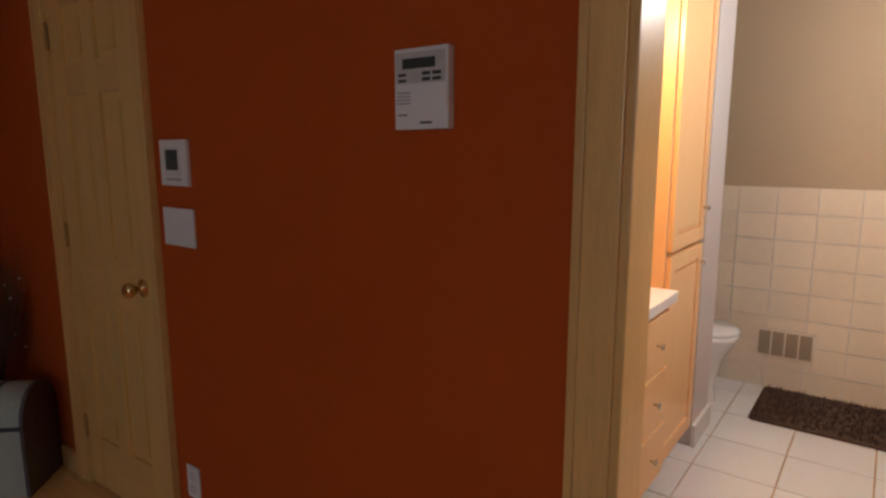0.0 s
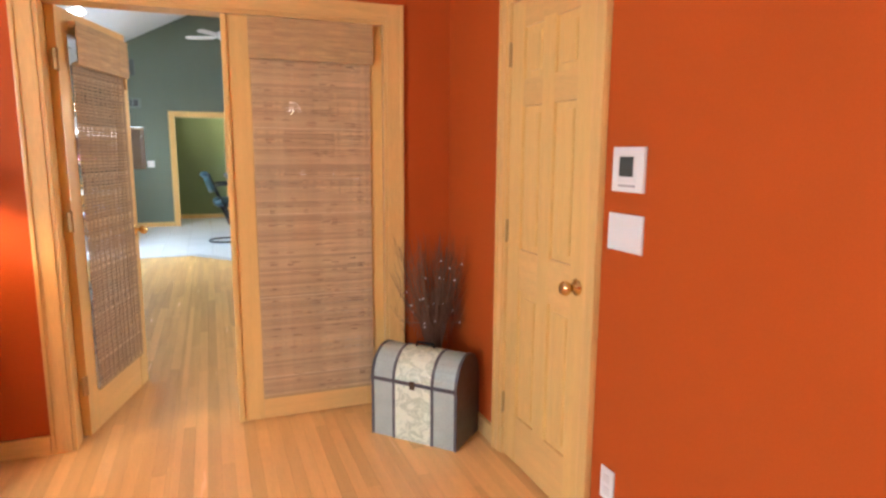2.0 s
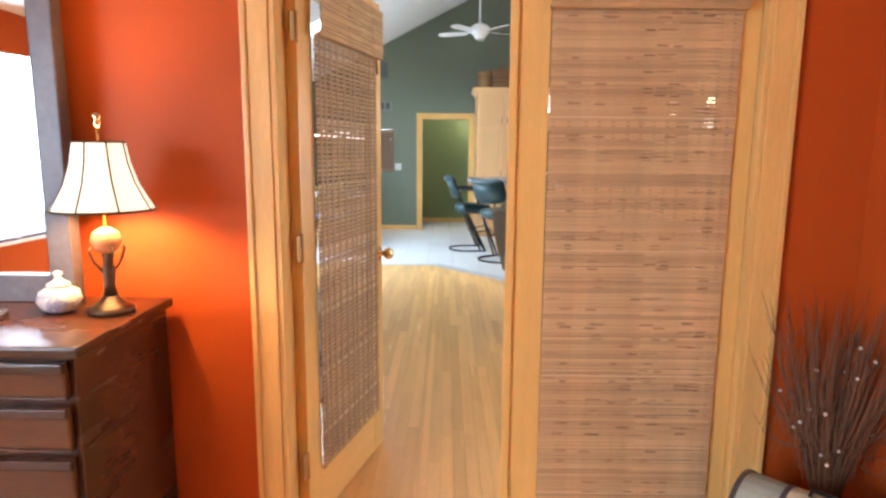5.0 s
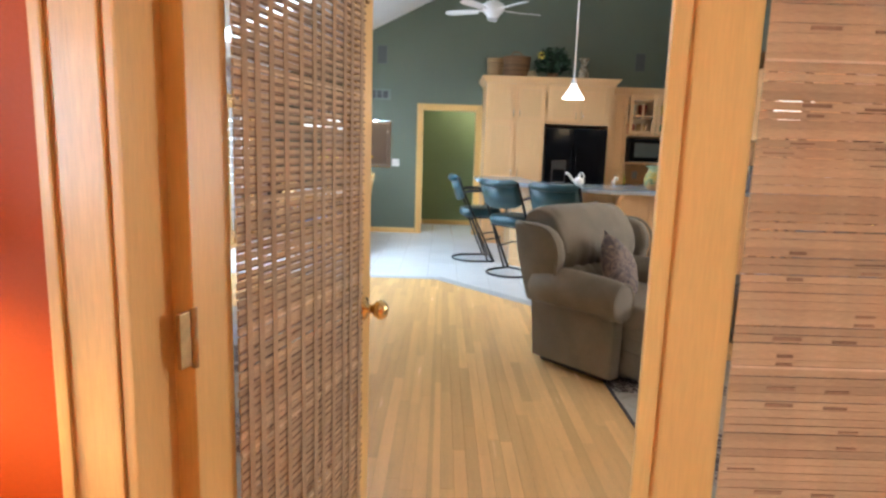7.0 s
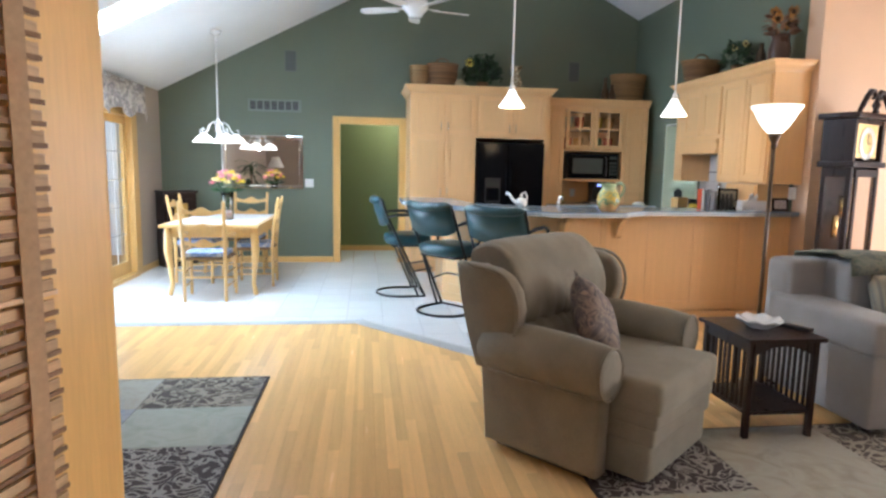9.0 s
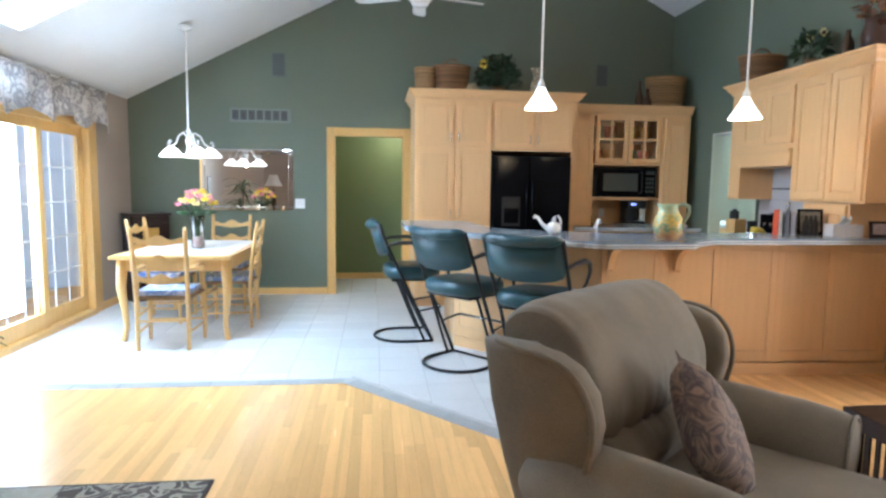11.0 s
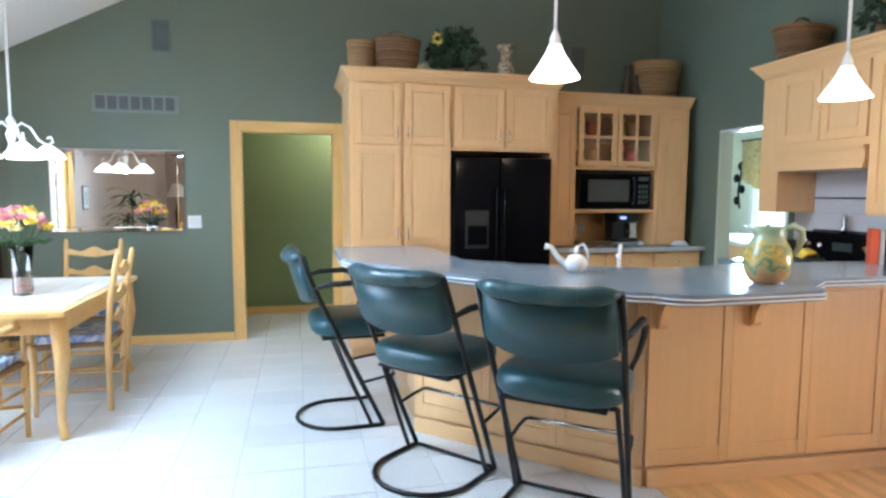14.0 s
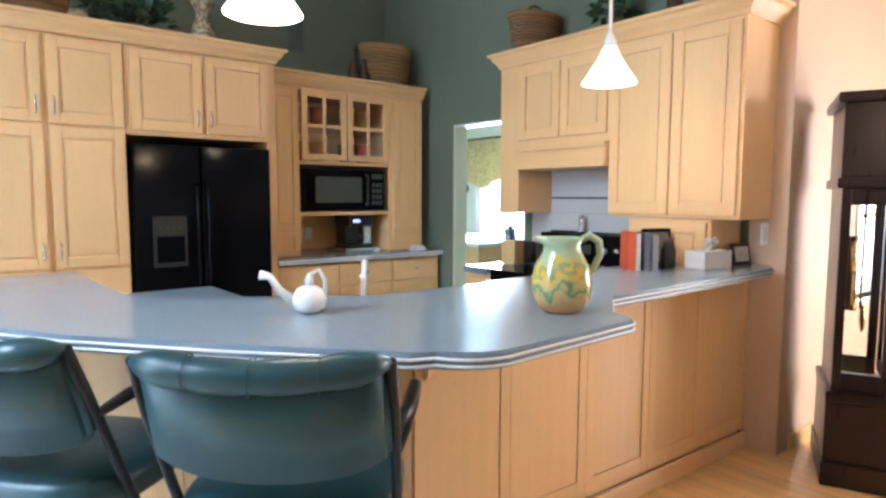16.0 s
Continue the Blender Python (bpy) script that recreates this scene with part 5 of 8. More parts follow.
    back = part("backrest", bm, TEAL, ob, smooth=True, at=pose(0, -0.405, 0.775, 17, 0, 0))
    roll = [(-0.285 + 0.57 * i / 16, bend(-0.285 + 0.57 * i / 16) - 0.012, 0.292) for i in range(17)]
    rr = [0.012, 0.030] + [0.040 - 0.004 * (i % 4 == 0) for i in range(2, 15)] + [0.030, 0.012]
    part("top_roll", tube(roll, rr, 14), TEAL, back)
    for i in (4, 8, 12):
        x, y, z = roll[i]
        part("stitch", tube([(x, y + 0.042 * math.cos(radians(a)), z + 0.042 * math.sin(radians(a))) for a in range(-20, 221, 30)], 0.0016, 6), TEAL, back)
    return ob


st = bar_stool(pose(0.98, 8.64, 0, 0, 0, -40))
copy_thing(st, pose(0.54, 9.18, 0, 0, 0, -50))
copy_thing(st, pose(0.21, 9.96, 0, 0, 0, -86))

# ---- dining corner ----
table = thing("dining_table", "honey pine dining table with a pale tiled top", "table")
part("frame", boxes((-2.54, -1.53, 9.80, 11.36, 0.725, 0.76), bevel=0.008), PINE, table)
inlay = part("tiled_top", boxes((-2.47, -1.58, 9.88, 11.28, 0.7605, 0.763)), GROUT, table, "pale inlaid tile top")
tme = mesh_of("top_tile", boxes((0.002, 0.1463, 0.002, 0.153, 0, 0.005), bevel=0.001), TILE)
for i in range(6):
    for j in range(9):
        o = new("top_tile", tme)
        o.parent, o.location = inlay, (-2.47 + i * 0.1483, 9.88 + j * 0.1555, 0.7615)
for row in ((-2.46, -1.59, 9.87, 9.89), (-2.46, -1.59, 11.27, 11.29), (-2.48, -2.46, 9.87, 11.29), (-1.59, -1.57, 9.87, 11.29)):
    part("apron", boxes((*row, 0.62, 0.724), bevel=0.003), PINE, table)
for x in (-2.46, -1.59):
    for y in (9.89, 11.27):
        sx = 1 if x > -2 else -1
        sy = 1 if y > 10.5 else -1
        pts = [(x, y, 0.72), (x + 0.004 * sx, y + 0.004 * sy, 0.60), (x + 0.012 * sx, y + 0.012 * sy, 0.48), (x - 0.006 * sx, y - 0.006 * sy, 0.28), (x - 0.016 * sx, y - 0.016 * sy, 0.12), (x + 0.002 * sx, y + 0.002 * sy, 0.03), (x + 0.006 * sx, y + 0.006 * sy, 0.0)]
        part("leg", tube(pts, [0.042, 0.045, 0.042, 0.028, 0.022, 0.026, 0.024], 12), PINE, table)

CHECK = patterned("blue_check_cloth", [(0.66, 0.66, 0.66), (0.14, 0.22, 0.46), (0.60, 0.62, 0.66)], 9, 0.9)
def ladder_chair(at, label, arms=False):
    """A country ladder back chair: local +y faces the table, origin under the seat."""
    ob = thing("dining_chair", label, "chair", at, group="chairs round the table")
    for s in (-1, 1):
        part("back_post", tube([(s * 0.20, -0.21, 0), (s * 0.20, -0.205, 0.45), (s * 0.205, -0.235, 0.75), (s * 0.21, -0.28, 1.0), (s * 0.21, -0.285, 1.03)], [0.016, 0.02, 0.019, 0.018, 0.012], 10), PINE, ob)
        part("front_leg", tube([(s * 0.23, 0.21, 0), (s * 0.23, 0.21, 0.3), (s * 0.23, 0.21, 0.45)], [0.015, 0.021, 0.023], 10), PINE, ob)
        for z in (0.15, 0.29):
            part("side_stretcher", tube([(s * 0.20, -0.21, z), (s * 0.23, 0.21, z)], 0.010, 8), PINE, ob)
        if arms:
            part("arm", tube([(s * 0.203, -0.225, 0.68), (s * 0.235, 0.02, 0.675), (s * 0.245, 0.19, 0.66), (s * 0.23, 0.22, 0.65)], [0.016, 0.02, 0.024, 0.018], 10), PINE, ob)
            part("arm_post", tube([(s * 0.23, 0.20, 0.44), (s * 0.235, 0.20, 0.65)], 0.014, 8), PINE, ob)
    for z in (0.18, 0.32):
        part("front_stretcher", tube([(-0.23, 0.21, z), (0.23, 0.21, z)], 0.011, 8), PINE, ob)
    part("back_stretcher", tube([(-0.20, -0.21, 0.25), (0.20, -0.21, 0.25)], 0.010, 8), PINE, ob)
    for z, y in ((0.57, -0.212), (0.73, -0.235), (0.89, -0.258)):
        bm = bmesh.new()
        n = 12
        for i in range(n):
            u0, u1 = -1 + 2 * i / n, -1 + 2 * (i + 1) / n
            t = lambda u: 0.045 + 0.022 * math.cos(u * math.pi * 2) * (1 - 0.3 * abs(u)) + 0.012 * (1 - u * u)
            low = lambda u: -0.012 * math.cos(u * math.pi)
            yy = lambda u: y - 0.022 * (1 - u * u)
            vs = [bm.verts.new((u * 0.203, yy(u) + d, z + e)) for d in (-0.007, 0.007) for u, e in ((u0, low(u0)), (u1, low(u1)), (u1, t(u1)), (u0, t(u0)))]
            for f in ((0, 1, 2, 3), (7, 6, 5, 4), (0, 4, 5, 1), (3, 2, 6, 7)):
                bm.faces.new([vs[k] for k in f])
        bmesh.ops.remove_doubles(bm, verts=bm.verts, dist=0.0005)
        part("back_slat", bm, PINE, ob)
    part("seat", prism([(-0.205, -0.215), (0.205, -0.215), (0.245, 0.225), (-0.245, 0.225)], 0.425, 0.455, bevel=0.008), WICKERL, ob, "woven rush seat")
    bm = bmesh.new()
    cushion(bm, -0.205, 0.205, -0.19, 0.205, 0.456, 0.505, 0.3)
    part("seat_cushion", rounded(bm, 2), CHECK, ob, "blue and white checked seat cushion", smooth=True)
    return ob


ladder_chair(pose(-2.03, 9.76, 0, 0, 0, 2), "honey pine ladder-back armchair with blue checked cushion", arms=True)
side = ladder_chair(pose(-1.69, 10.55, 0, 0, 0, 92), "honey pine ladder-back chair with blue checked cushion")
copy_thing(side, pose(-1.95, 11.46, 0, 0, 0, 180))
copy_thing(side, pose(-2.40, 10.80, 0, 0, 0, -92))

vase = thing("flower_vase", "clear glass vase of yellow and pink flowers", "vase", pose(-1.97, 10.42, 0.7675))
part("glass", lathe([(0.045, 0), (0.05, 0.01), (0.042, 0.12), (0.055, 0.24), (0.058, 0.255), (0.053, 0.255), (0.038, 0.12), (0.042, 0.02)], 20, cap=False), glass("clear_vase_glass"), vase, smooth=True)
part("water_stones", lathe([(0.035, 0.012), (0.036, 0.09), (0.001, 0.095)], 14), patterned("red_white_pebbles", [(0.6, 0.2, 0.15), (0.7, 0.6, 0.5), (0.5, 0.3, 0.2)], 60), vase, smooth=True)
rf = random.Random(4)
FLOW = [material("petal_%s" % n, c, 0.7, vary=0.2, fine=80, per_island=0.25) for n, c in (("yellow", (0.90, 0.70, 0.10)), ("pink", (0.85, 0.36, 0.44)), ("cream", (0.90, 0.74, 0.34)))]
stems, leaves = bmesh.new(), bmesh.new()


def leaf_quad(bm, p, d, length, width, curl=0.2):
    """One pointed leaf from p along d."""
    d = Vector(d).normalized()
    s = d.cross(Vector((rf.uniform(-1, 1), rf.uniform(-1, 1), rf.uniform(0.2, 1)))).normalized()
    n = s.cross(d)
    p = Vector(p)
    a = p + d * length * 0.4 + n * curl * length * 0.3
    tip = p + d * length
    v = [bm.verts.new(q) for q in (p, a + s * width, tip, a - s * width, a + n * 0.12 * width)]
    for f in ((0, 1, 4), (1, 2, 4), (2, 3, 4), (3, 0, 4)):
        bm.faces.new([v[i] for i in f])


for i in range(26):
    a, r = i * 2.4, 0.14 * math.sqrt((i + 0.5) / 26)
    top_p = Vector((r * math.cos(a), r * math.sin(a), 0.34 + 0.10 * (1 - (r / 0.14) ** 2) + rf.uniform(-0.015, 0.015)))
    tube([(0, 0, 0.06), (top_p.x * 0.25, top_p.y * 0.25, 0.22), tuple(top_p)], 0.003, 5, stems)
    bm = bmesh.new()
    for k in range(14):
        th = k * 2.4
        d = Vector((math.cos(th), math.sin(th), 0.4 + 0.08 * k))
        leaf_quad(bm, top_p - Vector((0, 0, 0.01)), d, 0.042, 0.017)
    part("blossom", bm, FLOW[i % 3], vase)
    leaf_quad(leaves, (top_p.x * 0.5, top_p.y * 0.5, 0.27), (math.cos(a), math.sin(a), 0.2), 0.09, 0.02)
part("stems", stems, LEAF, vase)
part("leaves", leaves, LEAF, vase)
vase.matrix_basis = vase.matrix_basis @ Matrix.Scale(1.22, 4)

chand = thing("chandelier", "white scrolled chandelier with frosted bell shades", "chandelier", pose(-2.14, 10.80, 1.645))
part("stem", tube([(0, 0, 0.26), (0, 0, EAVE + (WEST * -1 - 2.14) * SLOPE - 1.645)], 0.009, 8), ENAMEL, chand)
part("hub", lathe([(0.008, 0.02), (0.03, 0.05), (0.018, 0.10), (0.034, 0.16), (0.014, 0.22), (0.03, 0.25), (0.008, 0.29)], 16), ENAMEL, chand, smooth=True)
cz = EAVE + (3.24 - 2.14) * SLOPE - 1.645
part("canopy", lathe([(0.065, cz - 0.02), (0.055, cz - 0.05), (0.012, cz - 0.07)], 18), ENAMEL, chand, smooth=True)
for i in range(5):
    a = radians(72 * i + 20)
    c, s = math.cos(a), math.sin(a)
    arm = part("arm", tube([(c * r, s * r, z) for r, z in ((0.015, 0.20), (0.06, 0.24), (0.11, 0.21), (0.15, 0.13), (0.20, 0.10), (0.235, 0.12), (0.225, 0.155), (0.20, 0.145))], 0.008, 8), ENAMEL, chand)
    part("shade", lathe([(0.11, 0.0), (0.10, 0.02), (0.065, 0.055), (0.03, 0.085), (0.02, 0.09), (0.06, 0.05), (0.095, 0.016)], 24, m=pose(c * 0.205, s * 0.205, 0.005), cap=False), SHADE_W, arm, "frosted lit bell glass", smooth=True)

dmir = thing("wall_mirror", "wide wall mirror edged with narrow mirrored strips", "mirror")
part("mirror_glass", boxes((-2.36, -1.36, FAR - 0.016, FAR - 0.001, 1.11, 1.76)), MIRROR, dmir)
for r in ((-2.42, -1.30, 1.762, 1.81), (-2.42, -1.30, 1.065, 1.108), (-2.42, -2.362, 1.108, 1.762), (-1.358, -1.30, 1.108, 1.762)):
    bm = boxes((r[0], r[1], FAR - 0.022, FAR - 0.001, r[2], r[3]), bevel=0.006)
    part("bevel_strip", bm, MIRROR, dmir)

vent = thing("air_vent", "grey wall return-air grille", "vent")
part("frame", boxes((-2.05, -1.32, FAR - 0.012, FAR - 0.001, 2.145, 2.31), bevel=0.003), material("green_grey_enamel", (0.17, 0.20, 0.165), 0.5), vent)
for i in range(7):
    part("section", boxes((-2.02 + i * 0.097, -1.945 + i * 0.097, FAR - 0.016, FAR - 0.0125, 2.17, 2.285)), BLACKP, vent)
    part("slats", boxes(*[(-2.018 + i * 0.097, -1.947 + i * 0.097, FAR - 0.02, FAR - 0.0165, 2.175 + j * 0.018, 2.182 + j * 0.018) for j in range(6)]), material("vent_slat", (0.10, 0.11, 0.10), 0.5), vent)
for x in (-1.46, 2.64):
    sp = thing("wall_speaker", "grey-green flush wall speaker high on the gable", "speaker", group="wall speakers")
    part("frame", boxes((x - 0.08, x + 0.08, FAR - 0.014, FAR - 0.001, 2.70, 2.985), bevel=0.004), material("speaker_grey", (0.11, 0.13, 0.115), 0.6), sp)
    part("grille", boxes((x - 0.066, x + 0.066, FAR - 0.018, FAR - 0.0145, 2.715, 2.97)), material("speaker_mesh", (0.085, 0.10, 0.09), 0.8, fine=400, bump=0.6), sp)


def switch_plate(name, m, w, h, label, paddles=1):
    ob = thing(name, label, "switch", m)
    part("plate", boxes((-w / 2, w / 2, -0.006, 0, -h / 2, h / 2), bevel=0.002), WHITEP, ob)
    for i in range(paddles):
        x = (i - (paddles - 1) / 2) * 0.046
        part("paddle", boxes((x - 0.016, x + 0.016, -0.0095, -0.0062, -0.033, 0.033), bevel=0.002), ENAMEL, ob)
    return ob


switch_plate("light_switch", pose(-1.22, FAR - 0.001, 1.15), 0.12, 0.12, "white double light switch on the green wall", 2)

corner = thing("corner_cabinet", "small black cabinet with a golden door panel", "cabinet", pose(-2.98, 11.93, 0, 0, 0, 38))
part("body", boxes((-0.22, 0.22, -0.14, 0.14, 0.0, 1.0), bevel=0.01), MAHOG, corner)
part("top", boxes((-0.24, 0.24, -0.16, 0.16, 1.001, 1.03), bevel=0.008), MAHOG, corner)
d = part("door", boxes((-0.18, 0.18, -0.158, -0.141, 0.1, 0.92), bevel=0.004), MAHOG, corner)
part("panel", boxes((-0.09, 0.09, -0.163, -0.1585, 0.45, 0.86), bevel=0.003), material("gilt_panel", (0.55, 0.33, 0.08), 0.35, metal=0.5), d)

val = bmesh.new()
n = 60
for i in range(n):
    y0, y1 = 8.98 + i * 0.041, 8.98 + (i + 1) * 0.041
    f = lambda y: -3.13 + 0.028 * math.sin((y - 8.98) * 17)
    g = lambda y: 1.90 + 0.10 * abs(math.sin((y - 8.98) * math.pi / 0.62)) ** 0.8
    vs = [val.verts.new(p) for p in ((f(y0), y0, g(y0)), (f(y1), y1, g(y1)), (f(y1) - 0.02, y1, 2.34), (f(y0) - 0.02, y0, 2.34))]
    val.faces.new(vs)
bmesh.ops.remove_doubles(val, verts=val.verts, dist=0.001)
bmesh.ops.solidify(val, geom=val.faces[:], thickness=0.006)
vob = thing("valance", "grey and cream patterned gathered valance", "valance")
part("cloth", val, patterned("grey_leaf_print", [(0.45, 0.41, 0.38), (0.20, 0.19, 0.19), (0.55, 0.50, 0.45), (0.32, 0.29, 0.27)], 11, 0.9), vob, smooth=True)
part("rod", tube([(-3.17, 8.95, 2.335), (-3.17, 11.46, 2.335)], 0.012), WHITEP, vob)
for y in (9.0, 10.2, 11.4):
    part("bracket", boxes((-3.239, -3.165, y - 0.012, y + 0.012, 2.32, 2.35)), WHITEP, vob)

# ---- ceiling fan ----
fan = thing("ceiling_fan", "white five-blade ceiling fan on a long rod", "fan", pose(0.12, 10.1, 3.10) @ Matrix.Scale(1.2, 4))
fz = (TOP - (RIDGE - 0.12) * SLOPE - 3.10) / 1.2
part("rod", tube([(0, 0, 0.1), (0, 0, fz)], 0.013, 10), ENAMEL, fan)
part("canopy", lathe([(0.08, fz), (0.07, fz - 0.06), (0.016, fz - 0.10)], 20), ENAMEL, fan, smooth=True)
part("motor", lathe([(0.02, -0.075), (0.06, -0.07), (0.075, -0.04), (0.10, -0.02), (0.12, 0.02), (0.115, 0.06), (0.06, 0.095), (0.016, 0.11)], 28), ENAMEL, fan, smooth=True)
for i in range(5):
    m = pose(0, 0, 0, 0, 0, 72 * i + 15)
    bl = part("blade", prism([(0.17, -0.045), (0.44, -0.058), (0.51, -0.045), (0.53, 0.0), (0.51, 0.045), (0.44, 0.058), (0.17, 0.045)], -0.004, 0.004, bevel=0.002), ENAMEL, fan, at=m @ pose(0, 0, 0.0, 11, 0, 0))
    part("blade_iron", boxes((0.09, 0.22, -0.018, 0.018, 0.004, 0.012), bevel=0.003), ENAMEL, bl)

# ---- recliner ----
chair = thing("recliner", "taupe velour wing-back recliner with rolled arms", "armchair", pose(0.935, 5.93, 0, 0, 0, 40) @ Matrix.Diagonal((0.96, 1, 1, 1)))
def pad(name, mat, parent, *rows, m=None, label="", levels=2, at=None):
    bm = bmesh.new()
    for r in rows:
        cushion(bm, *r, m=m)
    return part(name, rounded(bm, levels), mat, parent, label, smooth=True, at=at)


def rolled(points, rx, rz, n=16):
    """A fat upholstered roll along points, oval across, with rounded ends."""
    bm = bmesh.new()
    rings = []
    for i, (x, y, z) in enumerate(points):
        rings.append([bm.verts.new((x + rx[i] * math.cos(2 * math.pi * j / n), y, z + rz[i] * math.sin(2 * math.pi * j / n))) for j in range(n)])
    for a, b in zip(rings, rings[1:]):
        for j in range(n):
            bm.faces.new((a[j], a[(j + 1) % n], b[(j + 1) % n], b[j])).smooth = True
    bm.faces.new(rings[0])
    bm.faces.new(rings[-1][::-1])
    return bm


def plate(outline, x0, x1, soft=0.055):
    """A padded upright plate over a side-view outline of (y, z)."""
    bm = bmesh.new()
    a = [bm.verts.new((x0, y, z)) for y, z in outline]
    b = [bm.verts.new((x1, y, z)) for y, z in outline]
    fs = [bm.faces.new(a), bm.faces.new(b[::-1])]
    for i in range(len(a)):
        bm.faces.new((a[i], a[(i + 1) % len(a)], b[(i + 1) % len(a)], b[i]))
    bmesh.ops.bevel(bm, geom=list({e for f in fs for e in f.edges}), offset=min(soft, abs(x1 - x0) * 0.42), segments=4, affect="EDGES", profile=0.5, clamp_overlap=True)
    for f in bm.faces:
        f.smooth = True
    return bm


def stuffed(profile, half, creases, bulge=0.0, nx=44, taper=0.86):
    """A stuffed body: a closed (y, z) section swept across, drawn in at both ends, with gathered creases."""
    bm = bmesh.new()
    cy = sum(y for y, _ in profile) / len(profile)
    cz = sum(z for _, z in profile) / len(profile)
    rings = []
    for i in range(nx + 1):
        u = -1 + 2 * i / nx
        k = taper + (1 - taper) * (1 - abs(u) ** 6) ** 0.5
        ring = []
        for y, z in profile:
            c = 0.0
            for y0, z0, reach, amount, edge in creases:
                near = max(0.0, 1 - math.hypot(y - y0, z - z0) / reach)
                side = abs(u) ** 3 if edge else 1 - u ** 6
                c += amount * near * side * (math.sin(nx * 0.75 * u + 3 * math.sin(5 * u)) + 0.5 * math.sin(nx * 1.3 * u))
            f = k * (1 + c) + bulge * (1 - u * u)
            ring.append(bm.verts.new((u * half, cy + (y - cy) * f, cz + (z - cz) * f)))
        rings.append(ring)
    n = len(profile)
    for a, b in zip(rings, rings[1:]):
        for j in range(n):
            bm.faces.new((a[j], a[(j + 1) % n], b[(j + 1) % n], b[j])).smooth = True
    bm.faces.new(rings[0])
    bm.faces.new(rings[-1][::-1])
    return bm


def smooth_loop(points, steps=4):
    """A closed smooth curve through (y, z) points."""
    n, out = len(points), []
    for i in range(n):
        p0, p1, p2, p3 = (points[(i + k) % n] for k in (-1, 0, 1, 2))
        for q in range(steps):
            t = q / steps
            out.append(tuple(0.5 * (2 * b + (c - a) * t + (2 * a - 5 * b + 4 * c - d) * t * t + (3 * b - a - 3 * c + d) * t ** 3) for a, b, c, d in zip(p0, p1, p2, p3)))
    return out


part("base", boxes((-0.40, 0.40, 0.05, 0.60, 0.0, 0.07), bevel=0.01), BLACKP, chair)
for z0, z1, y in ((0.04, 0.225, -0.185), (0.21, 0.305, -0.20), (0.29, 0.38, -0.21)):
    pad("foot_panel", FABRIC, chair, (-0.345, 0.345, y, 0.10, z0, z1, 0.32))
WING = [(0.47, 0.46), (0.445, 0.58), (0.405, 0.68), (0.385, 0.78), (0.40, 0.87), (0.45, 0.935), (0.52, 0.965), (0.62, 0.972), (0.765, 0.975), (0.73, 0.80), (0.69, 0.62), (0.66, 0.46)]
for s in (-1, 1):
    sidep = part("side_panel", plate([(0.0, 0.05), (-0.005, 0.46), (0.655, 0.48), (0.61, 0.05)], s * 0.365, s * 0.485, 0.02), FABRIC, chair)
    part("arm", rolled([(s * 0.45, y, z) for y, z in ((-0.045, 0.53), (-0.035, 0.53), (0.0, 0.53), (0.1, 0.535), (0.30, 0.54), (0.47, 0.54), (0.60, 0.53), (0.655, 0.52))], [0.09, 0.106, 0.118, 0.126, 0.13, 0.128, 0.115, 0.06], [0.095, 0.11, 0.12, 0.125, 0.128, 0.125, 0.11, 0.06], 20), FABRIC, sidep)
    part("arm_piping", tube([(s * 0.45 + 0.108 * math.cos(radians(a)), -0.04, 0.53 + 0.113 * math.sin(radians(a))) for a in range(-90, 271, 20)], 0.007, 6), FABRIC, sidep)
    part("arm_seam", tube([(s * 0.545, y, 0.437) for y in (-0.01, 0.15, 0.35, 0.55)], 0.006, 6), FABRIC, sidep)
    w = part("wing", plate(WING, s * 0.385, s * 0.475, 0.03), FABRIC, chair, at=pose(s * 0.005, 0, 0, 0, s * 5, 0))
    band = smooth_loop(WING)[4:31]
    part("wing_piping", tube([(s * 0.478, y, z) for y, z in band], 0.009, 8), FABRIC, w)
pad("seat_cushion", FABRIC, chair, (-0.355, 0.355, -0.225, 0.52, 0.35, 0.505, 0.36))
part("back_panel", plate([(0.52, 0.05), (0.55, 0.50), (0.66, 0.93), (0.755, 0.93), (0.67, 0.48), (0.62, 0.05)], -0.39, 0.39, 0.03), FABRIC, chair)
BACK = smooth_loop([(0.47, 0.63), (0.425, 0.70), (0.43, 0.80), (0.475, 0.90), (0.545, 0.985), (0.64, 1.03), (0.74, 1.02), (0.80, 0.96), (0.775, 0.84), (0.70, 0.70), (0.58, 0.62)])
part("back_cushion", stuffed(BACK, 0.425, ((0.45, 0.64, 0.20, 0.05, False), (0.60, 1.02, 0.25, 0.035, True)), 0.03), FABRIC, chair)
LUMBAR = smooth_loop([(0.43, 0.47), (0.375, 0.54), (0.39, 0.62), (0.455, 0.665), (0.54, 0.64), (0.58, 0.54), (0.52, 0.47)])
part("lumbar_cushion", stuffed(LUMBAR, 0.37, ((0.42, 0.66, 0.12, 0.05, False),), 0.02), FABRIC, chair)
pillow_m = patterned("floral_pillow_cloth", [(0.14, 0.11, 0.10), (0.30, 0.23, 0.18), (0.10, 0.085, 0.09), (0.36, 0.26, 0.20)], 14, 0.9)
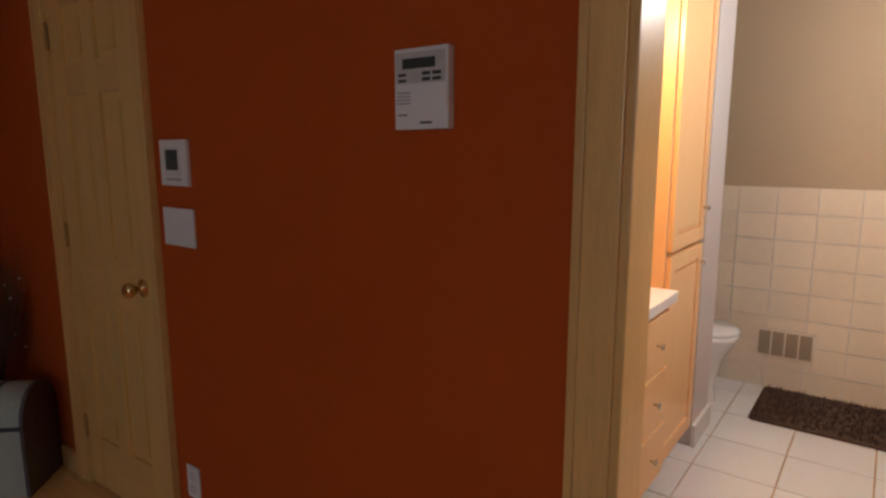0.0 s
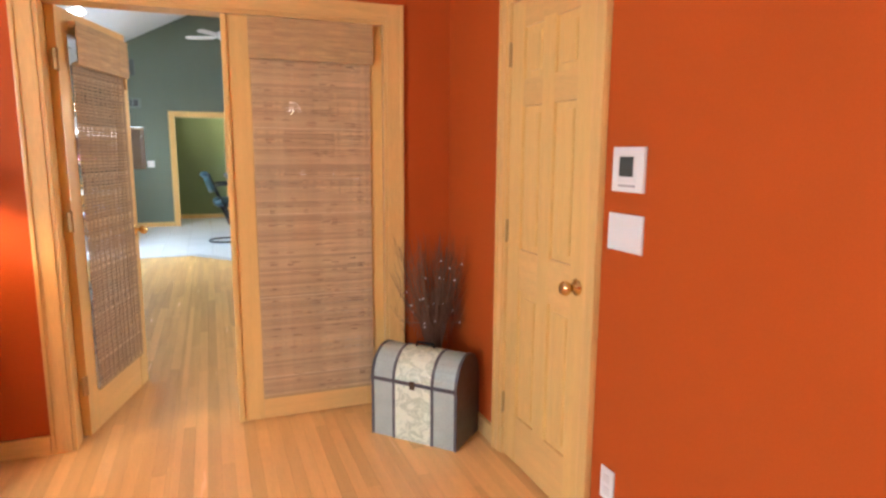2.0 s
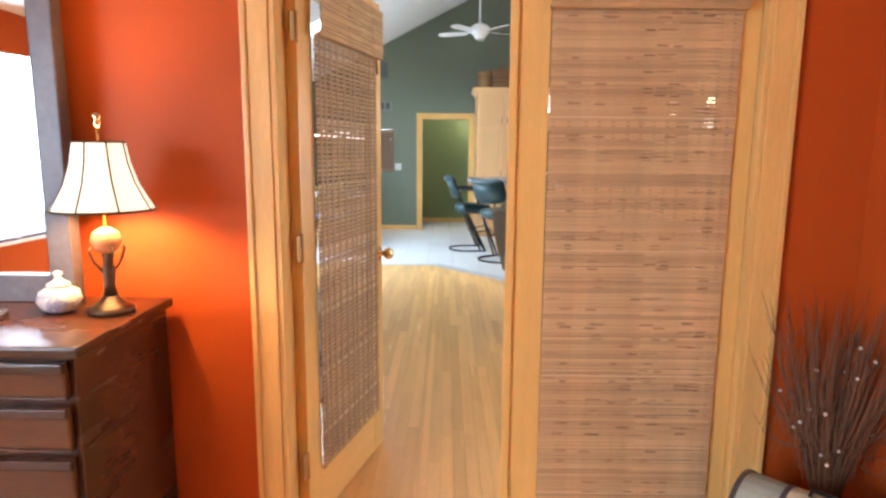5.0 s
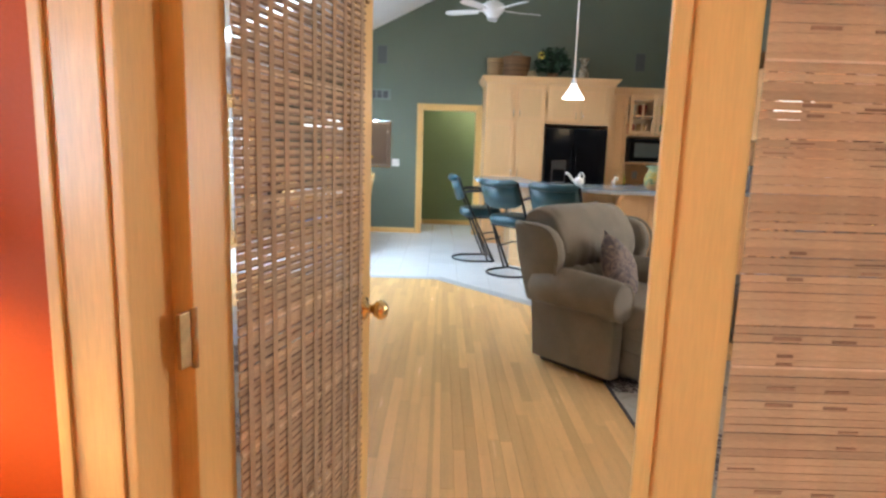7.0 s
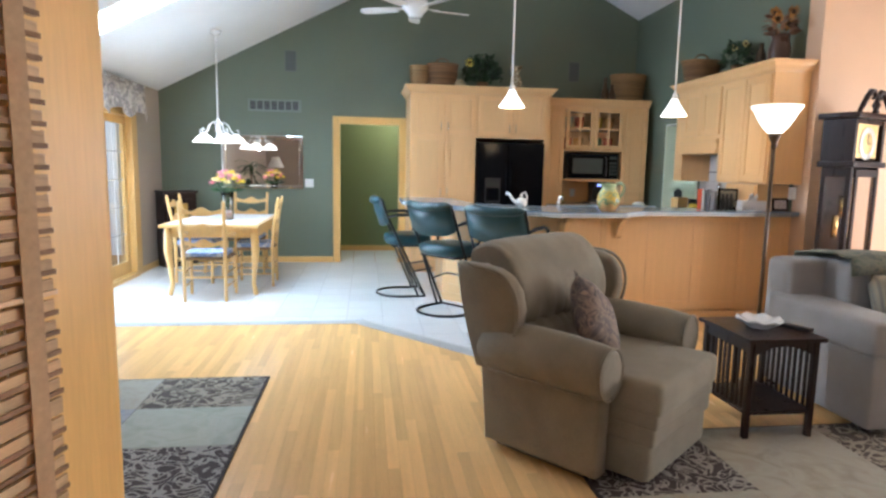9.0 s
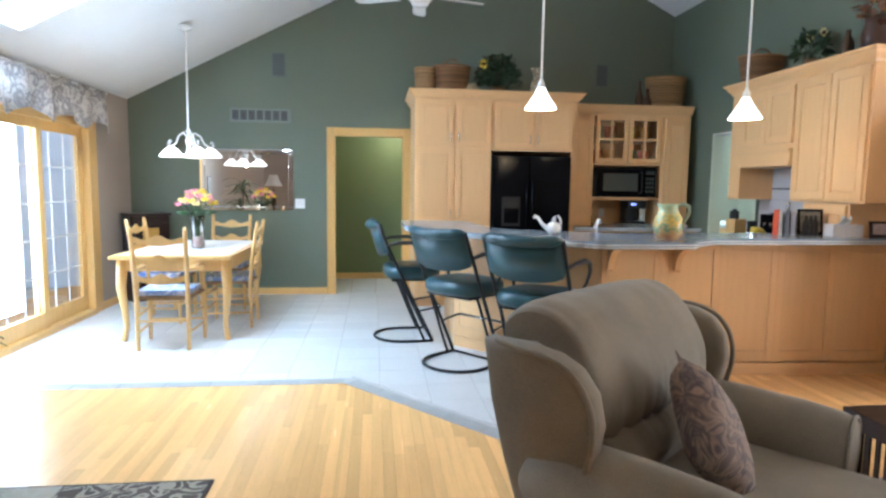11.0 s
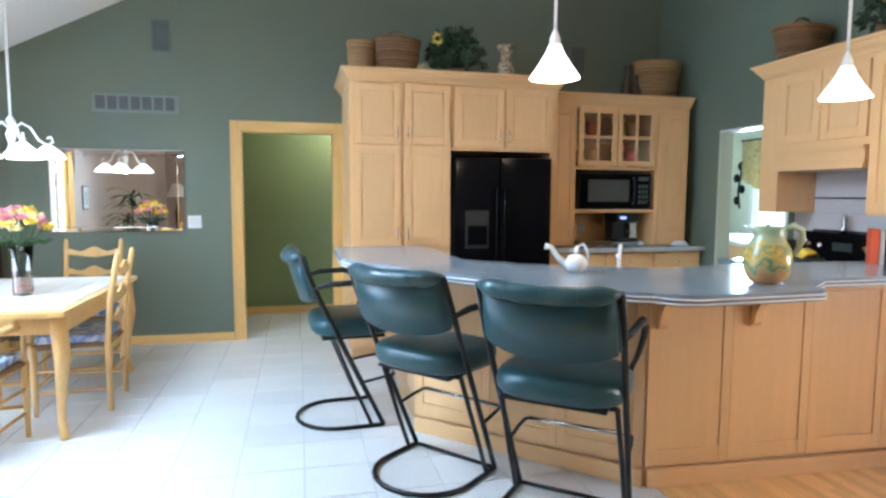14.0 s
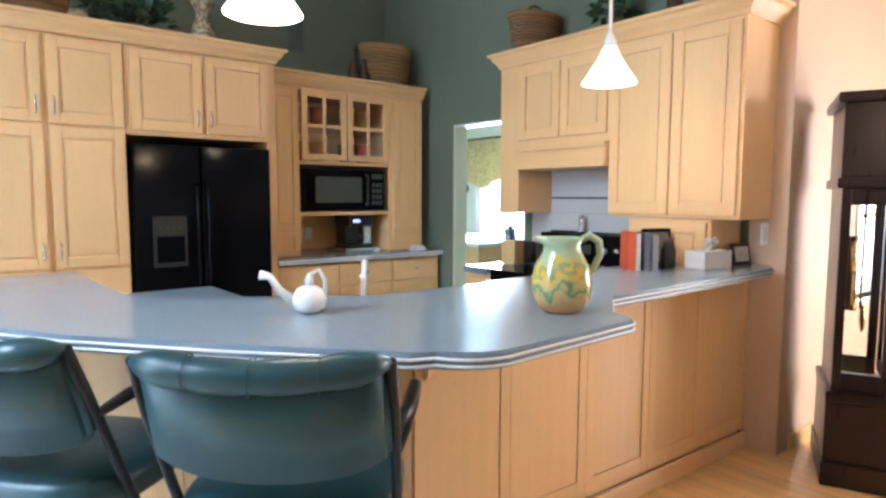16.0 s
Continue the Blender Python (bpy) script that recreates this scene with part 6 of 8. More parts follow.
def throw_pillow(at, mat, label, size=0.2):
    bm = bmesh.new()
    n = 8
    g = {}
    for i in range(n + 1):
        for j in range(n + 1):
            u, v = 2 * i / n - 1, 2 * j / n - 1
            puff = 0.075 * ((1 - u ** 4) * (1 - v ** 4)) ** 0.6
            pinch = 1 - 0.06 * (1 - min(u * u, 1)) * abs(v) - 0.06 * (1 - min(v * v, 1)) * abs(u)
            for s in (-1, 1):
                g[i, j, s] = bm.verts.new((u * size * pinch, s * puff, v * size * pinch))
    for i in range(n):
        for j in range(n):
            bm.faces.new((g[i, j, -1], g[i + 1, j, -1], g[i + 1, j + 1, -1], g[i, j + 1, -1]))
            bm.faces.new((g[i, j, 1], g[i, j + 1, 1], g[i + 1, j + 1, 1], g[i + 1, j, 1]))
    bmesh.ops.remove_doubles(bm, verts=bm.verts, dist=0.004)
    return solid("throw_pillow", bm, mat, label, "pillow", kind="", smooth=True, at=at)


throw_pillow(chair.matrix_basis @ pose(-0.08, 0.24, 0.665, -34, 38, -6), pillow_m, "brown floral throw pillow leaning in the recliner", 0.19)

# ---- sofa ----
sofa = thing("sofa", "grey chenille sofa with rolled arm", "sofa", pose(2.22, 6.0, 0))
part("base", boxes((0.03, 2.1, 0.06, 0.92, 0.05, 0.26), bevel=0.02), GREYF, sofa)
for x in (0.08, 2.04):
    for y in (0.1, 0.86):
        part("foot", lathe([(0.03, 0), (0.035, 0.05)], 12, m=pose(x, y, 0)), MAHOG, sofa)
for x0 in (0.0, 1.9):
    am = pad("arm", GREYF, sofa, (x0, x0 + 0.24, 0.0, 0.9, 0.05, 0.52, 0.14))
    pad("arm_roll", GREYF, am, (x0 - 0.03, x0 + 0.26, -0.02, 0.86, 0.44, 0.64, 0.38))
pad("seat_cushion", GREYF, sofa, (0.25, 1.07, -0.02, 0.68, 0.25, 0.44, 0.3))
pad("seat_cushion", GREYF, sofa, (1.08, 1.89, -0.02, 0.68, 0.25, 0.44, 0.3))
pad("backrest", GREYF, sofa, (0.02, 2.1, 0.70, 0.95, 0.2, 0.86, 0.3))
pad("back_cushion", GREYF, sofa, (0.25, 1.07, 0.48, 0.74, 0.43, 0.87, 0.34))
pad("back_cushion", GREYF, sofa, (1.08, 1.89, 0.48, 0.74, 0.43, 0.87, 0.34))
thr = bmesh.new()
for i in range(12):
    x0, x1 = 0.22 + i * 0.045, 0.22 + (i + 1) * 0.045
    path = ((0.45, 0.80), (0.47, 0.90), (0.6, 0.915), (0.8, 0.905), (0.95, 0.89), (0.975, 0.8), (0.98, 0.55))
    w = lambda k, x: 0.006 * math.sin(9 * x * 3 + k)
    for k, ((ya, za), (yb, zb)) in enumerate(zip(path, path[1:])):
        thr.faces.new([thr.verts.new(p) for p in ((x0, ya, za + w(k, x0)), (x1, ya, za + w(k, x1)), (x1, yb, zb + w(k + 1, x1)), (x0, yb, zb + w(k + 1, x0)))])
bmesh.ops.remove_doubles(thr, verts=thr.verts, dist=0.001)
bmesh.ops.solidify(thr, geom=thr.faces[:], thickness=0.008)
solid("throw_blanket", thr, patterned("green_woven_throw", [(0.10, 0.12, 0.08), (0.18, 0.17, 0.12), (0.06, 0.08, 0.07)], 16, 0.95), "dark green woven throw draped over the sofa back", "blanket", kind="", smooth=True, at=sofa.matrix_basis)
stripe = patterned("striped_pillow_cloth", [(0.16, 0.15, 0.13), (0.34, 0.29, 0.20), (0.10, 0.10, 0.10)], 6, 0.9, stretch=(1, 1, 0.15))
throw_pillow(sofa.matrix_basis @ pose(0.50, 0.40, 0.63, -20, 0, 12), stripe, "striped grey throw pillow on the sofa", 0.2)
throw_pillow(sofa.matrix_basis @ pose(0.82, 0.38, 0.63, -22, 4, 6), pillow_m, "brown floral throw pillow on the sofa", 0.2)

# ---- end table, bowl, torchiere ----
et = thing("end_table", "dark mission-style end table with slatted sides", "table", pose(1.53, 6.02, 0) @ Matrix.Diagonal((0.79, 0.86, 1, 1)))
part("tabletop", boxes((0, 0.55, 0, 0.57, 0.53, 0.553), bevel=0.004), MAHOG, et)
part("shelf", boxes((0.03, 0.52, 0.03, 0.54, 0.14, 0.158), bevel=0.003), MAHOG, et)
for x in (0.03, 0.485):
    for y in (0.03, 0.505):
        part("leg", boxes((x, x + 0.036, y, y + 0.036, 0, 0.529), bevel=0.003), MAHOG, et)
    part("rail", boxes((x + 0.008, x + 0.028, 0.066, 0.505, 0.47, 0.529)), MAHOG, et)
    for i in range(8):
        part("slat", boxes((x + 0.012, x + 0.024, 0.10 + i * 0.05, 0.12 + i * 0.05, 0.159, 0.469)), MAHOG, et)
for y in (0.03, 0.505):
    bm = bmesh.new()
    for i in range(10):
        xa, xb = 0.066 + i * 0.0419, 0.066 + (i + 1) * 0.0419
        h = lambda x: 0.455 + 0.05 * math.sin(math.pi * (x - 0.066) / 0.419)
        vs = [bm.verts.new(p) for yy in (y + 0.01, y + 0.026) for p in ((xa, yy, h(xa)), (xb, yy, h(xb)), (xb, yy, 0.529), (xa, yy, 0.529))]
        for f in ((0, 1, 2, 3), (7, 6, 5, 4), (0, 4, 5, 1)):
            bm.faces.new([vs[k] for k in f])
    bmesh.ops.remove_doubles(bm, verts=bm.verts, dist=0.0005)
    part("arched_rail", bm, MAHOG, et)
    if y > 0.4:
        for i in range(6):
            part("slat", boxes((0.09 + i * 0.065, 0.11 + i * 0.065, y + 0.012, y + 0.024, 0.159, 0.47)), MAHOG, et)
bowl = thing("decorative_bowl", "pale scalloped bowl on the end table", "bowl", pose(1.74, 6.26, 0.554))
bm = lathe([(0.05, 0), (0.055, 0.006), (0.09, 0.03), (0.12, 0.05), (0.115, 0.052), (0.08, 0.032), (0.001, 0.012)], 32, cap=False)
for v in bm.verts:
    r = math.hypot(v.co.x, v.co.y)
    v.co.z += 0.008 * math.cos(8 * math.atan2(v.co.y, v.co.x)) * (r / 0.12) ** 2
part("bowl", bm, CERAMIC, bowl, smooth=True)
remote = solid("remote_control", boxes((-0.022, 0.022, -0.09, 0.09, 0, 0.02), bevel=0.005), BLACKP, "black remote control on the end table", "remote", kind="", at=pose(1.92, 6.22, 0.554, 0, 0, 30))
torch = thing("floor_lamp", "dark bronze torchiere floor lamp with white glass bowl", "floor lamp", pose(2.13, 6.82, 0))
part("base", lathe([(0.14, 0), (0.14, 0.012), (0.10, 0.025), (0.02, 0.04)], 28), BRONZE, torch, smooth=True)
part("pole", tube([(0, 0, 0.03), (0, 0, 1.62)], 0.012, 10), BRONZE, torch)
part("collar", lathe([(0.012, 1.54), (0.02, 1.56), (0.014, 1.58), (0.03, 1.61), (0.04, 1.64)], 18), BRONZE, torch, smooth=True)
part("shade", lathe([(0.042, 1.645), (0.075, 1.68), (0.108, 1.735), (0.13, 1.78), (0.148, 1.803), (0.145, 1.81), (0.126, 1.79), (0.102, 1.742), (0.07, 1.69), (0.02, 1.655)], 36, cap=False), SHADE_T, torch, "lit frosted glass bowl", smooth=True)

# ---- grandfather clock ----
ck = thing("grandfather_clock", "dark mahogany grandfather clock with glass door", "clock", pose(3.74, 8.06, 0, 0, 0, 24) @ pose(-0.25, -0.14, 0))
part("plinth", boxes((-0.03, 0.53, -0.02, 0.29, 0, 0.12), bevel=0.01), MAHOG, ck)
part("base", boxes((0, 0.5, 0, 0.28, 0.12, 0.42), bevel=0.006), MAHOG, ck)
part("base_moulding", boxes((-0.02, 0.52, -0.015, 0.285, 0.42, 0.47), bevel=0.012), MAHOG, ck)
for x in (0.02, 0.44):
    part("trunk_post", boxes((x, x + 0.04, 0.02, 0.06, 0.47, 1.46), bevel=0.004), MAHOG, ck)
    part("trunk_post", boxes((x, x + 0.04, 0.22, 0.26, 0.47, 1.46), bevel=0.004), MAHOG, ck)
    part("side_rail", boxes((x + 0.004, x + 0.036, 0.06, 0.22, 0.47, 0.56)), MAHOG, ck)
    part("side_rail", boxes((x + 0.004, x + 0.036, 0.06, 0.22, 1.38, 1.46)), MAHOG, ck)
    p = part("side_pane", boxes((x + 0.018, x + 0.022, 0.06, 0.22, 0.56, 1.38)), PANE, ck, "clear side glass")
    p.visible_shadow = False
part("back_board", boxes((0.06, 0.44, 0.245, 0.26, 0.47, 1.46)), MAHOG, ck)
dr = part("door", boxes((0.06, 0.10, 0.0, 0.018, 0.5, 1.44), (0.40, 0.44, 0.0, 0.018, 0.5, 1.44), (0.10, 0.40, 0.001, 0.017, 0.5, 0.56), (0.10, 0.40, 0.001, 0.017, 1.38, 1.44)), MAHOG, ck)
p = part("pane", boxes((0.10, 0.40, 0.007, 0.011, 0.56, 1.38)), PANE, dr)
p.visible_shadow = False
part("waist_moulding", boxes((-0.02, 0.52, -0.015, 0.285, 1.46, 1.51), bevel=0.012), MAHOG, ck)
hd = part("hood", boxes((0.0, 0.04, 0.01, 0.27, 1.51, 1.86), (0.46, 0.5, 0.01, 0.27, 1.51, 1.86), (0.04, 0.46, 0.25, 0.27, 1.51, 1.86), (0.04, 0.46, 0.02, 0.27, 1.82, 1.86), bevel=0.003), MAHOG, ck)
part("dial", boxes((0.08, 0.42, 0.03, 0.04, 1.54, 1.82)), material("gilt_dial", (0.70, 0.52, 0.22), 0.35, metal=0.6), hd, "gilt clock dial")
part("chapter_ring", lathe([(0.09, 0), (0.135, 0.0), (0.135, 0.004), (0.09, 0.004)], 36, m=pose(0.25, 0.029, 1.66, 90, 0, 0), cap=False), ENAMEL, hd)
part("clock_hand", boxes((0.247, 0.253, 0.022, 0.024, 1.66, 1.74)), BLACKM, hd)
part("clock_hand", boxes((0.25, 0.31, 0.020, 0.0215, 1.657, 1.663)), BLACKM, hd)
part("cornice", boxes((-0.035, 0.535, -0.03, 0.30, 1.86, 1.91), bevel=0.014), MAHOG, ck)
for s in (-1, 1):
    sc = [(0.25 + s * (0.26 - 0.05 * k), -0.01, 1.915 + z) for k, z in enumerate((0.0, 0.06, 0.12, 0.165, 0.17))] + [(0.25 + s * 0.035, -0.01, 1.915 + 0.13), (0.25 + s * 0.065, -0.01, 1.915 + 0.11)]
    part("swan_neck", tube(sc, [0.018, 0.022, 0.024, 0.024, 0.022, 0.018, 0.014], 10), MAHOG, ck)
part("finial", lathe([(0.03, 1.911), (0.02, 1.94), (0.034, 1.97), (0.014, 2.02), (0.001, 2.06)], 16, m=pose(0.25, -0.01, 0)), MAHOG, ck, smooth=True)
part("pendulum_rod", tube([(0.25, 0.13, 1.46), (0.25, 0.13, 0.85)], 0.006), BRASS, ck)
part("pendulum_bob", lathe([(0.001, -0.012), (0.06, -0.008), (0.075, 0), (0.06, 0.008), (0.001, 0.012)], 28, m=pose(0.25, 0.12, 0.80, 90, 0, 0)), BRASS, ck, "polished brass pendulum", smooth=True)
for x, z in ((0.17, 0.95), (0.25, 1.12), (0.33, 1.0)):
    part("weight", lathe([(0.001, -0.1), (0.024, -0.098), (0.024, 0.098), (0.001, 0.1)], 16, m=pose(x, 0.18, z)), BRASS, ck, smooth=True)

# ---- bedroom things ----
dresser = thing("dresser", "dark cherry dresser with many round-knobbed drawers", "dresser")
DX0, DX1, DYF, DYB = -2.75, -1.25, 2.50, 2.99
part("body", boxes((DX0, DX1, DYF, DYB, 0.12, 0.90), bevel=0.004), DARKW, dresser)
part("top", boxes((DX0 - 0.02, DX1 + 0.025, DYF - 0.03, DYB, 0.901, 0.93), bevel=0.008), DARKW, dresser)
part("skirt", boxes((DX0 - 0.01, DX1 + 0.012, DYF - 0.016, DYB, 0.06, 0.13), bevel=0.008), DARKW, dresser)
for x in (DX0, DX1 - 0.13):
    for y in (DYF - 0.012, DYB - 0.13):
        part("bracket_foot", prism([(x, y), (x + 0.14, y), (x + 0.12, y + 0.12), (x + 0.01, y + 0.12)], 0.0, 0.07, bevel=0.01), DARKW, dresser)


def dresser_drawer(x0, x1, z0, z1, knobs):
    bm = bmesh.new()
    box(bm, x0 + 0.006, x1 - 0.006, DYF - 0.02, DYF - 0.001, z0 + 0.006, z1 - 0.006, bevel=0.006)
    d = part("drawer", bm, CHERRY, dresser)
    part("lip", boxes((x0 + 0.002, x1 - 0.002, DYF - 0.034, DYF - 0.0205, z1 - 0.034, z1 - 0.006), bevel=0.006), DARKW, d)
    part("lower_bead", boxes((x0 + 0.002, x1 - 0.002, DYF - 0.026, DYF - 0.0205, z0 + 0.006, z0 + 0.016), bevel=0.002), DARKW, d)
    for k in knobs:
        part("knob", lathe([(0.008, 0), (0.008, 0.012), (0.019, 0.02), (0.02, 0.028), (0.001, 0.034)], 14, m=pose(k, DYF - 0.02, (z0 + z1) / 2, 90, 0, 0)), BLACKM, d, "dark round knob", smooth=True)


for x0, x1 in ((-1.70, -1.26), (-2.28, -1.71), (-2.74, -2.29)):
    dresser_drawer(x0, x1, 0.785, 0.895, [(x0 + x1) / 2])
for z0, z1 in ((0.65, 0.78), (0.515, 0.645)):
    for x0, x1 in ((-1.82, -1.26), (-2.18, -1.83), (-2.74, -2.19)):
        dresser_drawer(x0, x1, z0, z1, [(x0 + x1) / 2])
for z0, z1 in ((0.335, 0.51), (0.14, 0.33)):
    for x0, x1 in ((-1.99, -1.26), (-2.74, -2.0)):
        dresser_drawer(x0, x1, z0, z1, [x0 + 0.11, x1 - 0.09])

dm = thing("dresser_mirror", "arched mirror in a dark pewter-stained wooden frame", "mirror", pose(0, 0, 0.931))
for x in (-2.52, -1.56):
    part("post", boxes((x, x + 0.075, 2.90, 2.95, 0.0, 1.12), bevel=0.006), PEWTER, dm)
part("bottom_rail", boxes((-2.445, -1.56, 2.905, 2.945, 0.0, 0.085), bevel=0.004), PEWTER, dm)
part("mirror_glass", boxes((-2.445, -1.56, 2.925, 2.932, 0.085, 0.99)), MIRROR, dm)
def arch_band(z0, rise, h, y0, y1, n=18):
    bm = bmesh.new()
    for i in range(n):
        u0, u1 = -1 + 2 * i / n, -1 + 2 * (i + 1) / n
        z = lambda u: z0 + rise * (1 - u * u)
        xs = lambda u: -2.0025 + u * 0.4425
        vs = [bm.verts.new((xs(u), y, z(u) + e)) for y in (y0, y1) for u, e in ((u0, 0), (u1, 0), (u1, h), (u0, h))]
        for f in ((0, 1, 2, 3), (7, 6, 5, 4), (0, 4, 5, 1), (3, 2, 6, 7)):
            bm.faces.new([vs[k] for k in f])
    bmesh.ops.remove_doubles(bm, verts=bm.verts, dist=0.0005)
    return bm


part("lower_arch", arch_band(0.90, 0.075, 0.05, 2.905, 2.945), PEWTER, dm)
part("upper_arch", arch_band(1.03, 0.085, 0.05, 2.90, 2.95), PEWTER, dm)
for i in range(22):
    u = -0.95 + 1.9 * i / 21
    part("bead_board", boxes((-2.0025 + u * 0.4425 - 0.019, -2.0025 + u * 0.4425 + 0.019, 2.918, 2.935, 0.945 + 0.075 * (1 - u * u), 1.035 + 0.085 * (1 - u * u)), bevel=0.003), PEWTER, dm)
part("cap", arch_band(1.10, 0.10, 0.035, 2.885, 2.955), PEWTER, dm)

lamp = thing("table_lamp", "bronze table lamp with a lit cream bell shade", "lamp", pose(-1.32, 2.80, 0.931))
part("base", lathe([(0.062, 0), (0.064, 0.012), (0.048, 0.022), (0.03, 0.035), (0.02, 0.05)], 24), BRONZE, lamp, smooth=True)
part("column", lathe([(0.02, 0.05), (0.014, 0.08), (0.018, 0.12), (0.012, 0.16), (0.016, 0.175)], 16), BRONZE, lamp, smooth=True)
part("amber_globe", lathe([(0.014, 0.175), (0.034, 0.19), (0.042, 0.212), (0.034, 0.236), (0.012, 0.25)], 20), material("amber_glass", (0.75, 0.33, 0.14), 0.2, bump=0.0), lamp, "amber glass globe", smooth=True)
for i in range(4):
    a = radians(90 * i + 45)
    c, s = math.cos(a), math.sin(a)
    part("scroll", tube([(c * r, s * r, z) for r, z in ((0.014, 0.12), (0.036, 0.15), (0.048, 0.185), (0.04, 0.195))], 0.004, 6), BRONZE, lamp)
part("stem", tube([(0, 0, 0.25), (0, 0, 0.53)], 0.005, 8), BRASS, lamp)
shade_p = [(0.135, 0.30), (0.118, 0.33), (0.095, 0.375), (0.078, 0.43), (0.068, 0.49)]
shb = part("shade", lathe(shade_p + [(r - 0.003, z) for r, z in reversed(shade_p)], 36, cap=False), SHADE_C, lamp, "lit cream fabric bell shade", smooth=True)
for i in range(8):
    a = radians(45 * i)
    part("rib", tube([(r * math.cos(a) * 1.005, r * math.sin(a) * 1.005, z) for r, z in shade_p], 0.0025, 6), BRONZE, shb)
part("trim_band", tube([(0.136 * math.cos(radians(a)), 0.136 * math.sin(radians(a)), 0.30) for a in range(0, 360, 15)], 0.004, 6, closed=True), BRONZE, shb)
part("top_band", tube([(0.069 * math.cos(radians(a)), 0.069 * math.sin(radians(a)), 0.49) for a in range(0, 360, 20)], 0.003, 6, closed=True), BRONZE, shb)
part("finial", lathe([(0.006, 0.53), (0.014, 0.54), (0.006, 0.55), (0.016, 0.562), (0.001, 0.575)], 14), BRASS, lamp, smooth=True)

jar = thing("ceramic_jar", "small white ceramic jar with blue painted sprigs", "jar", pose(-1.47, 2.80, 0.931))
part("body", lathe([(0.03, 0), (0.05, 0.012), (0.06, 0.035), (0.052, 0.062), (0.032, 0.074)], 24), patterned("blue_sprig_ceramic", [(0.80, 0.79, 0.76), (0.80, 0.79, 0.76), (0.30, 0.36, 0.55), (0.80, 0.79, 0.76)], 26, 0.15, bump=0.0), jar, smooth=True)
part("lid", lathe([(0.034, 0.075), (0.03, 0.085), (0.012, 0.095), (0.008, 0.105), (0.014, 0.115), (0.001, 0.122)], 20), CERAMIC, jar, smooth=True)
phone = solid("eyeglass_case", boxes((-0.03, 0.03, -0.055, 0.055, 0, 0.018), bevel=0.006), CHROME, "small silver case on the dresser", "case", kind="", at=pose(-1.60, 2.70, 0.931, 0, 0, 20))

trunk = thing("storage_chest", "small dome-lid chest in grey leather and map print", "chest", pose(0.475, 2.715, 0, 0, 0, -46.7))
GLEA = material("grey_leatherette", (0.38, 0.44, 0.39), 0.55, vary=0.18, scale=9, fine=120, bump=0.35)
MAPP = patterned("cream_map_print", [(0.70, 0.75, 0.56), (0.74, 0.79, 0.63), (0.48, 0.55, 0.40), (0.72, 0.77, 0.60)], 17, 0.35)
L, D, H = 0.465, 0.265, 0.30
def dome(x0, x1, grow=0.0, bm=None):
    bm = bm or bmesh.new()
    prof = [(-grow, 0.0), (-grow, H)] + [(D / 2 - (D / 2 + grow) * math.cos(radians(a)), H + (0.14 + grow) * math.sin(radians(a))) for a in range(15, 166, 15)] + [(D + grow, H), (D + grow, 0.0)]
    a = [bm.verts.new((x0, y, z)) for y, z in prof]
    b = [bm.verts.new((x1, y, z)) for y, z in prof]
    bm.faces.new(a)
    bm.faces.new(b[::-1])
    for i in range(len(a)):
        bm.faces.new((a[i], a[(i + 1) % len(a)], b[(i + 1) % len(a)], b[i]))
    return bm


part("body", dome(0.0, L), GLEA, trunk)
part("map_panel", dome(0.13, L - 0.13, 0.002), MAPP, trunk, "glossy cream map-print panel")
for x in (0.0, 0.12, L - 0.135, L - 0.012):
    part("strap", dome(x, x + 0.014, 0.004), PEWTER, trunk)
part("lid_band", boxes((-0.002, L + 0.002, -0.007, -0.0045, H - 0.014, H + 0.004)), PEWTER, trunk)
part("clasp", boxes((L / 2 - 0.014, L / 2 + 0.014, -0.013, -0.0075, H - 0.03, H + 0.012), bevel=0.003), BRONZE, trunk)
part("handle", tube([(L / 2 - 0.05, D / 2, H + 0.143), (L / 2 - 0.045, D / 2, H + 0.163), (L / 2 + 0.045, D / 2, H + 0.163), (L / 2 + 0.05, D / 2, H + 0.143)], 0.006), BLACKM, trunk)

twigs = thing("dried_twigs", "tall bunch of dried brown twigs in a dark vase", "twigs", pose(0.86, 2.85, 0))
part("vase", lathe([(0.05, 0), (0.06, 0.02), (0.065, 0.15), (0.045, 0.28), (0.05, 0.30)], 18), BRONZE, twigs, smooth=True)
rt = random.Random(7)
tw = bmesh.new()
seeds = bmesh.new()
for i in range(190):
    a, r = rt.uniform(0, 6.283), 0.24 * math.sqrt(rt.random())
    x, y, top_z = r * math.cos(a), r * math.sin(a), rt.uniform(0.60, 1.0)
    x, y = min(x, 0.11), min(y, 0.12)
    tube([(x * 0.1, y * 0.1, 0.28), (x * 0.35, y * 0.35, 0.5), (x * 0.8 + rt.uniform(-0.01, 0.01), y * 0.8, top_z * 0.85), (x + rt.uniform(-0.02, 0.02), y + rt.uniform(-0.02, 0.0), top_z)], [0.0028, 0.0022, 0.0013, 0.0007], 4, tw)
    for _ in range(3):
        k = rt.uniform(0.55, 0.95)
        tube([(x * k, y * k, top_z * k), (x * k + rt.uniform(-0.04, 0.04), y * k + rt.uniform(-0.04, 0.02), top_z * k + rt.uniform(0.04, 0.1))], [0.0011, 0.0005], 3, tw)
    if i % 9 == 0:
        bmesh.ops.create_icosphere(seeds, subdivisions=1, radius=0.006, matrix=Matrix.Translation((x * 0.8, y * 0.8 - 0.01, top_z * 0.85)))
tagged(part("brushwood", tw, TWIG, twigs), kind="stuff")
tagged(part("seed_heads", seeds, CERAMIC, twigs, "small pale seed heads"), kind="stuff")

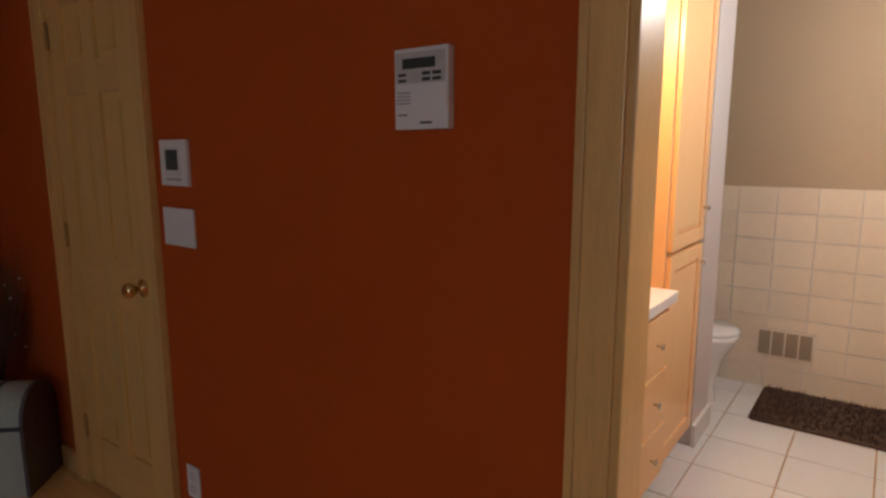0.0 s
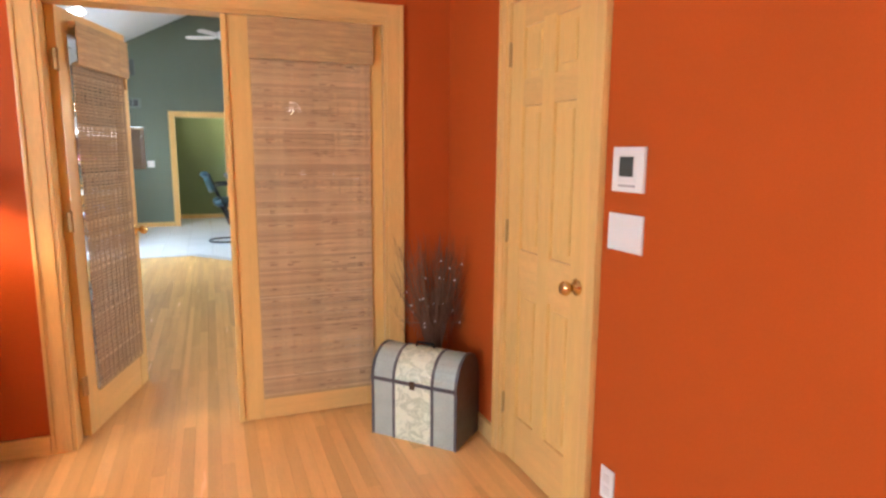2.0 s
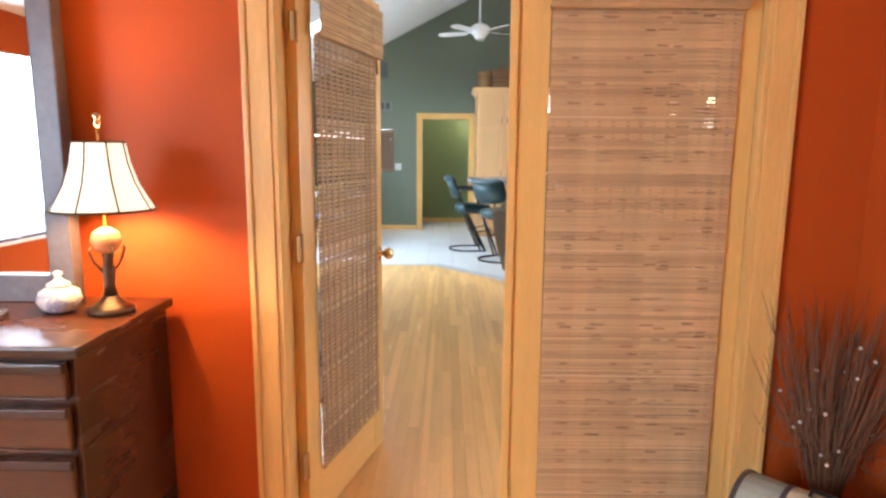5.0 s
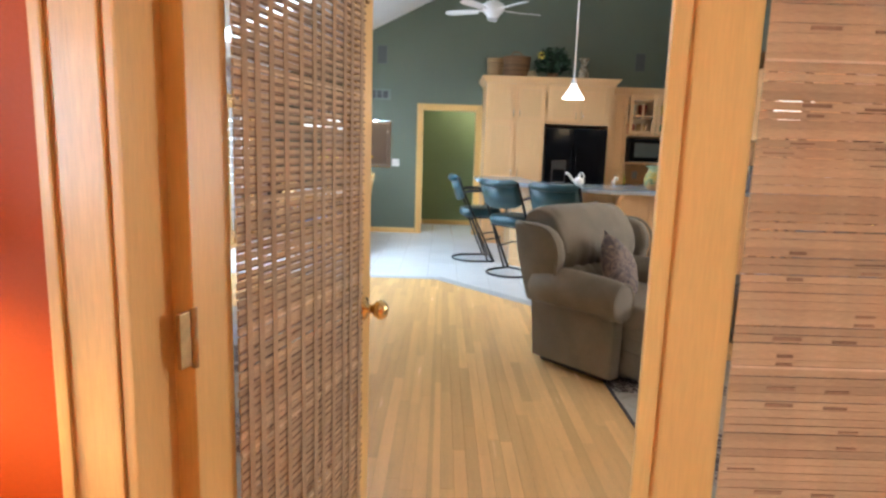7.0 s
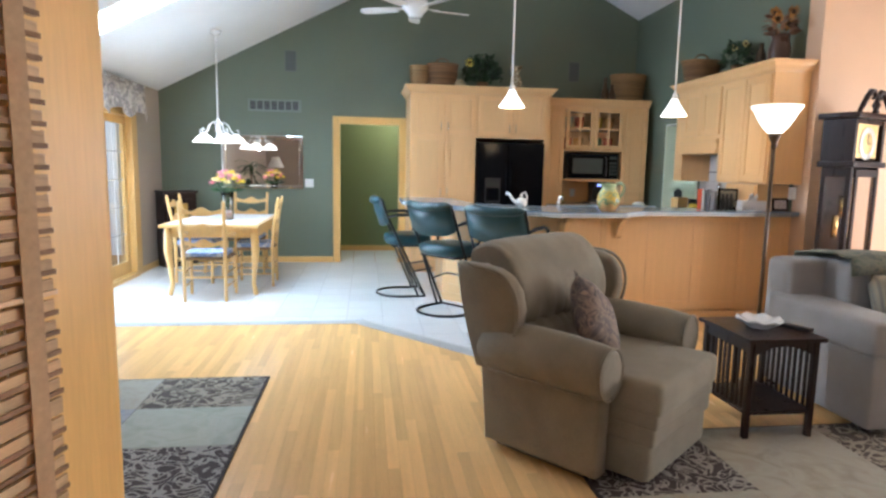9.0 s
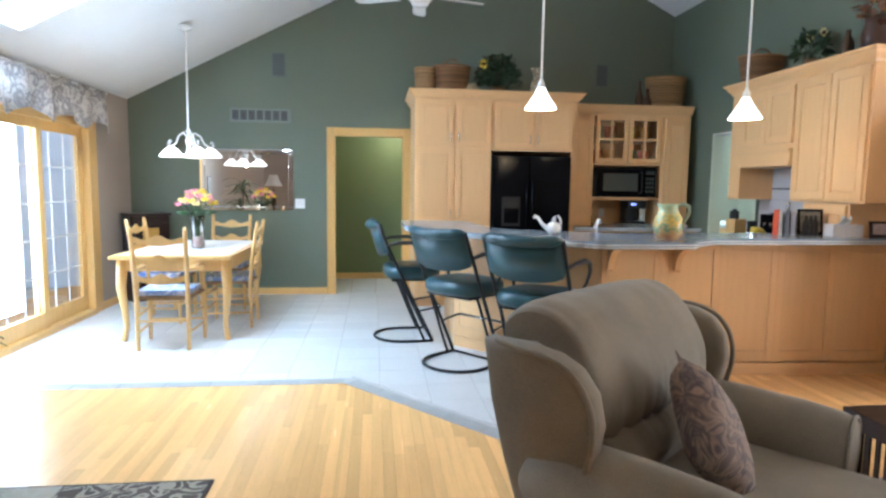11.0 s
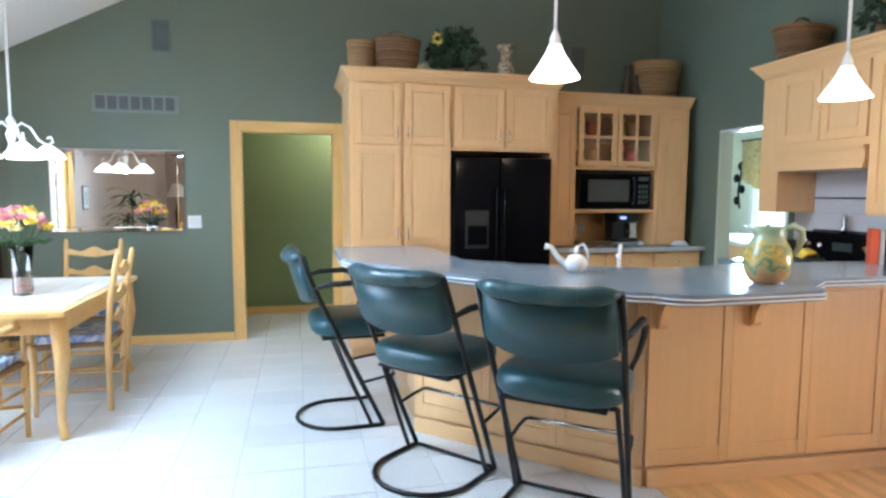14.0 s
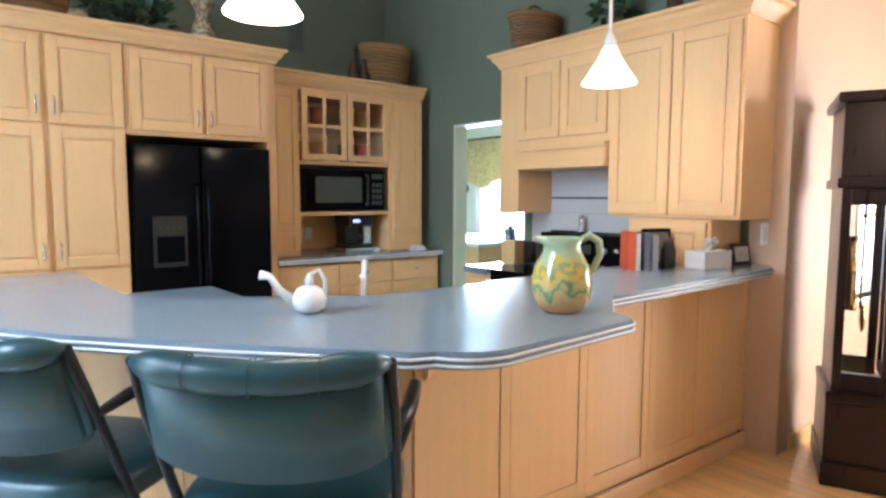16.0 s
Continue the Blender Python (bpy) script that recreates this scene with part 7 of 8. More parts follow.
# wall plates; local x runs towards the door frames, the face points into the bedroom
def on_red(y, z):
    return pose(0.999, y, z, 0, 0, -90)


kp = thing("alarm_keypad", "white wall alarm keypad with a dark display", "keypad", on_red(0.49, 1.515) @ Matrix.Scale(0.9, 4))
part("body", boxes((-0.078, 0.078, -0.026, 0, -0.092, 0.092), bevel=0.006), WHITEP, kp)
part("upper_face", boxes((-0.072, 0.072, -0.0285, -0.0262, 0.012, 0.082), bevel=0.002), material("pale_grey_plastic", (0.55, 0.53, 0.50), 0.4), kp)
part("display", boxes((-0.05, 0.045, -0.0305, -0.0287, 0.045, 0.068)), SCREEN, kp)
for i in range(2):
    for j in range(2):
        part("button", boxes((0.008 + i * 0.03, 0.031 + i * 0.03, -0.031, -0.0287, 0.016 + j * 0.013, 0.024 + j * 0.013)), SCREEN, kp)
        part("label_mark", boxes((-0.062 + i * 0.0, -0.04 + i * 0.0, -0.031 + i * 0.001, -0.0287, 0.016 + j * 0.013, 0.022 + j * 0.013)), SCREEN, kp)
part("door_flap", boxes((-0.02, 0.074, -0.029, -0.0262, -0.084, 0.004), bevel=0.002), WHITEP, kp)
part("speaker_slots", boxes(*[(-0.07, -0.03, -0.0275, -0.0262, -0.01 - i * 0.008, -0.006 - i * 0.008) for i in range(4)]), material("slot_grey", (0.4, 0.39, 0.38), 0.6), kp)
part("print_bar", boxes((0.0, 0.035, -0.0295, -0.0291, -0.079, -0.074)), SCREEN, kp)
part("print_bar", boxes((-0.066, -0.04, -0.0275, -0.0262, -0.06, -0.057)), SCREEN, kp)
th = thing("thermostat", "white square thermostat with a small dark screen", "thermostat", on_red(1.47, 1.35))
part("plate", boxes((-0.075, 0.075, -0.012, 0, -0.07, 0.07), bevel=0.003), WHITEP, th)
part("bezel", boxes((-0.042, 0.042, -0.016, -0.0122, -0.04, 0.048), bevel=0.002), ENAMEL, th)
part("screen", boxes((-0.033, 0.033, -0.018, -0.0162, -0.022, 0.04)), SCREEN, th)
part("button_bar", boxes((-0.04, 0.04, -0.0145, -0.0122, -0.054, -0.047)), material("slot_grey_bar", (0.4, 0.39, 0.38), 0.6), th)
sw = thing("blank_switch_plate", "white double-width wall plate below the thermostat", "wall plate", on_red(1.475, 1.15))
part("plate", boxes((-0.085, 0.085, -0.007, 0, -0.06, 0.06), bevel=0.003), WHITEP, sw)
part("insert", boxes((-0.06, 0.06, -0.0085, -0.0072, -0.034, 0.034), bevel=0.001), WHITEP, sw)
ot = thing("wall_outlet", "white electrical outlet low on the red wall", "outlet", on_red(1.50, 0.275))
part("plate", boxes((-0.036, 0.036, -0.006, 0, -0.058, 0.058), bevel=0.003), WHITEP, ot)
for z in (-0.022, 0.022):
    part("socket", boxes((-0.016, 0.016, -0.0085, -0.0062, z - 0.014, z + 0.014), bevel=0.003), ENAMEL, ot)

# ---- bathroom ----
van = thing("vanity_cabinet", "light maple vanity with drawers and looped pulls", "vanity", pose(0, 0.1, 0))
part("body", boxes((1.24, 2.30, 0.24, 0.77, 0.1, 0.82), bevel=0.003), MAPLE, van)
part("toe_kick", boxes((1.24, 2.30, 0.30, 0.77, 0, 0.1)), MAPLEX, van)
for i in range(2):
    x = 1.27 + i * 0.35
    cab_door(van, pose(x, 0.219, 0.13), 0.33, 0.44)
    part("ring_pull", tube([(x + 0.27 + 0.022 * math.cos(radians(a)), 0.205, 0.48 + 0.035 * math.sin(radians(a))) for a in range(0, 360, 30)], 0.005, 6, closed=True), CHROME, van)
    drawer(van, pose(x, 0.219, 0.60), 0.33, 0.19)
for k in range(3):
    drawer(van, pose(1.98, 0.219, 0.13 + k * 0.225), 0.30, 0.21)
vt = thing("bathroom_worktop", "white bathroom worktop with a square edge", "worktop", pose(0, 0.1, 0))
part("slab", boxes((1.22, 2.30, 0.20, 0.775, 0.822, 0.862), bevel=0.005), ENAMEL, vt)
tallc = thing("linen_cabinet", "tall light maple linen cabinet beside the vanity", "cabinet", pose(0, 0.1, 0))
part("body", boxes((2.302, 2.81, 0.26, 0.775, 0.08, 2.30), bevel=0.003), MAPLE, tallc)
part("toe_kick", boxes((2.31, 2.81, 0.30, 0.775, 0, 0.08)), MAPLEX, tallc)
cab_door(tallc, pose(2.32, 0.239, 0.12), 0.47, 0.86)
cab_door(tallc, pose(2.32, 0.239, 1.0), 0.47, 1.27)
for z in (0.90, 1.14):
    part("knob", lathe([(0.006, 0), (0.006, 0.012), (0.015, 0.02), (0.001, 0.028)], 12, m=pose(2.76, 0.239, z, 90, 0, 0)), CHROME, tallc, smooth=True)
toi = thing("toilet", "white ceramic toilet beyond the partition", "toilet", pose(3.44, 0.50, 0))
part("bowl", lathe([(0.11, 0), (0.10, 0.1), (0.13, 0.25), (0.185, 0.37), (0.19, 0.40), (0.16, 0.40), (0.13, 0.3), (0.05, 0.2)], 28, m=Matrix.Diagonal((0.95, 1.2, 1, 1)), cap=False), CERAMIC, toi, smooth=True)
part("lid", lathe([(0.001, 0.402), (0.19, 0.403), (0.195, 0.415), (0.18, 0.43), (0.001, 0.432)], 28, m=Matrix.Diagonal((0.95, 1.2, 1, 1))), CERAMIC, toi, smooth=True)
part("tank", boxes((-0.22, 0.22, 0.16, 0.34, 0.38, 0.74), bevel=0.02), CERAMIC, toi)
part("tank_lid", boxes((-0.23, 0.23, 0.15, 0.345, 0.741, 0.77), bevel=0.01), CERAMIC, toi)
brug = thing("bath_rug", "dark brown shaggy bath rug on white tiles", "rug", pose(0, 0, 0.002))
part("backing", prism([(3.30, -0.80), (3.30, 0.16), (3.32, 0.18), (3.80, 0.18), (3.82, 0.16), (3.82, -0.80)], 0, 0.012), material("brown_shag", (0.055, 0.028, 0.016), 0.95, vary=0.4, scale=25, fine=200, bump=0.8), brug)
pile = bmesh.new()
rr_ = random.Random(3)
for i in range(2600):
    x, y = rr_.uniform(3.31, 3.81), rr_.uniform(-0.79, 0.17)
    a = rr_.uniform(0, 6.28)
    d = 0.005
    v = [pile.verts.new(p) for p in ((x + d * math.cos(a), y + d * math.sin(a), 0.011), (x - d * math.cos(a), y - d * math.sin(a), 0.011), (x + rr_.uniform(-0.01, 0.01), y + rr_.uniform(-0.01, 0.01), 0.035))]
    pile.faces.new(v)
tagged(part("pile", pile, material("brown_pile", (0.06, 0.032, 0.018), 0.95, per_island=0.4), brug), kind="stuff")
bv = thing("floor_vent", "beige wall heating grille in the bathroom", "vent")
part("frame", boxes((3.838, 3.846, -0.05, 0.25, 0.19, 0.36), bevel=0.002), BATHT, bv)
for i in range(4):
    part("slats", boxes((3.834, 3.8375, -0.035 + i * 0.07, 0.025 + i * 0.07, 0.205, 0.345)), material("vent_brown", (0.22, 0.17, 0.11), 0.5), bv)

# ---- on top of the cabinets ----
def basket(name, at, r0, r1, h, mat, label, handle=True, sy=0.7, rows=12):
    ob = thing(name, label, "basket", at)
    n = 28
    for k in range(rows):
        z = h * k / rows
        r = r0 + (r1 - r0) * k / rows
        pts = [((r + 0.006 * (1 if (i + k) % 2 else -1)) * math.cos(2 * math.pi * i / n), sy * (r + 0.006 * (1 if (i + k) % 2 else -1)) * math.sin(2 * math.pi * i / n), z + h / rows / 2) for i in range(n)]
        part("weave", tube(pts, h / rows * 0.56, 6, closed=True), mat, ob)
    pts = [(r1 * 1.03 * math.cos(2 * math.pi * i / n), sy * r1 * 1.03 * math.sin(2 * math.pi * i / n), h) for i in range(n)]
    part("rim", tube(pts, 0.014, 8, closed=True), mat, ob)
    part("bottom", lathe([(0.001, 0.004), (r0, 0.004), (r0 * 1.02, 0.012)], n, m=Matrix.Diagonal((1, sy, 1, 1))), mat, ob)
    if handle:
        part("handle", tube([(0.09 * math.cos(radians(a)), 0, h + 0.085 * math.sin(radians(a))) for a in range(0, 181, 20)], 0.009, 8), mat, ob)
    return ob


basket("basket", pose(0.60, 11.55, 2.461), 0.17, 0.20, 0.30, WICKER, "brown wicker basket with handle on the pantry top")
basket("basket", pose(0.29, 11.55, 2.461), 0.10, 0.115, 0.27, WICKERL, "small tan wicker basket on the pantry top", handle=False)
basket("basket", pose(3.28, 11.72, 2.371), 0.20, 0.24, 0.37, WICKERL, "large tan wicker basket on the hutch top", handle=False)
basket("basket", pose(3.40, 10.0, 2.411), 0.17, 0.22, 0.24, WICKER, "low brown wicker basket with handle on the wall cabinet", sy=0.62)
solid("small_pot", lathe([(0.05, 0), (0.09, 0.03), (0.095, 0.07), (0.06, 0.1), (0.065, 0.115), (0.05, 0.115)], 20), patterned("tan_pot_glaze", [(0.30, 0.20, 0.10), (0.45, 0.36, 0.2), (0.20, 0.18, 0.1)], 20, 0.3), "small tan glazed pot on the pantry top", "pot", kind="", smooth=True, at=pose(0.83, 11.55, 2.461))
solid("vase", lathe([(0.055, 0), (0.07, 0.02), (0.085, 0.09), (0.06, 0.17), (0.04, 0.22), (0.07, 0.28), (0.085, 0.31), (0.07, 0.31), (0.035, 0.22)], 22, cap=False), patterned("mottled_brown_glaze", [(0.28, 0.19, 0.10), (0.50, 0.42, 0.28), (0.16, 0.11, 0.06), (0.40, 0.30, 0.16)], 18, 0.25), "mottled brown urn vase on the pantry top", "vase", kind="", smooth=True, at=pose(1.60, 11.5, 2.461))
for x, h in ((2.93, 1.0), (3.03, 0.72)):
    solid("bottle", lathe([(0.04, 0), (0.055, 0.02), (0.055, 0.12 * h), (0.03, 0.2 * h), (0.018, 0.26 * h), (0.024, 0.3 * h), (0.018, 0.33 * h)], 16), BRONZE, "dark slender bottle on the hutch top", "bottle", kind="", smooth=True, at=pose(x, 11.68, 2.371))


def leafy(name, at, label, height, spread, count, mat, seed, pot_r=0.08):
    ob = thing(name, label, "plant", at)
    part("pot", lathe([(pot_r * 0.8, 0), (pot_r, 0.02), (pot_r * 1.05, 0.10), (pot_r * 0.95, 0.10)], 18), WICKER, ob, smooth=True)
    r = random.Random(seed)
    vines, lv = bmesh.new(), bmesh.new()
    for i in range(count):
        a, e = r.uniform(0, 6.283), r.uniform(0.0, 1.25)
        d = Vector((math.cos(a) * math.cos(e), 0.7 * math.sin(a) * math.cos(e), math.sin(e)))
        p = Vector((0, 0, 0.12)) + Vector((d.x * spread, d.y * spread, d.z * height)) * r.uniform(0.55, 1.0)
        if i % 4 == 0:
            tube([(0, 0, 0.08), tuple(p * 0.5 + Vector((0, 0, 0.06))), tuple(p)], 0.0025, 4, vines)
        leaf_quad(lv, p, d + Vector((r.uniform(-0.6, 0.6), r.uniform(-0.6, 0.6), r.uniform(-0.7, 0.3))), r.uniform(0.05, 0.09), r.uniform(0.018, 0.03))
    part("vines", vines, mat, ob)
    tagged(part("leaves", lv, mat, ob), kind="stuff")
    return ob


def sunflower(parent, p, size, mat, n=16):
    bm = bmesh.new()
    for k in range(n):
        th = 2 * math.pi * k / n
        leaf_quad(bm, p, (math.cos(th), -0.35, math.sin(th)), size, size * 0.24)
    part("sunflower", bm, mat, parent, "golden silk sunflower")
    part("flower_centre", lathe([(0.001, 0.01), (size * 0.35, 0.004), (size * 0.38, 0)], 12, m=Matrix.Translation(Vector(p) + Vector((0, -0.012, 0))) @ pose(0, 0, 0, 90, 0, 0)), BRONZE, parent)


ivy = leafy("ivy_plant", pose(1.16, 11.62, 2.461), "bushy dark ivy with a golden sunflower in a basket", 0.34, 0.26, 420, LEAFD, 21)
sunflower(ivy, (-0.20, -0.10, 0.34), 0.07, FLOW[0])
arr = leafy("flower_arrangement", pose(3.42, 9.35, 2.411), "dark foliage with pale yellow flowers on the wall cabinet", 0.22, 0.15, 130, LEAFD, 5, 0.05)
for p in ((-0.05, -0.02, 0.27), (0.05, -0.05, 0.31), (0.0, 0.08, 0.30)):
    sunflower(arr, p, 0.045, material("pale_yellow_petal", (0.70, 0.58, 0.25), 0.7))
vs_ = thing("flower_jug", "dark brown jug of dried orange sunflowers", "vase", pose(3.42, 8.68, 2.411))
part("jug", lathe([(0.07, 0), (0.09, 0.03), (0.10, 0.13), (0.075, 0.22), (0.085, 0.27), (0.075, 0.27)], 20), material("dark_brown_glaze", (0.06, 0.03, 0.02), 0.3), vs_, smooth=True)
ds = bmesh.new()
rj = random.Random(9)
for i in range(60):
    a = rj.uniform(0, 6.28)
    leaf_quad(ds, (0.08 * math.cos(a), 0.08 * math.sin(a), rj.uniform(0.26, 0.42)), (math.cos(a), math.sin(a), rj.uniform(-0.2, 0.8)), 0.1, 0.022)
tagged(part("dried_leaves", ds, TWIG, vs_), kind="stuff")
for p in ((-0.08, -0.04, 0.40), (0.06, -0.06, 0.46), (-0.02, 0.09, 0.48), (0.1, 0.05, 0.38)):
    sunflower(vs_, p, 0.075, material("dried_orange_petal", (0.42, 0.20, 0.05), 0.8))
solid("bottle", lathe([(0.04, 0), (0.05, 0.03), (0.045, 0.14), (0.02, 0.2), (0.025, 0.24)], 16), BRONZE, "dark slender bottle on the wall cabinet", "bottle", kind="", smooth=True, at=pose(3.42, 8.95, 2.411))

# ---- on the bar ----
pit = thing("pitcher", "glazed green pitcher painted with sunflowers", "pitcher", pose(1.63, 8.30, 1.051))
GLAZE = bpy.data.materials.new("sunflower_glaze")
GLAZE.use_nodes = True
gn, gl = GLAZE.node_tree.nodes, GLAZE.node_tree.links
gco, gsep, gno = gn.new("ShaderNodeTexCoord"), gn.new("ShaderNodeSeparateXYZ"), gn.new("ShaderNodeTexNoise")
gno.inputs["Scale"].default_value, gno.inputs["Detail"].default_value = 22, 2
gma, gmr, gra = gn.new("ShaderNodeMath"), gn.new("ShaderNodeMapRange"), gn.new("ShaderNodeValToRGB")
gma.operation = "MULTIPLY_ADD"
gma.inputs[1].default_value = 0.16
gl.new(gco.outputs["Object"], gsep.inputs[0])
gl.new(gco.outputs["Object"], gno.inputs["Vector"])
gl.new(gno.outputs["Fac"], gma.inputs[0])
gl.new(gsep.outputs["Z"], gma.inputs[2])
gmr.inputs["From Min"].default_value, gmr.inputs["From Max"].default_value = 0.06, 0.35
gl.new(gma.outputs[0], gmr.inputs["Value"])
gl.new(gmr.outputs["Result"], gra.inputs["Fac"])
ge = gra.color_ramp.elements
ge[0].position, ge[0].color = 0.18, (0.52, 0.27, 0.11, 1)
ge[1].position, ge[1].color = 0.85, (0.36, 0.45, 0.27, 1)
for gp, gc in ((0.30, (0.50, 0.36, 0.14, 1)), (0.36, (0.10, 0.24, 0.12, 1)), (0.43, (0.46, 0.40, 0.16, 1)), (0.50, (0.66, 0.40, 0.05, 1)), (0.58, (0.22, 0.32, 0.16, 1)), (0.64, (0.62, 0.42, 0.08, 1)), (0.70, (0.42, 0.46, 0.25, 1))):
    ge.new(gp).color = gc
gl.new(gra.outputs["Color"], gn["Principled BSDF"].inputs["Base Color"])
gn["Principled BSDF"].inputs["Roughness"].default_value = 0.12
bm = lathe([(0.055, 0), (0.075, 0.01), (0.10, 0.05), (0.108, 0.10), (0.095, 0.155), (0.068, 0.20), (0.062, 0.225), (0.075, 0.25), (0.07, 0.25), (0.056, 0.225), (0.06, 0.2), (0.085, 0.15), (0.095, 0.1), (0.06, 0.02)], 32, cap=False)
for v in bm.verts:
    if v.co.z > 0.22 and v.co.x < -0.02:
        v.co.x -= 0.03 * (v.co.z - 0.22) / 0.03
part("body", bm, GLAZE, pit, smooth=True)
part("handle", tube([(0.062, 0.01, 0.235), (0.10, 0.01, 0.255), (0.135, 0.01, 0.235), (0.14, 0.01, 0.19), (0.115, 0.01, 0.14), (0.092, 0.01, 0.12)], [0.012, 0.014, 0.014, 0.013, 0.012, 0.011], 10), material("pale_green_glaze", (0.40, 0.46, 0.30), 0.15, bump=0.0), pit)
pit.matrix_basis = pose(1.66, 8.26, 1.051, 0, 0, -35) @ Matrix.Diagonal((0.9, 0.9, 0.95, 1))
tp = thing("ceramic_watering_can", "white ceramic bird-shaped watering can on the bar", "watering can", pose(1.02, 8.74, 1.051, 0, 0, -30))
part("body", lathe([(0.03, 0), (0.05, 0.015), (0.056, 0.045), (0.04, 0.075), (0.02, 0.085)], 22), CERAMIC, tp, smooth=True)
part("spout", tube([(-0.045, 0, 0.035), (-0.09, 0, 0.07), (-0.12, 0, 0.115), (-0.15, 0, 0.12)], [0.018, 0.013, 0.012, 0.016], 10), CERAMIC, tp)
part("handle", tube([(0.01, 0, 0.083), (0.005, 0, 0.12), (0.03, 0, 0.135), (0.05, 0, 0.1), (0.05, 0, 0.06)], 0.007, 8), CERAMIC, tp)
part("crest", lathe([(0.012, 0.084), (0.016, 0.1), (0.004, 0.125)], 12), CERAMIC, tp, smooth=True)
fa = thing("kitchen_faucet", "white high-arc kitchen faucet at the sink", "faucet", pose(1.55, 9.28, 0.933))
part("base", lathe([(0.03, 0), (0.03, 0.01), (0.02, 0.03)], 16), ENAMEL, fa, smooth=True)
part("spout", tube([(0, 0, 0.02), (0, 0, 0.15), (0.02, 0.03, 0.19), (0.05, 0.07, 0.19), (0.06, 0.085, 0.16)], 0.011, 10), ENAMEL, fa)
part("lever", tube([(0, 0, 0.1), (-0.03, -0.02, 0.14)], 0.007), ENAMEL, fa)
for i, (c, w, h) in enumerate((((0.62, 0.10, 0.04), 0.035, 0.19), ((0.55, 0.53, 0.50), 0.02, 0.18), ((0.12, 0.12, 0.14), 0.028, 0.185), ((0.25, 0.24, 0.26), 0.03, 0.175))):
    bk = thing("book", ("orange-red", "white", "black", "grey")[i] + " hardback cookbook standing on the bar", "book", pose(2.76 + i * 0.031, 8.76 - i * 0.025, 1.051, 0, 0, -39), group="cookbooks on the bar")
    part("cover", boxes((0, w, 0, 0.003, 0, h), (0, w, 0.14, 0.143, 0, h), (0, 0.003, 0.003, 0.14, 0, h), (w - 0.003, w, 0.003, 0.14, 0, h)), material("book_cover_%s" % ("orange", "white", "black", "grey")[i], c, 0.5), bk)
    part("pages", boxes((0.003, w - 0.003, 0.003, 0.14, 0.003, h - 0.004)), CERAMIC, bk)
ban = thing("bananas", "ripe yellow bananas in a dark bowl on the cooktop", "fruit", pose(3.25, 9.68, 0.931))
part("bowl", lathe([(0.06, 0), (0.07, 0.01), (0.11, 0.05), (0.105, 0.05), (0.06, 0.012)], 24, cap=False), BLACKP, ban, smooth=True)
YEL = material("banana_skin", (0.72, 0.52, 0.05), 0.5, vary=0.15)
for i in range(4):
    part("banana", tube([(-0.08 + 0.012 * i, -0.03 + i * 0.02, 0.055), (-0.03, -0.03 + i * 0.02, 0.085 + 0.006 * i), (0.03, -0.03 + i * 0.02, 0.085 + 0.006 * i), (0.075, -0.02 + i * 0.012, 0.06)], [0.007, 0.018, 0.018, 0.006], 8), YEL, ban)
cad = thing("photo_frame", "black framed photograph leaning on the bar", "photo frame", pose(3.10, 8.79, 1.051, -12, 0, -20))
part("frame", boxes((-0.09, 0.09, 0, 0.015, 0, 0.2), bevel=0.003), BLACKG, cad)
part("picture", boxes((-0.07, 0.07, -0.003, -0.0005, 0.02, 0.18)), patterned("dark_photo", [(0.05, 0.05, 0.05), (0.2, 0.17, 0.12), (0.08, 0.07, 0.06)], 14, 0.3), cad)
for i in range(3):
    solid("bottle", lathe([(0.02, 0), (0.024, 0.01), (0.024, 0.09), (0.012, 0.12), (0.012, 0.15)], 14), BLACKP, "small dark bottle on the bar", "bottle", kind="", smooth=True, at=pose(2.98 + i * 0.05, 8.69 + 0.015 * i, 1.051), group="bottles on the bar")
tis = thing("tissue_box", "white tissue box with a tissue pulled out", "tissue box", pose(3.20, 8.58, 1.051, 0, 0, -8))
part("box", boxes((-0.11, 0.11, -0.06, 0.06, 0, 0.09), bevel=0.003), material("pale_print_card", (0.66, 0.62, 0.60), 0.6), tis)
bm = bmesh.new()
for k in range(10):
    a0, a1 = k * 0.63, (k + 1) * 0.63
    bm.faces.new([bm.verts.new(p) for p in ((0.05 * math.cos(a0), 0.015 * math.sin(a0), 0.09), (0.05 * math.cos(a1), 0.015 * math.sin(a1), 0.09), (0.03 * math.cos(a1) + 0.02, 0.03 * math.sin(a1 * 2), 0.14 + 0.02 * math.cos(a1 * 3)), (0.03 * math.cos(a0) + 0.02, 0.03 * math.sin(a0 * 2), 0.14 + 0.02 * math.cos(a0 * 3)))])
bmesh.ops.solidify(bm, geom=bm.faces[:], thickness=0.001)
part("tissue", bm, CERAMIC, tis)
pf = thing("photo_frame", "small brown framed photograph at the bar end", "photo frame", pose(3.46, 8.52, 1.051, -10, 0, -10))
part("frame", boxes((-0.075, 0.075, 0, 0.014, 0, 0.12), bevel=0.003), MAHOG, pf)
part("picture", boxes((-0.055, 0.055, -0.003, -0.0005, 0.02, 0.10)), patterned("pale_photo", [(0.4, 0.3, 0.28), (0.55, 0.45, 0.42), (0.25, 0.2, 0.2)], 20, 0.3), pf)
switch_plate("wall_outlet", pose(3.50, 8.437, 1.22, 0, 0, 0), 0.075, 0.115, "white outlet on the cabinet end", 1)

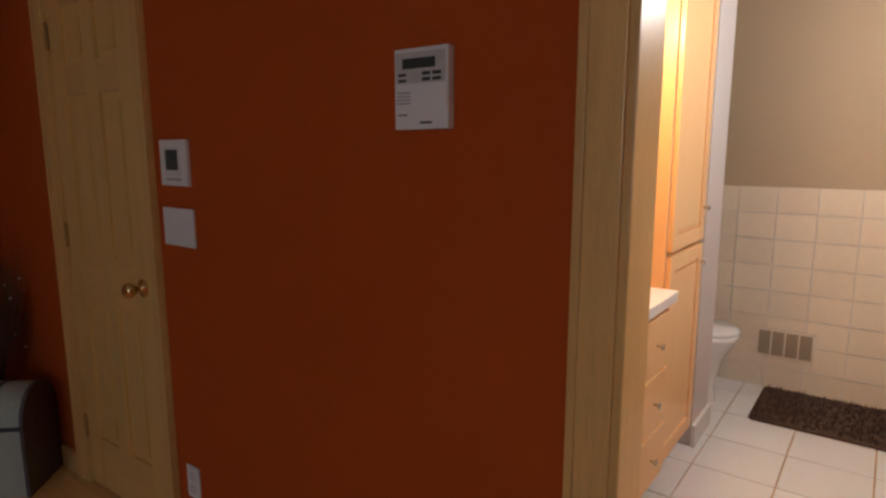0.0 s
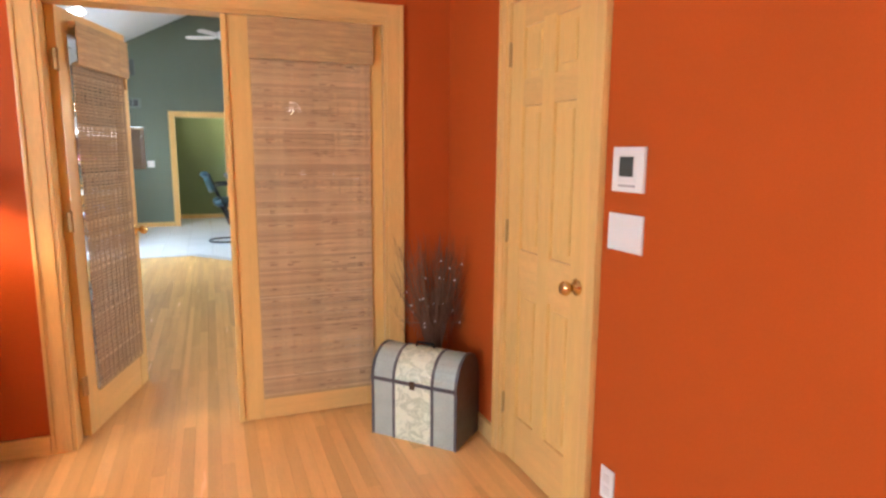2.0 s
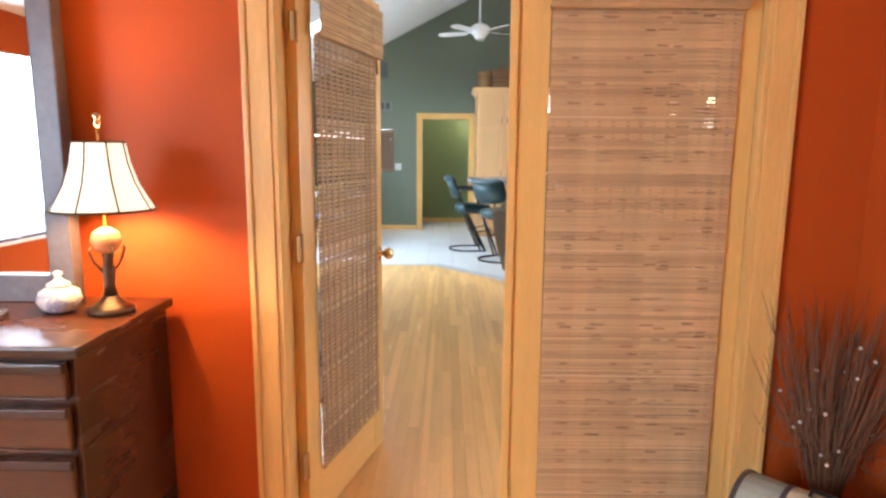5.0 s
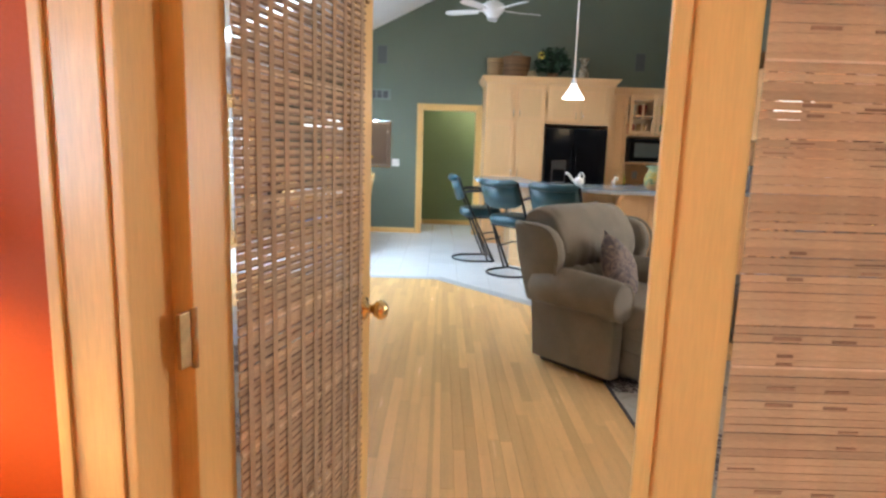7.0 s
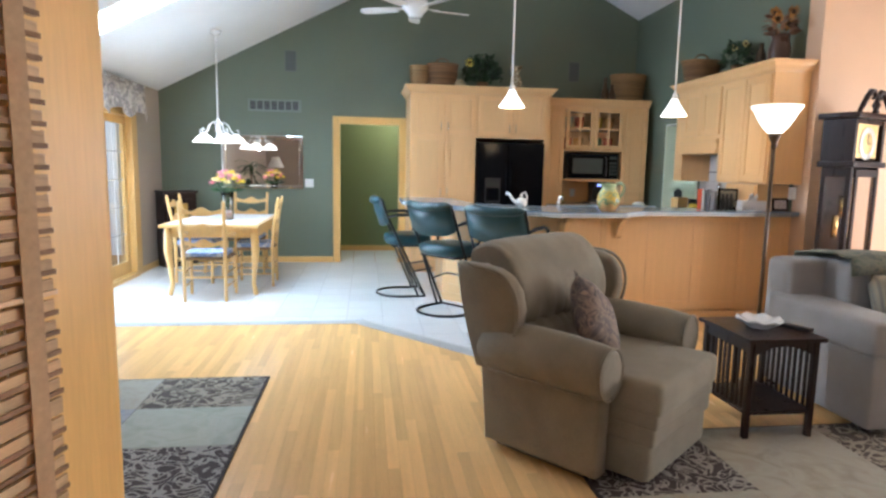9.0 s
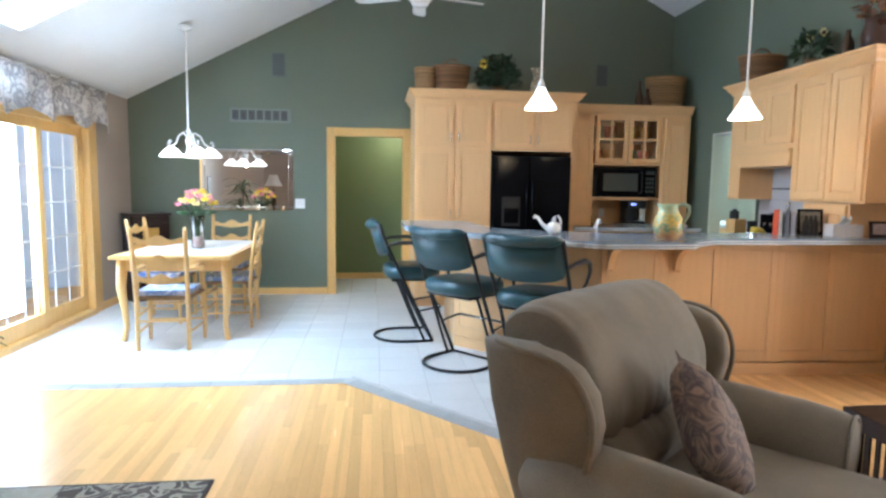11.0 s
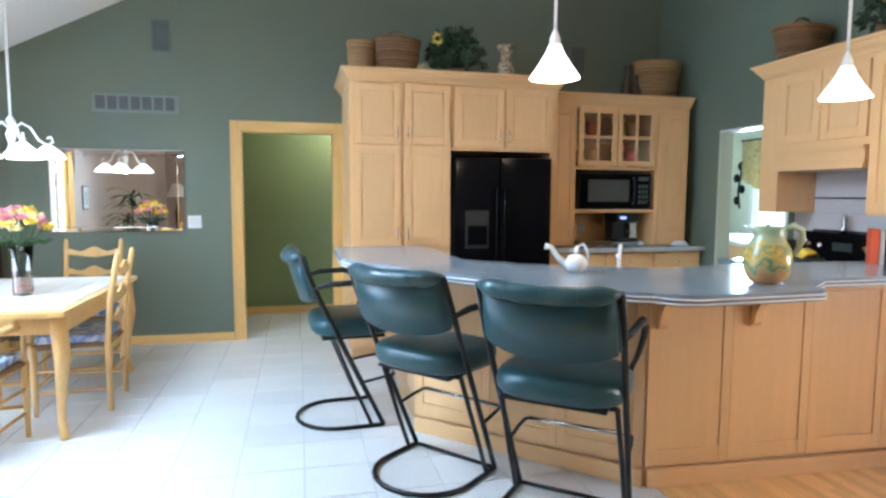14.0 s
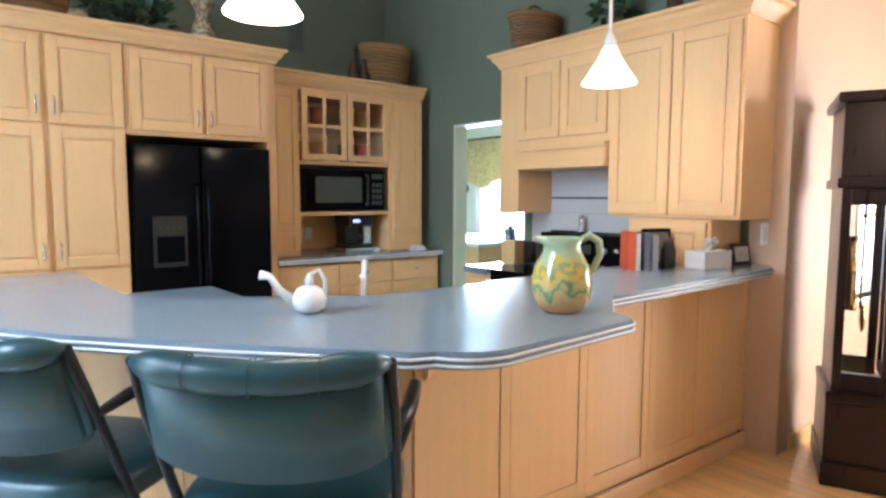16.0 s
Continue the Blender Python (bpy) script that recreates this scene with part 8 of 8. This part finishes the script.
# ---- rugs and floor plants ----
RUGM = [patterned("dark_scroll_pile", [(0.060, 0.045, 0.043), (0.34, 0.31, 0.27), (0.065, 0.048, 0.046), (0.065, 0.048, 0.046)], 9, 0.95, "swirl"),
        patterned("sage_pile", [(0.37, 0.38, 0.31), (0.42, 0.42, 0.35), (0.33, 0.35, 0.28)], 6, 0.95),
        patterned("grey_blue_pile", [(0.30, 0.31, 0.33), (0.37, 0.37, 0.38), (0.27, 0.28, 0.30)], 8, 0.95),
        patterned("taupe_leaf_pile", [(0.09, 0.07, 0.055), (0.33, 0.29, 0.22), (0.085, 0.065, 0.05), (0.30, 0.26, 0.20)], 7, 0.95, "swirl"),
        patterned("beige_pile", [(0.36, 0.32, 0.25), (0.40, 0.37, 0.30), (0.32, 0.29, 0.22)], 6, 0.95)]
def patch_rug(at, w, h, cols, seed, label, order=()):
    ob = thing("area_rug", label, "rug", at)
    part("backing", boxes((0, w, 0, h, 0, 0.008), bevel=0.003), material("rug_edge", (0.05, 0.04, 0.035), 0.95), ob)
    r = random.Random(seed)
    x = 0.015
    cw = (w - 0.03) / cols
    last = -1
    for c in range(cols):
        y = 0.015
        k = r.randrange(5) if c else 0
        todo = list(order[c]) if c < len(order) else []
        while y < h - 0.02:
            d = 0.5 if todo else r.choice((0.42, 0.5, 0.56))
            e = min(y + d, h - 0.015)
            if h - 0.015 - e < 0.15:
                e = h - 0.015
            if todo:
                k = todo.pop(0)
            part("patch", boxes((x + 0.002, x + cw - 0.002, y + 0.002, e - 0.002, 0.0075, 0.011), bevel=0.0015), RUGM[k % 5], ob)
            k += r.choice((1, 2))
            y = e
        x += cw
    return ob


patch_rug(pose(-1.03, 7.22, 0.001, 0, 0, 180), 1.95, 2.9, 3, 6, "patchwork area rug in sage, grey and brown scrolls", ((3, 1, 0, 4, 0, 1), (4, 2, 0, 1, 3, 2), (3, 0, 2, 0, 4, 1)))
patch_rug(pose(0.58, 3.55, 0.001), 2.9, 2.65, 4, 2, "patchwork area rug with dark scroll and beige panels", ((4, 1, 0, 4, 0), (1, 3, 1, 4, 4), (0, 4, 3, 1, 3), (4, 1, 0, 3, 0)))

plant = thing("potted_plant", "tall leafy corn plant in a dark green pot", "plant", pose(-2.80, 7.92, 0))
part("pot", lathe([(0.09, 0), (0.10, 0.01), (0.125, 0.25), (0.135, 0.26), (0.135, 0.29), (0.12, 0.29), (0.11, 0.26)], 24, cap=False), material("dark_green_pot", (0.02, 0.035, 0.03), 0.35), plant, smooth=True)
part("soil", lathe([(0.001, 0.24), (0.115, 0.24), (0.116, 0.23)], 20), SOIL, plant)
rc = random.Random(31)
rf.seed(31)
for sx, sy, hh in ((0.0, 0.0, 1.38), (0.03, -0.03, 0.7), (-0.04, 0.02, 1.05)):
    part("stalk", tube([(sx, sy, 0.23), (sx * 1.4, sy * 1.4, hh * 0.6), (sx * 1.8, sy * 1.8, hh)], [0.016, 0.013, 0.011], 8), TWIG, plant)
    for i in range(26):
        a = i * 2.4 + sx * 9
        z = hh - 0.22 + 0.24 * i / 26
        ln, el = rc.uniform(0.28, 0.42), rc.uniform(0.3, 1.1)
        bm = bmesh.new()
        rows = []
        for k in range(6):
            u = k / 5
            rad = ln * u
            zz = z + ln * (math.sin(el) * u - 0.75 * u * u)
            wd = 0.028 * math.sin(math.pi * min(0.97, 0.12 + 0.86 * u)) + 0.001
            cx, cy = sx * 1.6 + rad * math.cos(a), sy * 1.6 + rad * math.sin(a)
            rows.append([bm.verts.new((cx - wd * math.sin(a), cy + wd * math.cos(a), zz + 0.006)), bm.verts.new((cx, cy, zz)), bm.verts.new((cx + wd * math.sin(a), cy - wd * math.cos(a), zz + 0.006))])
        for r0, r1 in zip(rows, rows[1:]):
            for k in (0, 1):
                bm.faces.new((r0[k], r0[k + 1], r1[k + 1], r1[k])).smooth = True
        part("leaf", bm, LEAF, plant)
wp = thing("framed_picture", "small framed picture on the taupe wall", "picture", pose(-3.238, 8.66, 1.35, 0, 0, 90))
part("frame", boxes((-0.11, 0.11, -0.018, 0, -0.17, 0.17), bevel=0.004), PEWTER, wp)
part("mat_board", boxes((-0.09, 0.09, -0.021, -0.0185, -0.15, 0.15)), ENAMEL, wp)
part("print", boxes((-0.05, 0.05, -0.0225, -0.0212, -0.1, 0.1)), patterned("green_print", [(0.2, 0.26, 0.22), (0.4, 0.42, 0.38), (0.1, 0.14, 0.12)], 18, 0.6), wp)

# ---- lamp in the corner behind the open leaf, seen in the dining mirror ----
stb = thing("side_table", "small dark side table in the taupe corner", "table", pose(-2.86, 4.0, 0))
part("tabletop", boxes((-0.26, 0.26, -0.26, 0.26, 0.62, 0.65), bevel=0.006), MAHOG, stb)
for sx in (-0.22, 0.22):
    for sy in (-0.22, 0.22):
        part("leg", boxes((sx - 0.02, sx + 0.02, sy - 0.02, sy + 0.02, 0, 0.62), bevel=0.003), MAHOG, stb)
sl = thing("table_lamp", "dark table lamp with a pale bell shade", "lamp", pose(-2.86, 4.0, 0.651))
part("base", lathe([(0.08, 0), (0.08, 0.02), (0.03, 0.05), (0.05, 0.2), (0.06, 0.34), (0.025, 0.48), (0.012, 0.60)], 22), BRONZE, sl, smooth=True)
prof = [(0.22, 0.70), (0.18, 0.78), (0.13, 0.88), (0.10, 0.98)]
part("stem", tube([(0, 0, 0.58), (0, 0, 0.97)], 0.006), BRASS, sl)
part("spider", tube([(-0.10, 0, 0.97), (0.10, 0, 0.97)], 0.003), BRASS, sl)
part("shade", lathe(prof + [(r - 0.004, z) for r, z in reversed(prof)], 30, cap=False), material("pale_linen_shade", (0.78, 0.76, 0.70), 0.85), sl, "pale linen bell shade", smooth=True)

# ---- floors, piece by piece ----
def clip(poly, a, b):
    """What of a convex outline lies to the left of the line from a to b."""
    out = []
    side = lambda p: (b[0] - a[0]) * (p[1] - a[1]) - (b[1] - a[1]) * (p[0] - a[0])
    for i, p in enumerate(poly):
        q = poly[(i + 1) % len(poly)]
        sp, sq = side(p), side(q)
        if sp >= 0:
            out.append(p)
        if (sp > 0 > sq) or (sp < 0 < sq):
            k = sp / (sp - sq)
            out.append((p[0] + (q[0] - p[0]) * k, p[1] + (q[1] - p[1]) * k))
    return out


def area_of(poly):
    return abs(sum(p[0] * q[1] - q[0] * p[1] for p, q in zip(poly, poly[1:] + poly[:1]))) / 2


def piece(bm, poly, z0, z1, lip=0.0015):
    c = (sum(p[0] for p in poly) / len(poly), sum(p[1] for p in poly) / len(poly))
    inset = lambda p, d: (p[0] + (d if p[0] < c[0] else -d), p[1] + (d if p[1] < c[1] else -d))
    lo = [bm.verts.new((*p, z0)) for p in poly]
    mid = [bm.verts.new((*p, z1 - lip)) for p in poly]
    hi = [bm.verts.new((*inset(p, lip), z1)) for p in poly]
    n = len(poly)
    bm.faces.new(hi)
    for r0, r1 in ((lo, mid), (mid, hi)):
        for i in range(n):
            bm.faces.new((r0[i], r0[(i + 1) % n], r1[(i + 1) % n], r1[i]))


B0, B1, B2, B3 = (-0.45, 8.60), (0.75, 7.22), (1.42, 7.22), (1.42, 8.62)


def wood_cells(poly):
    """The parts of a board that are not tiled."""
    out = []
    west = clip(poly, (B0[0], -20), (B0[0], 20))
    if west:
        w = clip(west, (9, 8.60), (-9, 8.60))
        out.append(w)
    mid = clip(clip(poly, (B0[0], 20), (B0[0], -20)), (B1[0], -20), (B1[0], 20))
    if mid:
        out.append(clip(mid, B1, B0))
    near = clip(clip(poly, (B1[0], 20), (B1[0], -20)), (B2[0], -20), (B2[0], 20))
    if near:
        out.append(clip(near, (9, B1[1]), (-9, B1[1])))
    east = clip(poly, (B2[0], 20), (B2[0], -20))
    if east:
        out.append(clip(east, (9, 8.62), (-9, 8.62)))
    return [p for p in out if len(p) > 2 and area_of(p) > 0.0008]


wood = thing("floor_wood", "honey oak strip floor with satin finish", "floor", kind="structure")
rnd = random.Random(11)
rest, made = bmesh.new(), 0
PITCH = 0.0572
x = -4.19
while x < 6.03:
    y = -2.6 - rnd.uniform(0, 1.2)
    while y < 8.62:
        e = y + rnd.uniform(0.5, 1.6)
        a, b = max(y, -2.59), min(e, 8.62)
        y = e
        if b - a < 0.03 or (x > 0.985 and a < 3.2 and b < 3.25) or (x < -3.2 and b > 3.2 and a > 3.1):
            continue
        if x > 0.985 and a < 3.2:
            a = 3.2
        if x < -3.2 and b > 3.1:
            b = 3.1
        for p in wood_cells([(x + 0.00025, a + 0.0004), (x + PITCH - 0.00025, a + 0.0004), (x + PITCH - 0.00025, b - 0.0004), (x + 0.00025, b - 0.0004)]):
            cy = (a + b) / 2
            if -1.15 < x < 0.55 and 2.2 < cy < 8.62 and made < 300:
                bm = bmesh.new()
                piece(bm, p, -0.012, 0.0, 0.0003)
                part("board", bm, PLANKO, wood)
                made += 1
            else:
                piece(rest, p, -0.012, 0.0, 0.0003)
    x += PITCH
tagged(part("boards", rest, PLANK, wood), kind="stuff")

tiles = thing("floor_tile", "glossy white ceramic floor tiles with pale grout", "floor", kind="structure")
part("grout", prism([(-3.24, 8.60), B0, B1, B2, B3, (3.6, 8.62), (3.6, 12.2), (-3.24, 12.2)], -0.011, -0.004), GROUT, tiles)
BW, T, G = 0.115, 0.332, 0.0035
def border_run(a, b, step):
    d = Vector((b[0] - a[0], b[1] - a[1]))
    n = max(1, round(d.length / step))
    u = d.normalized()
    v = Vector((-u.y, u.x))
    for i in range(n):
        p, q = Vector(a) + d * (i / n) + u * 0.002, Vector(a) + d * ((i + 1) / n) - u * 0.002
        bm = bmesh.new()
        piece(bm, [tuple(p), tuple(q), tuple(q + v * (BW - 0.004)), tuple(p + v * (BW - 0.004))], -0.01, 0.001)
        part("border_tile", bm, BORDER, tiles)


border_run((-3.24, 8.60), (-0.50, 8.60), 0.3)
border_run((-0.50, 8.60), (0.70, 7.22), 0.3)
border_run((0.75, 7.222), (1.42, 7.222), 0.3)
k = BW + 0.002
y = 7.22
while y < 12.19:
    x = -3.238
    while x < 3.598:
        poly = [(x + G, y + G), (x + T - G, y + G), (x + T - G, y + T - G), (x + G, y + T - G)]
        poly = clip(poly, (9, 12.198), (-9, 12.198))
        poly = clip(poly, (3.598, -20), (3.598, 20)) if poly else poly
        out = []
        if poly:
            left = clip(clip(poly, (-0.45, -20), (-0.45, 20)), (-9, 8.60 + k), (9, 8.60 + k))
            right = clip(poly, (-0.45, 20), (-0.45, -20))
            if right:
                nx, ny = (B1[1] - B0[1]), -(B1[0] - B0[0])
                ln = math.hypot(nx, ny)
                ox, oy = -nx / ln * k, -ny / ln * k
                right = clip(right, (B0[0] + ox, B0[1] + oy), (B1[0] + ox, B1[1] + oy))
                right = clip(right, (-9, B1[1] + k), (9, B1[1] + k)) if right else right
                if right and y < 8.62:
                    right = clip(right, (B2[0], -20), (B2[0], 20))
            out = [p for p in (left, right) if p and len(p) > 2 and area_of(p) > 0.003]
        if len(out) == 2 and abs(x + T / 2 + 0.45) < T and area_of(out[0]) + area_of(out[1]) > 0.1 and y > 8.75:
            out = [poly]
        for p in out:
            bm = bmesh.new()
            piece(bm, p, -0.01, 0.0)
            part("tile", bm, TILE, tiles)
        x += T
    y += T
more = bmesh.new()
for i in range(8):
    for j in range(4):
        piece(more, [(-1.6 + i * T + G, 12.2 + j * T + G), (-1.6 + (i + 1) * T - G, 12.2 + j * T + G), (-1.6 + (i + 1) * T - G, 12.2 + (j + 1) * T - G), (-1.6 + i * T + G, 12.2 + (j + 1) * T - G)], -0.01, 0.0)
for i in range(7):
    for j in range(12):
        piece(more, [(3.6 + i * T + G, 9.4 + j * T + G), (3.6 + (i + 1) * T - G, 9.4 + j * T + G), (3.6 + (i + 1) * T - G, 9.4 + (j + 1) * T - G), (3.6 + i * T + G, 9.4 + (j + 1) * T - G)], -0.01, 0.0)
for i in range(9):
    for j in range(8):
        piece(more, [(1.0 + i * T + G, -1.7 + j * T + G), (1.0 + (i + 1) * T - G, -1.7 + j * T + G), (1.0 + (i + 1) * T - G, -1.7 + (j + 1) * T - G), (1.0 + i * T + G, -1.7 + (j + 1) * T - G)], -0.01, 0.0)
tagged(part("side_room_tiles", more, TILEI, tiles), kind="stuff")

wains = thing("wall_bath_tiles", "glossy cream wall tiles up to chest height", "wall tiles", kind="structure")
part("grout", boxes((3.852, 3.858, -1.6, 0.78, 0, 1.17)), GROUT, wains)
tile_me = mesh_of("tile", boxes((-0.006, 0.0, 0.002, 0.198, 0.002, 0.148), bevel=0.0015), BATHT)
for i in range(12):
    for j in range(8):
        ob = new("tile", tile_me)
        ob.parent, ob.location = wains, (3.852, -1.6 + i * 0.2, -0.02 + j * 0.15)
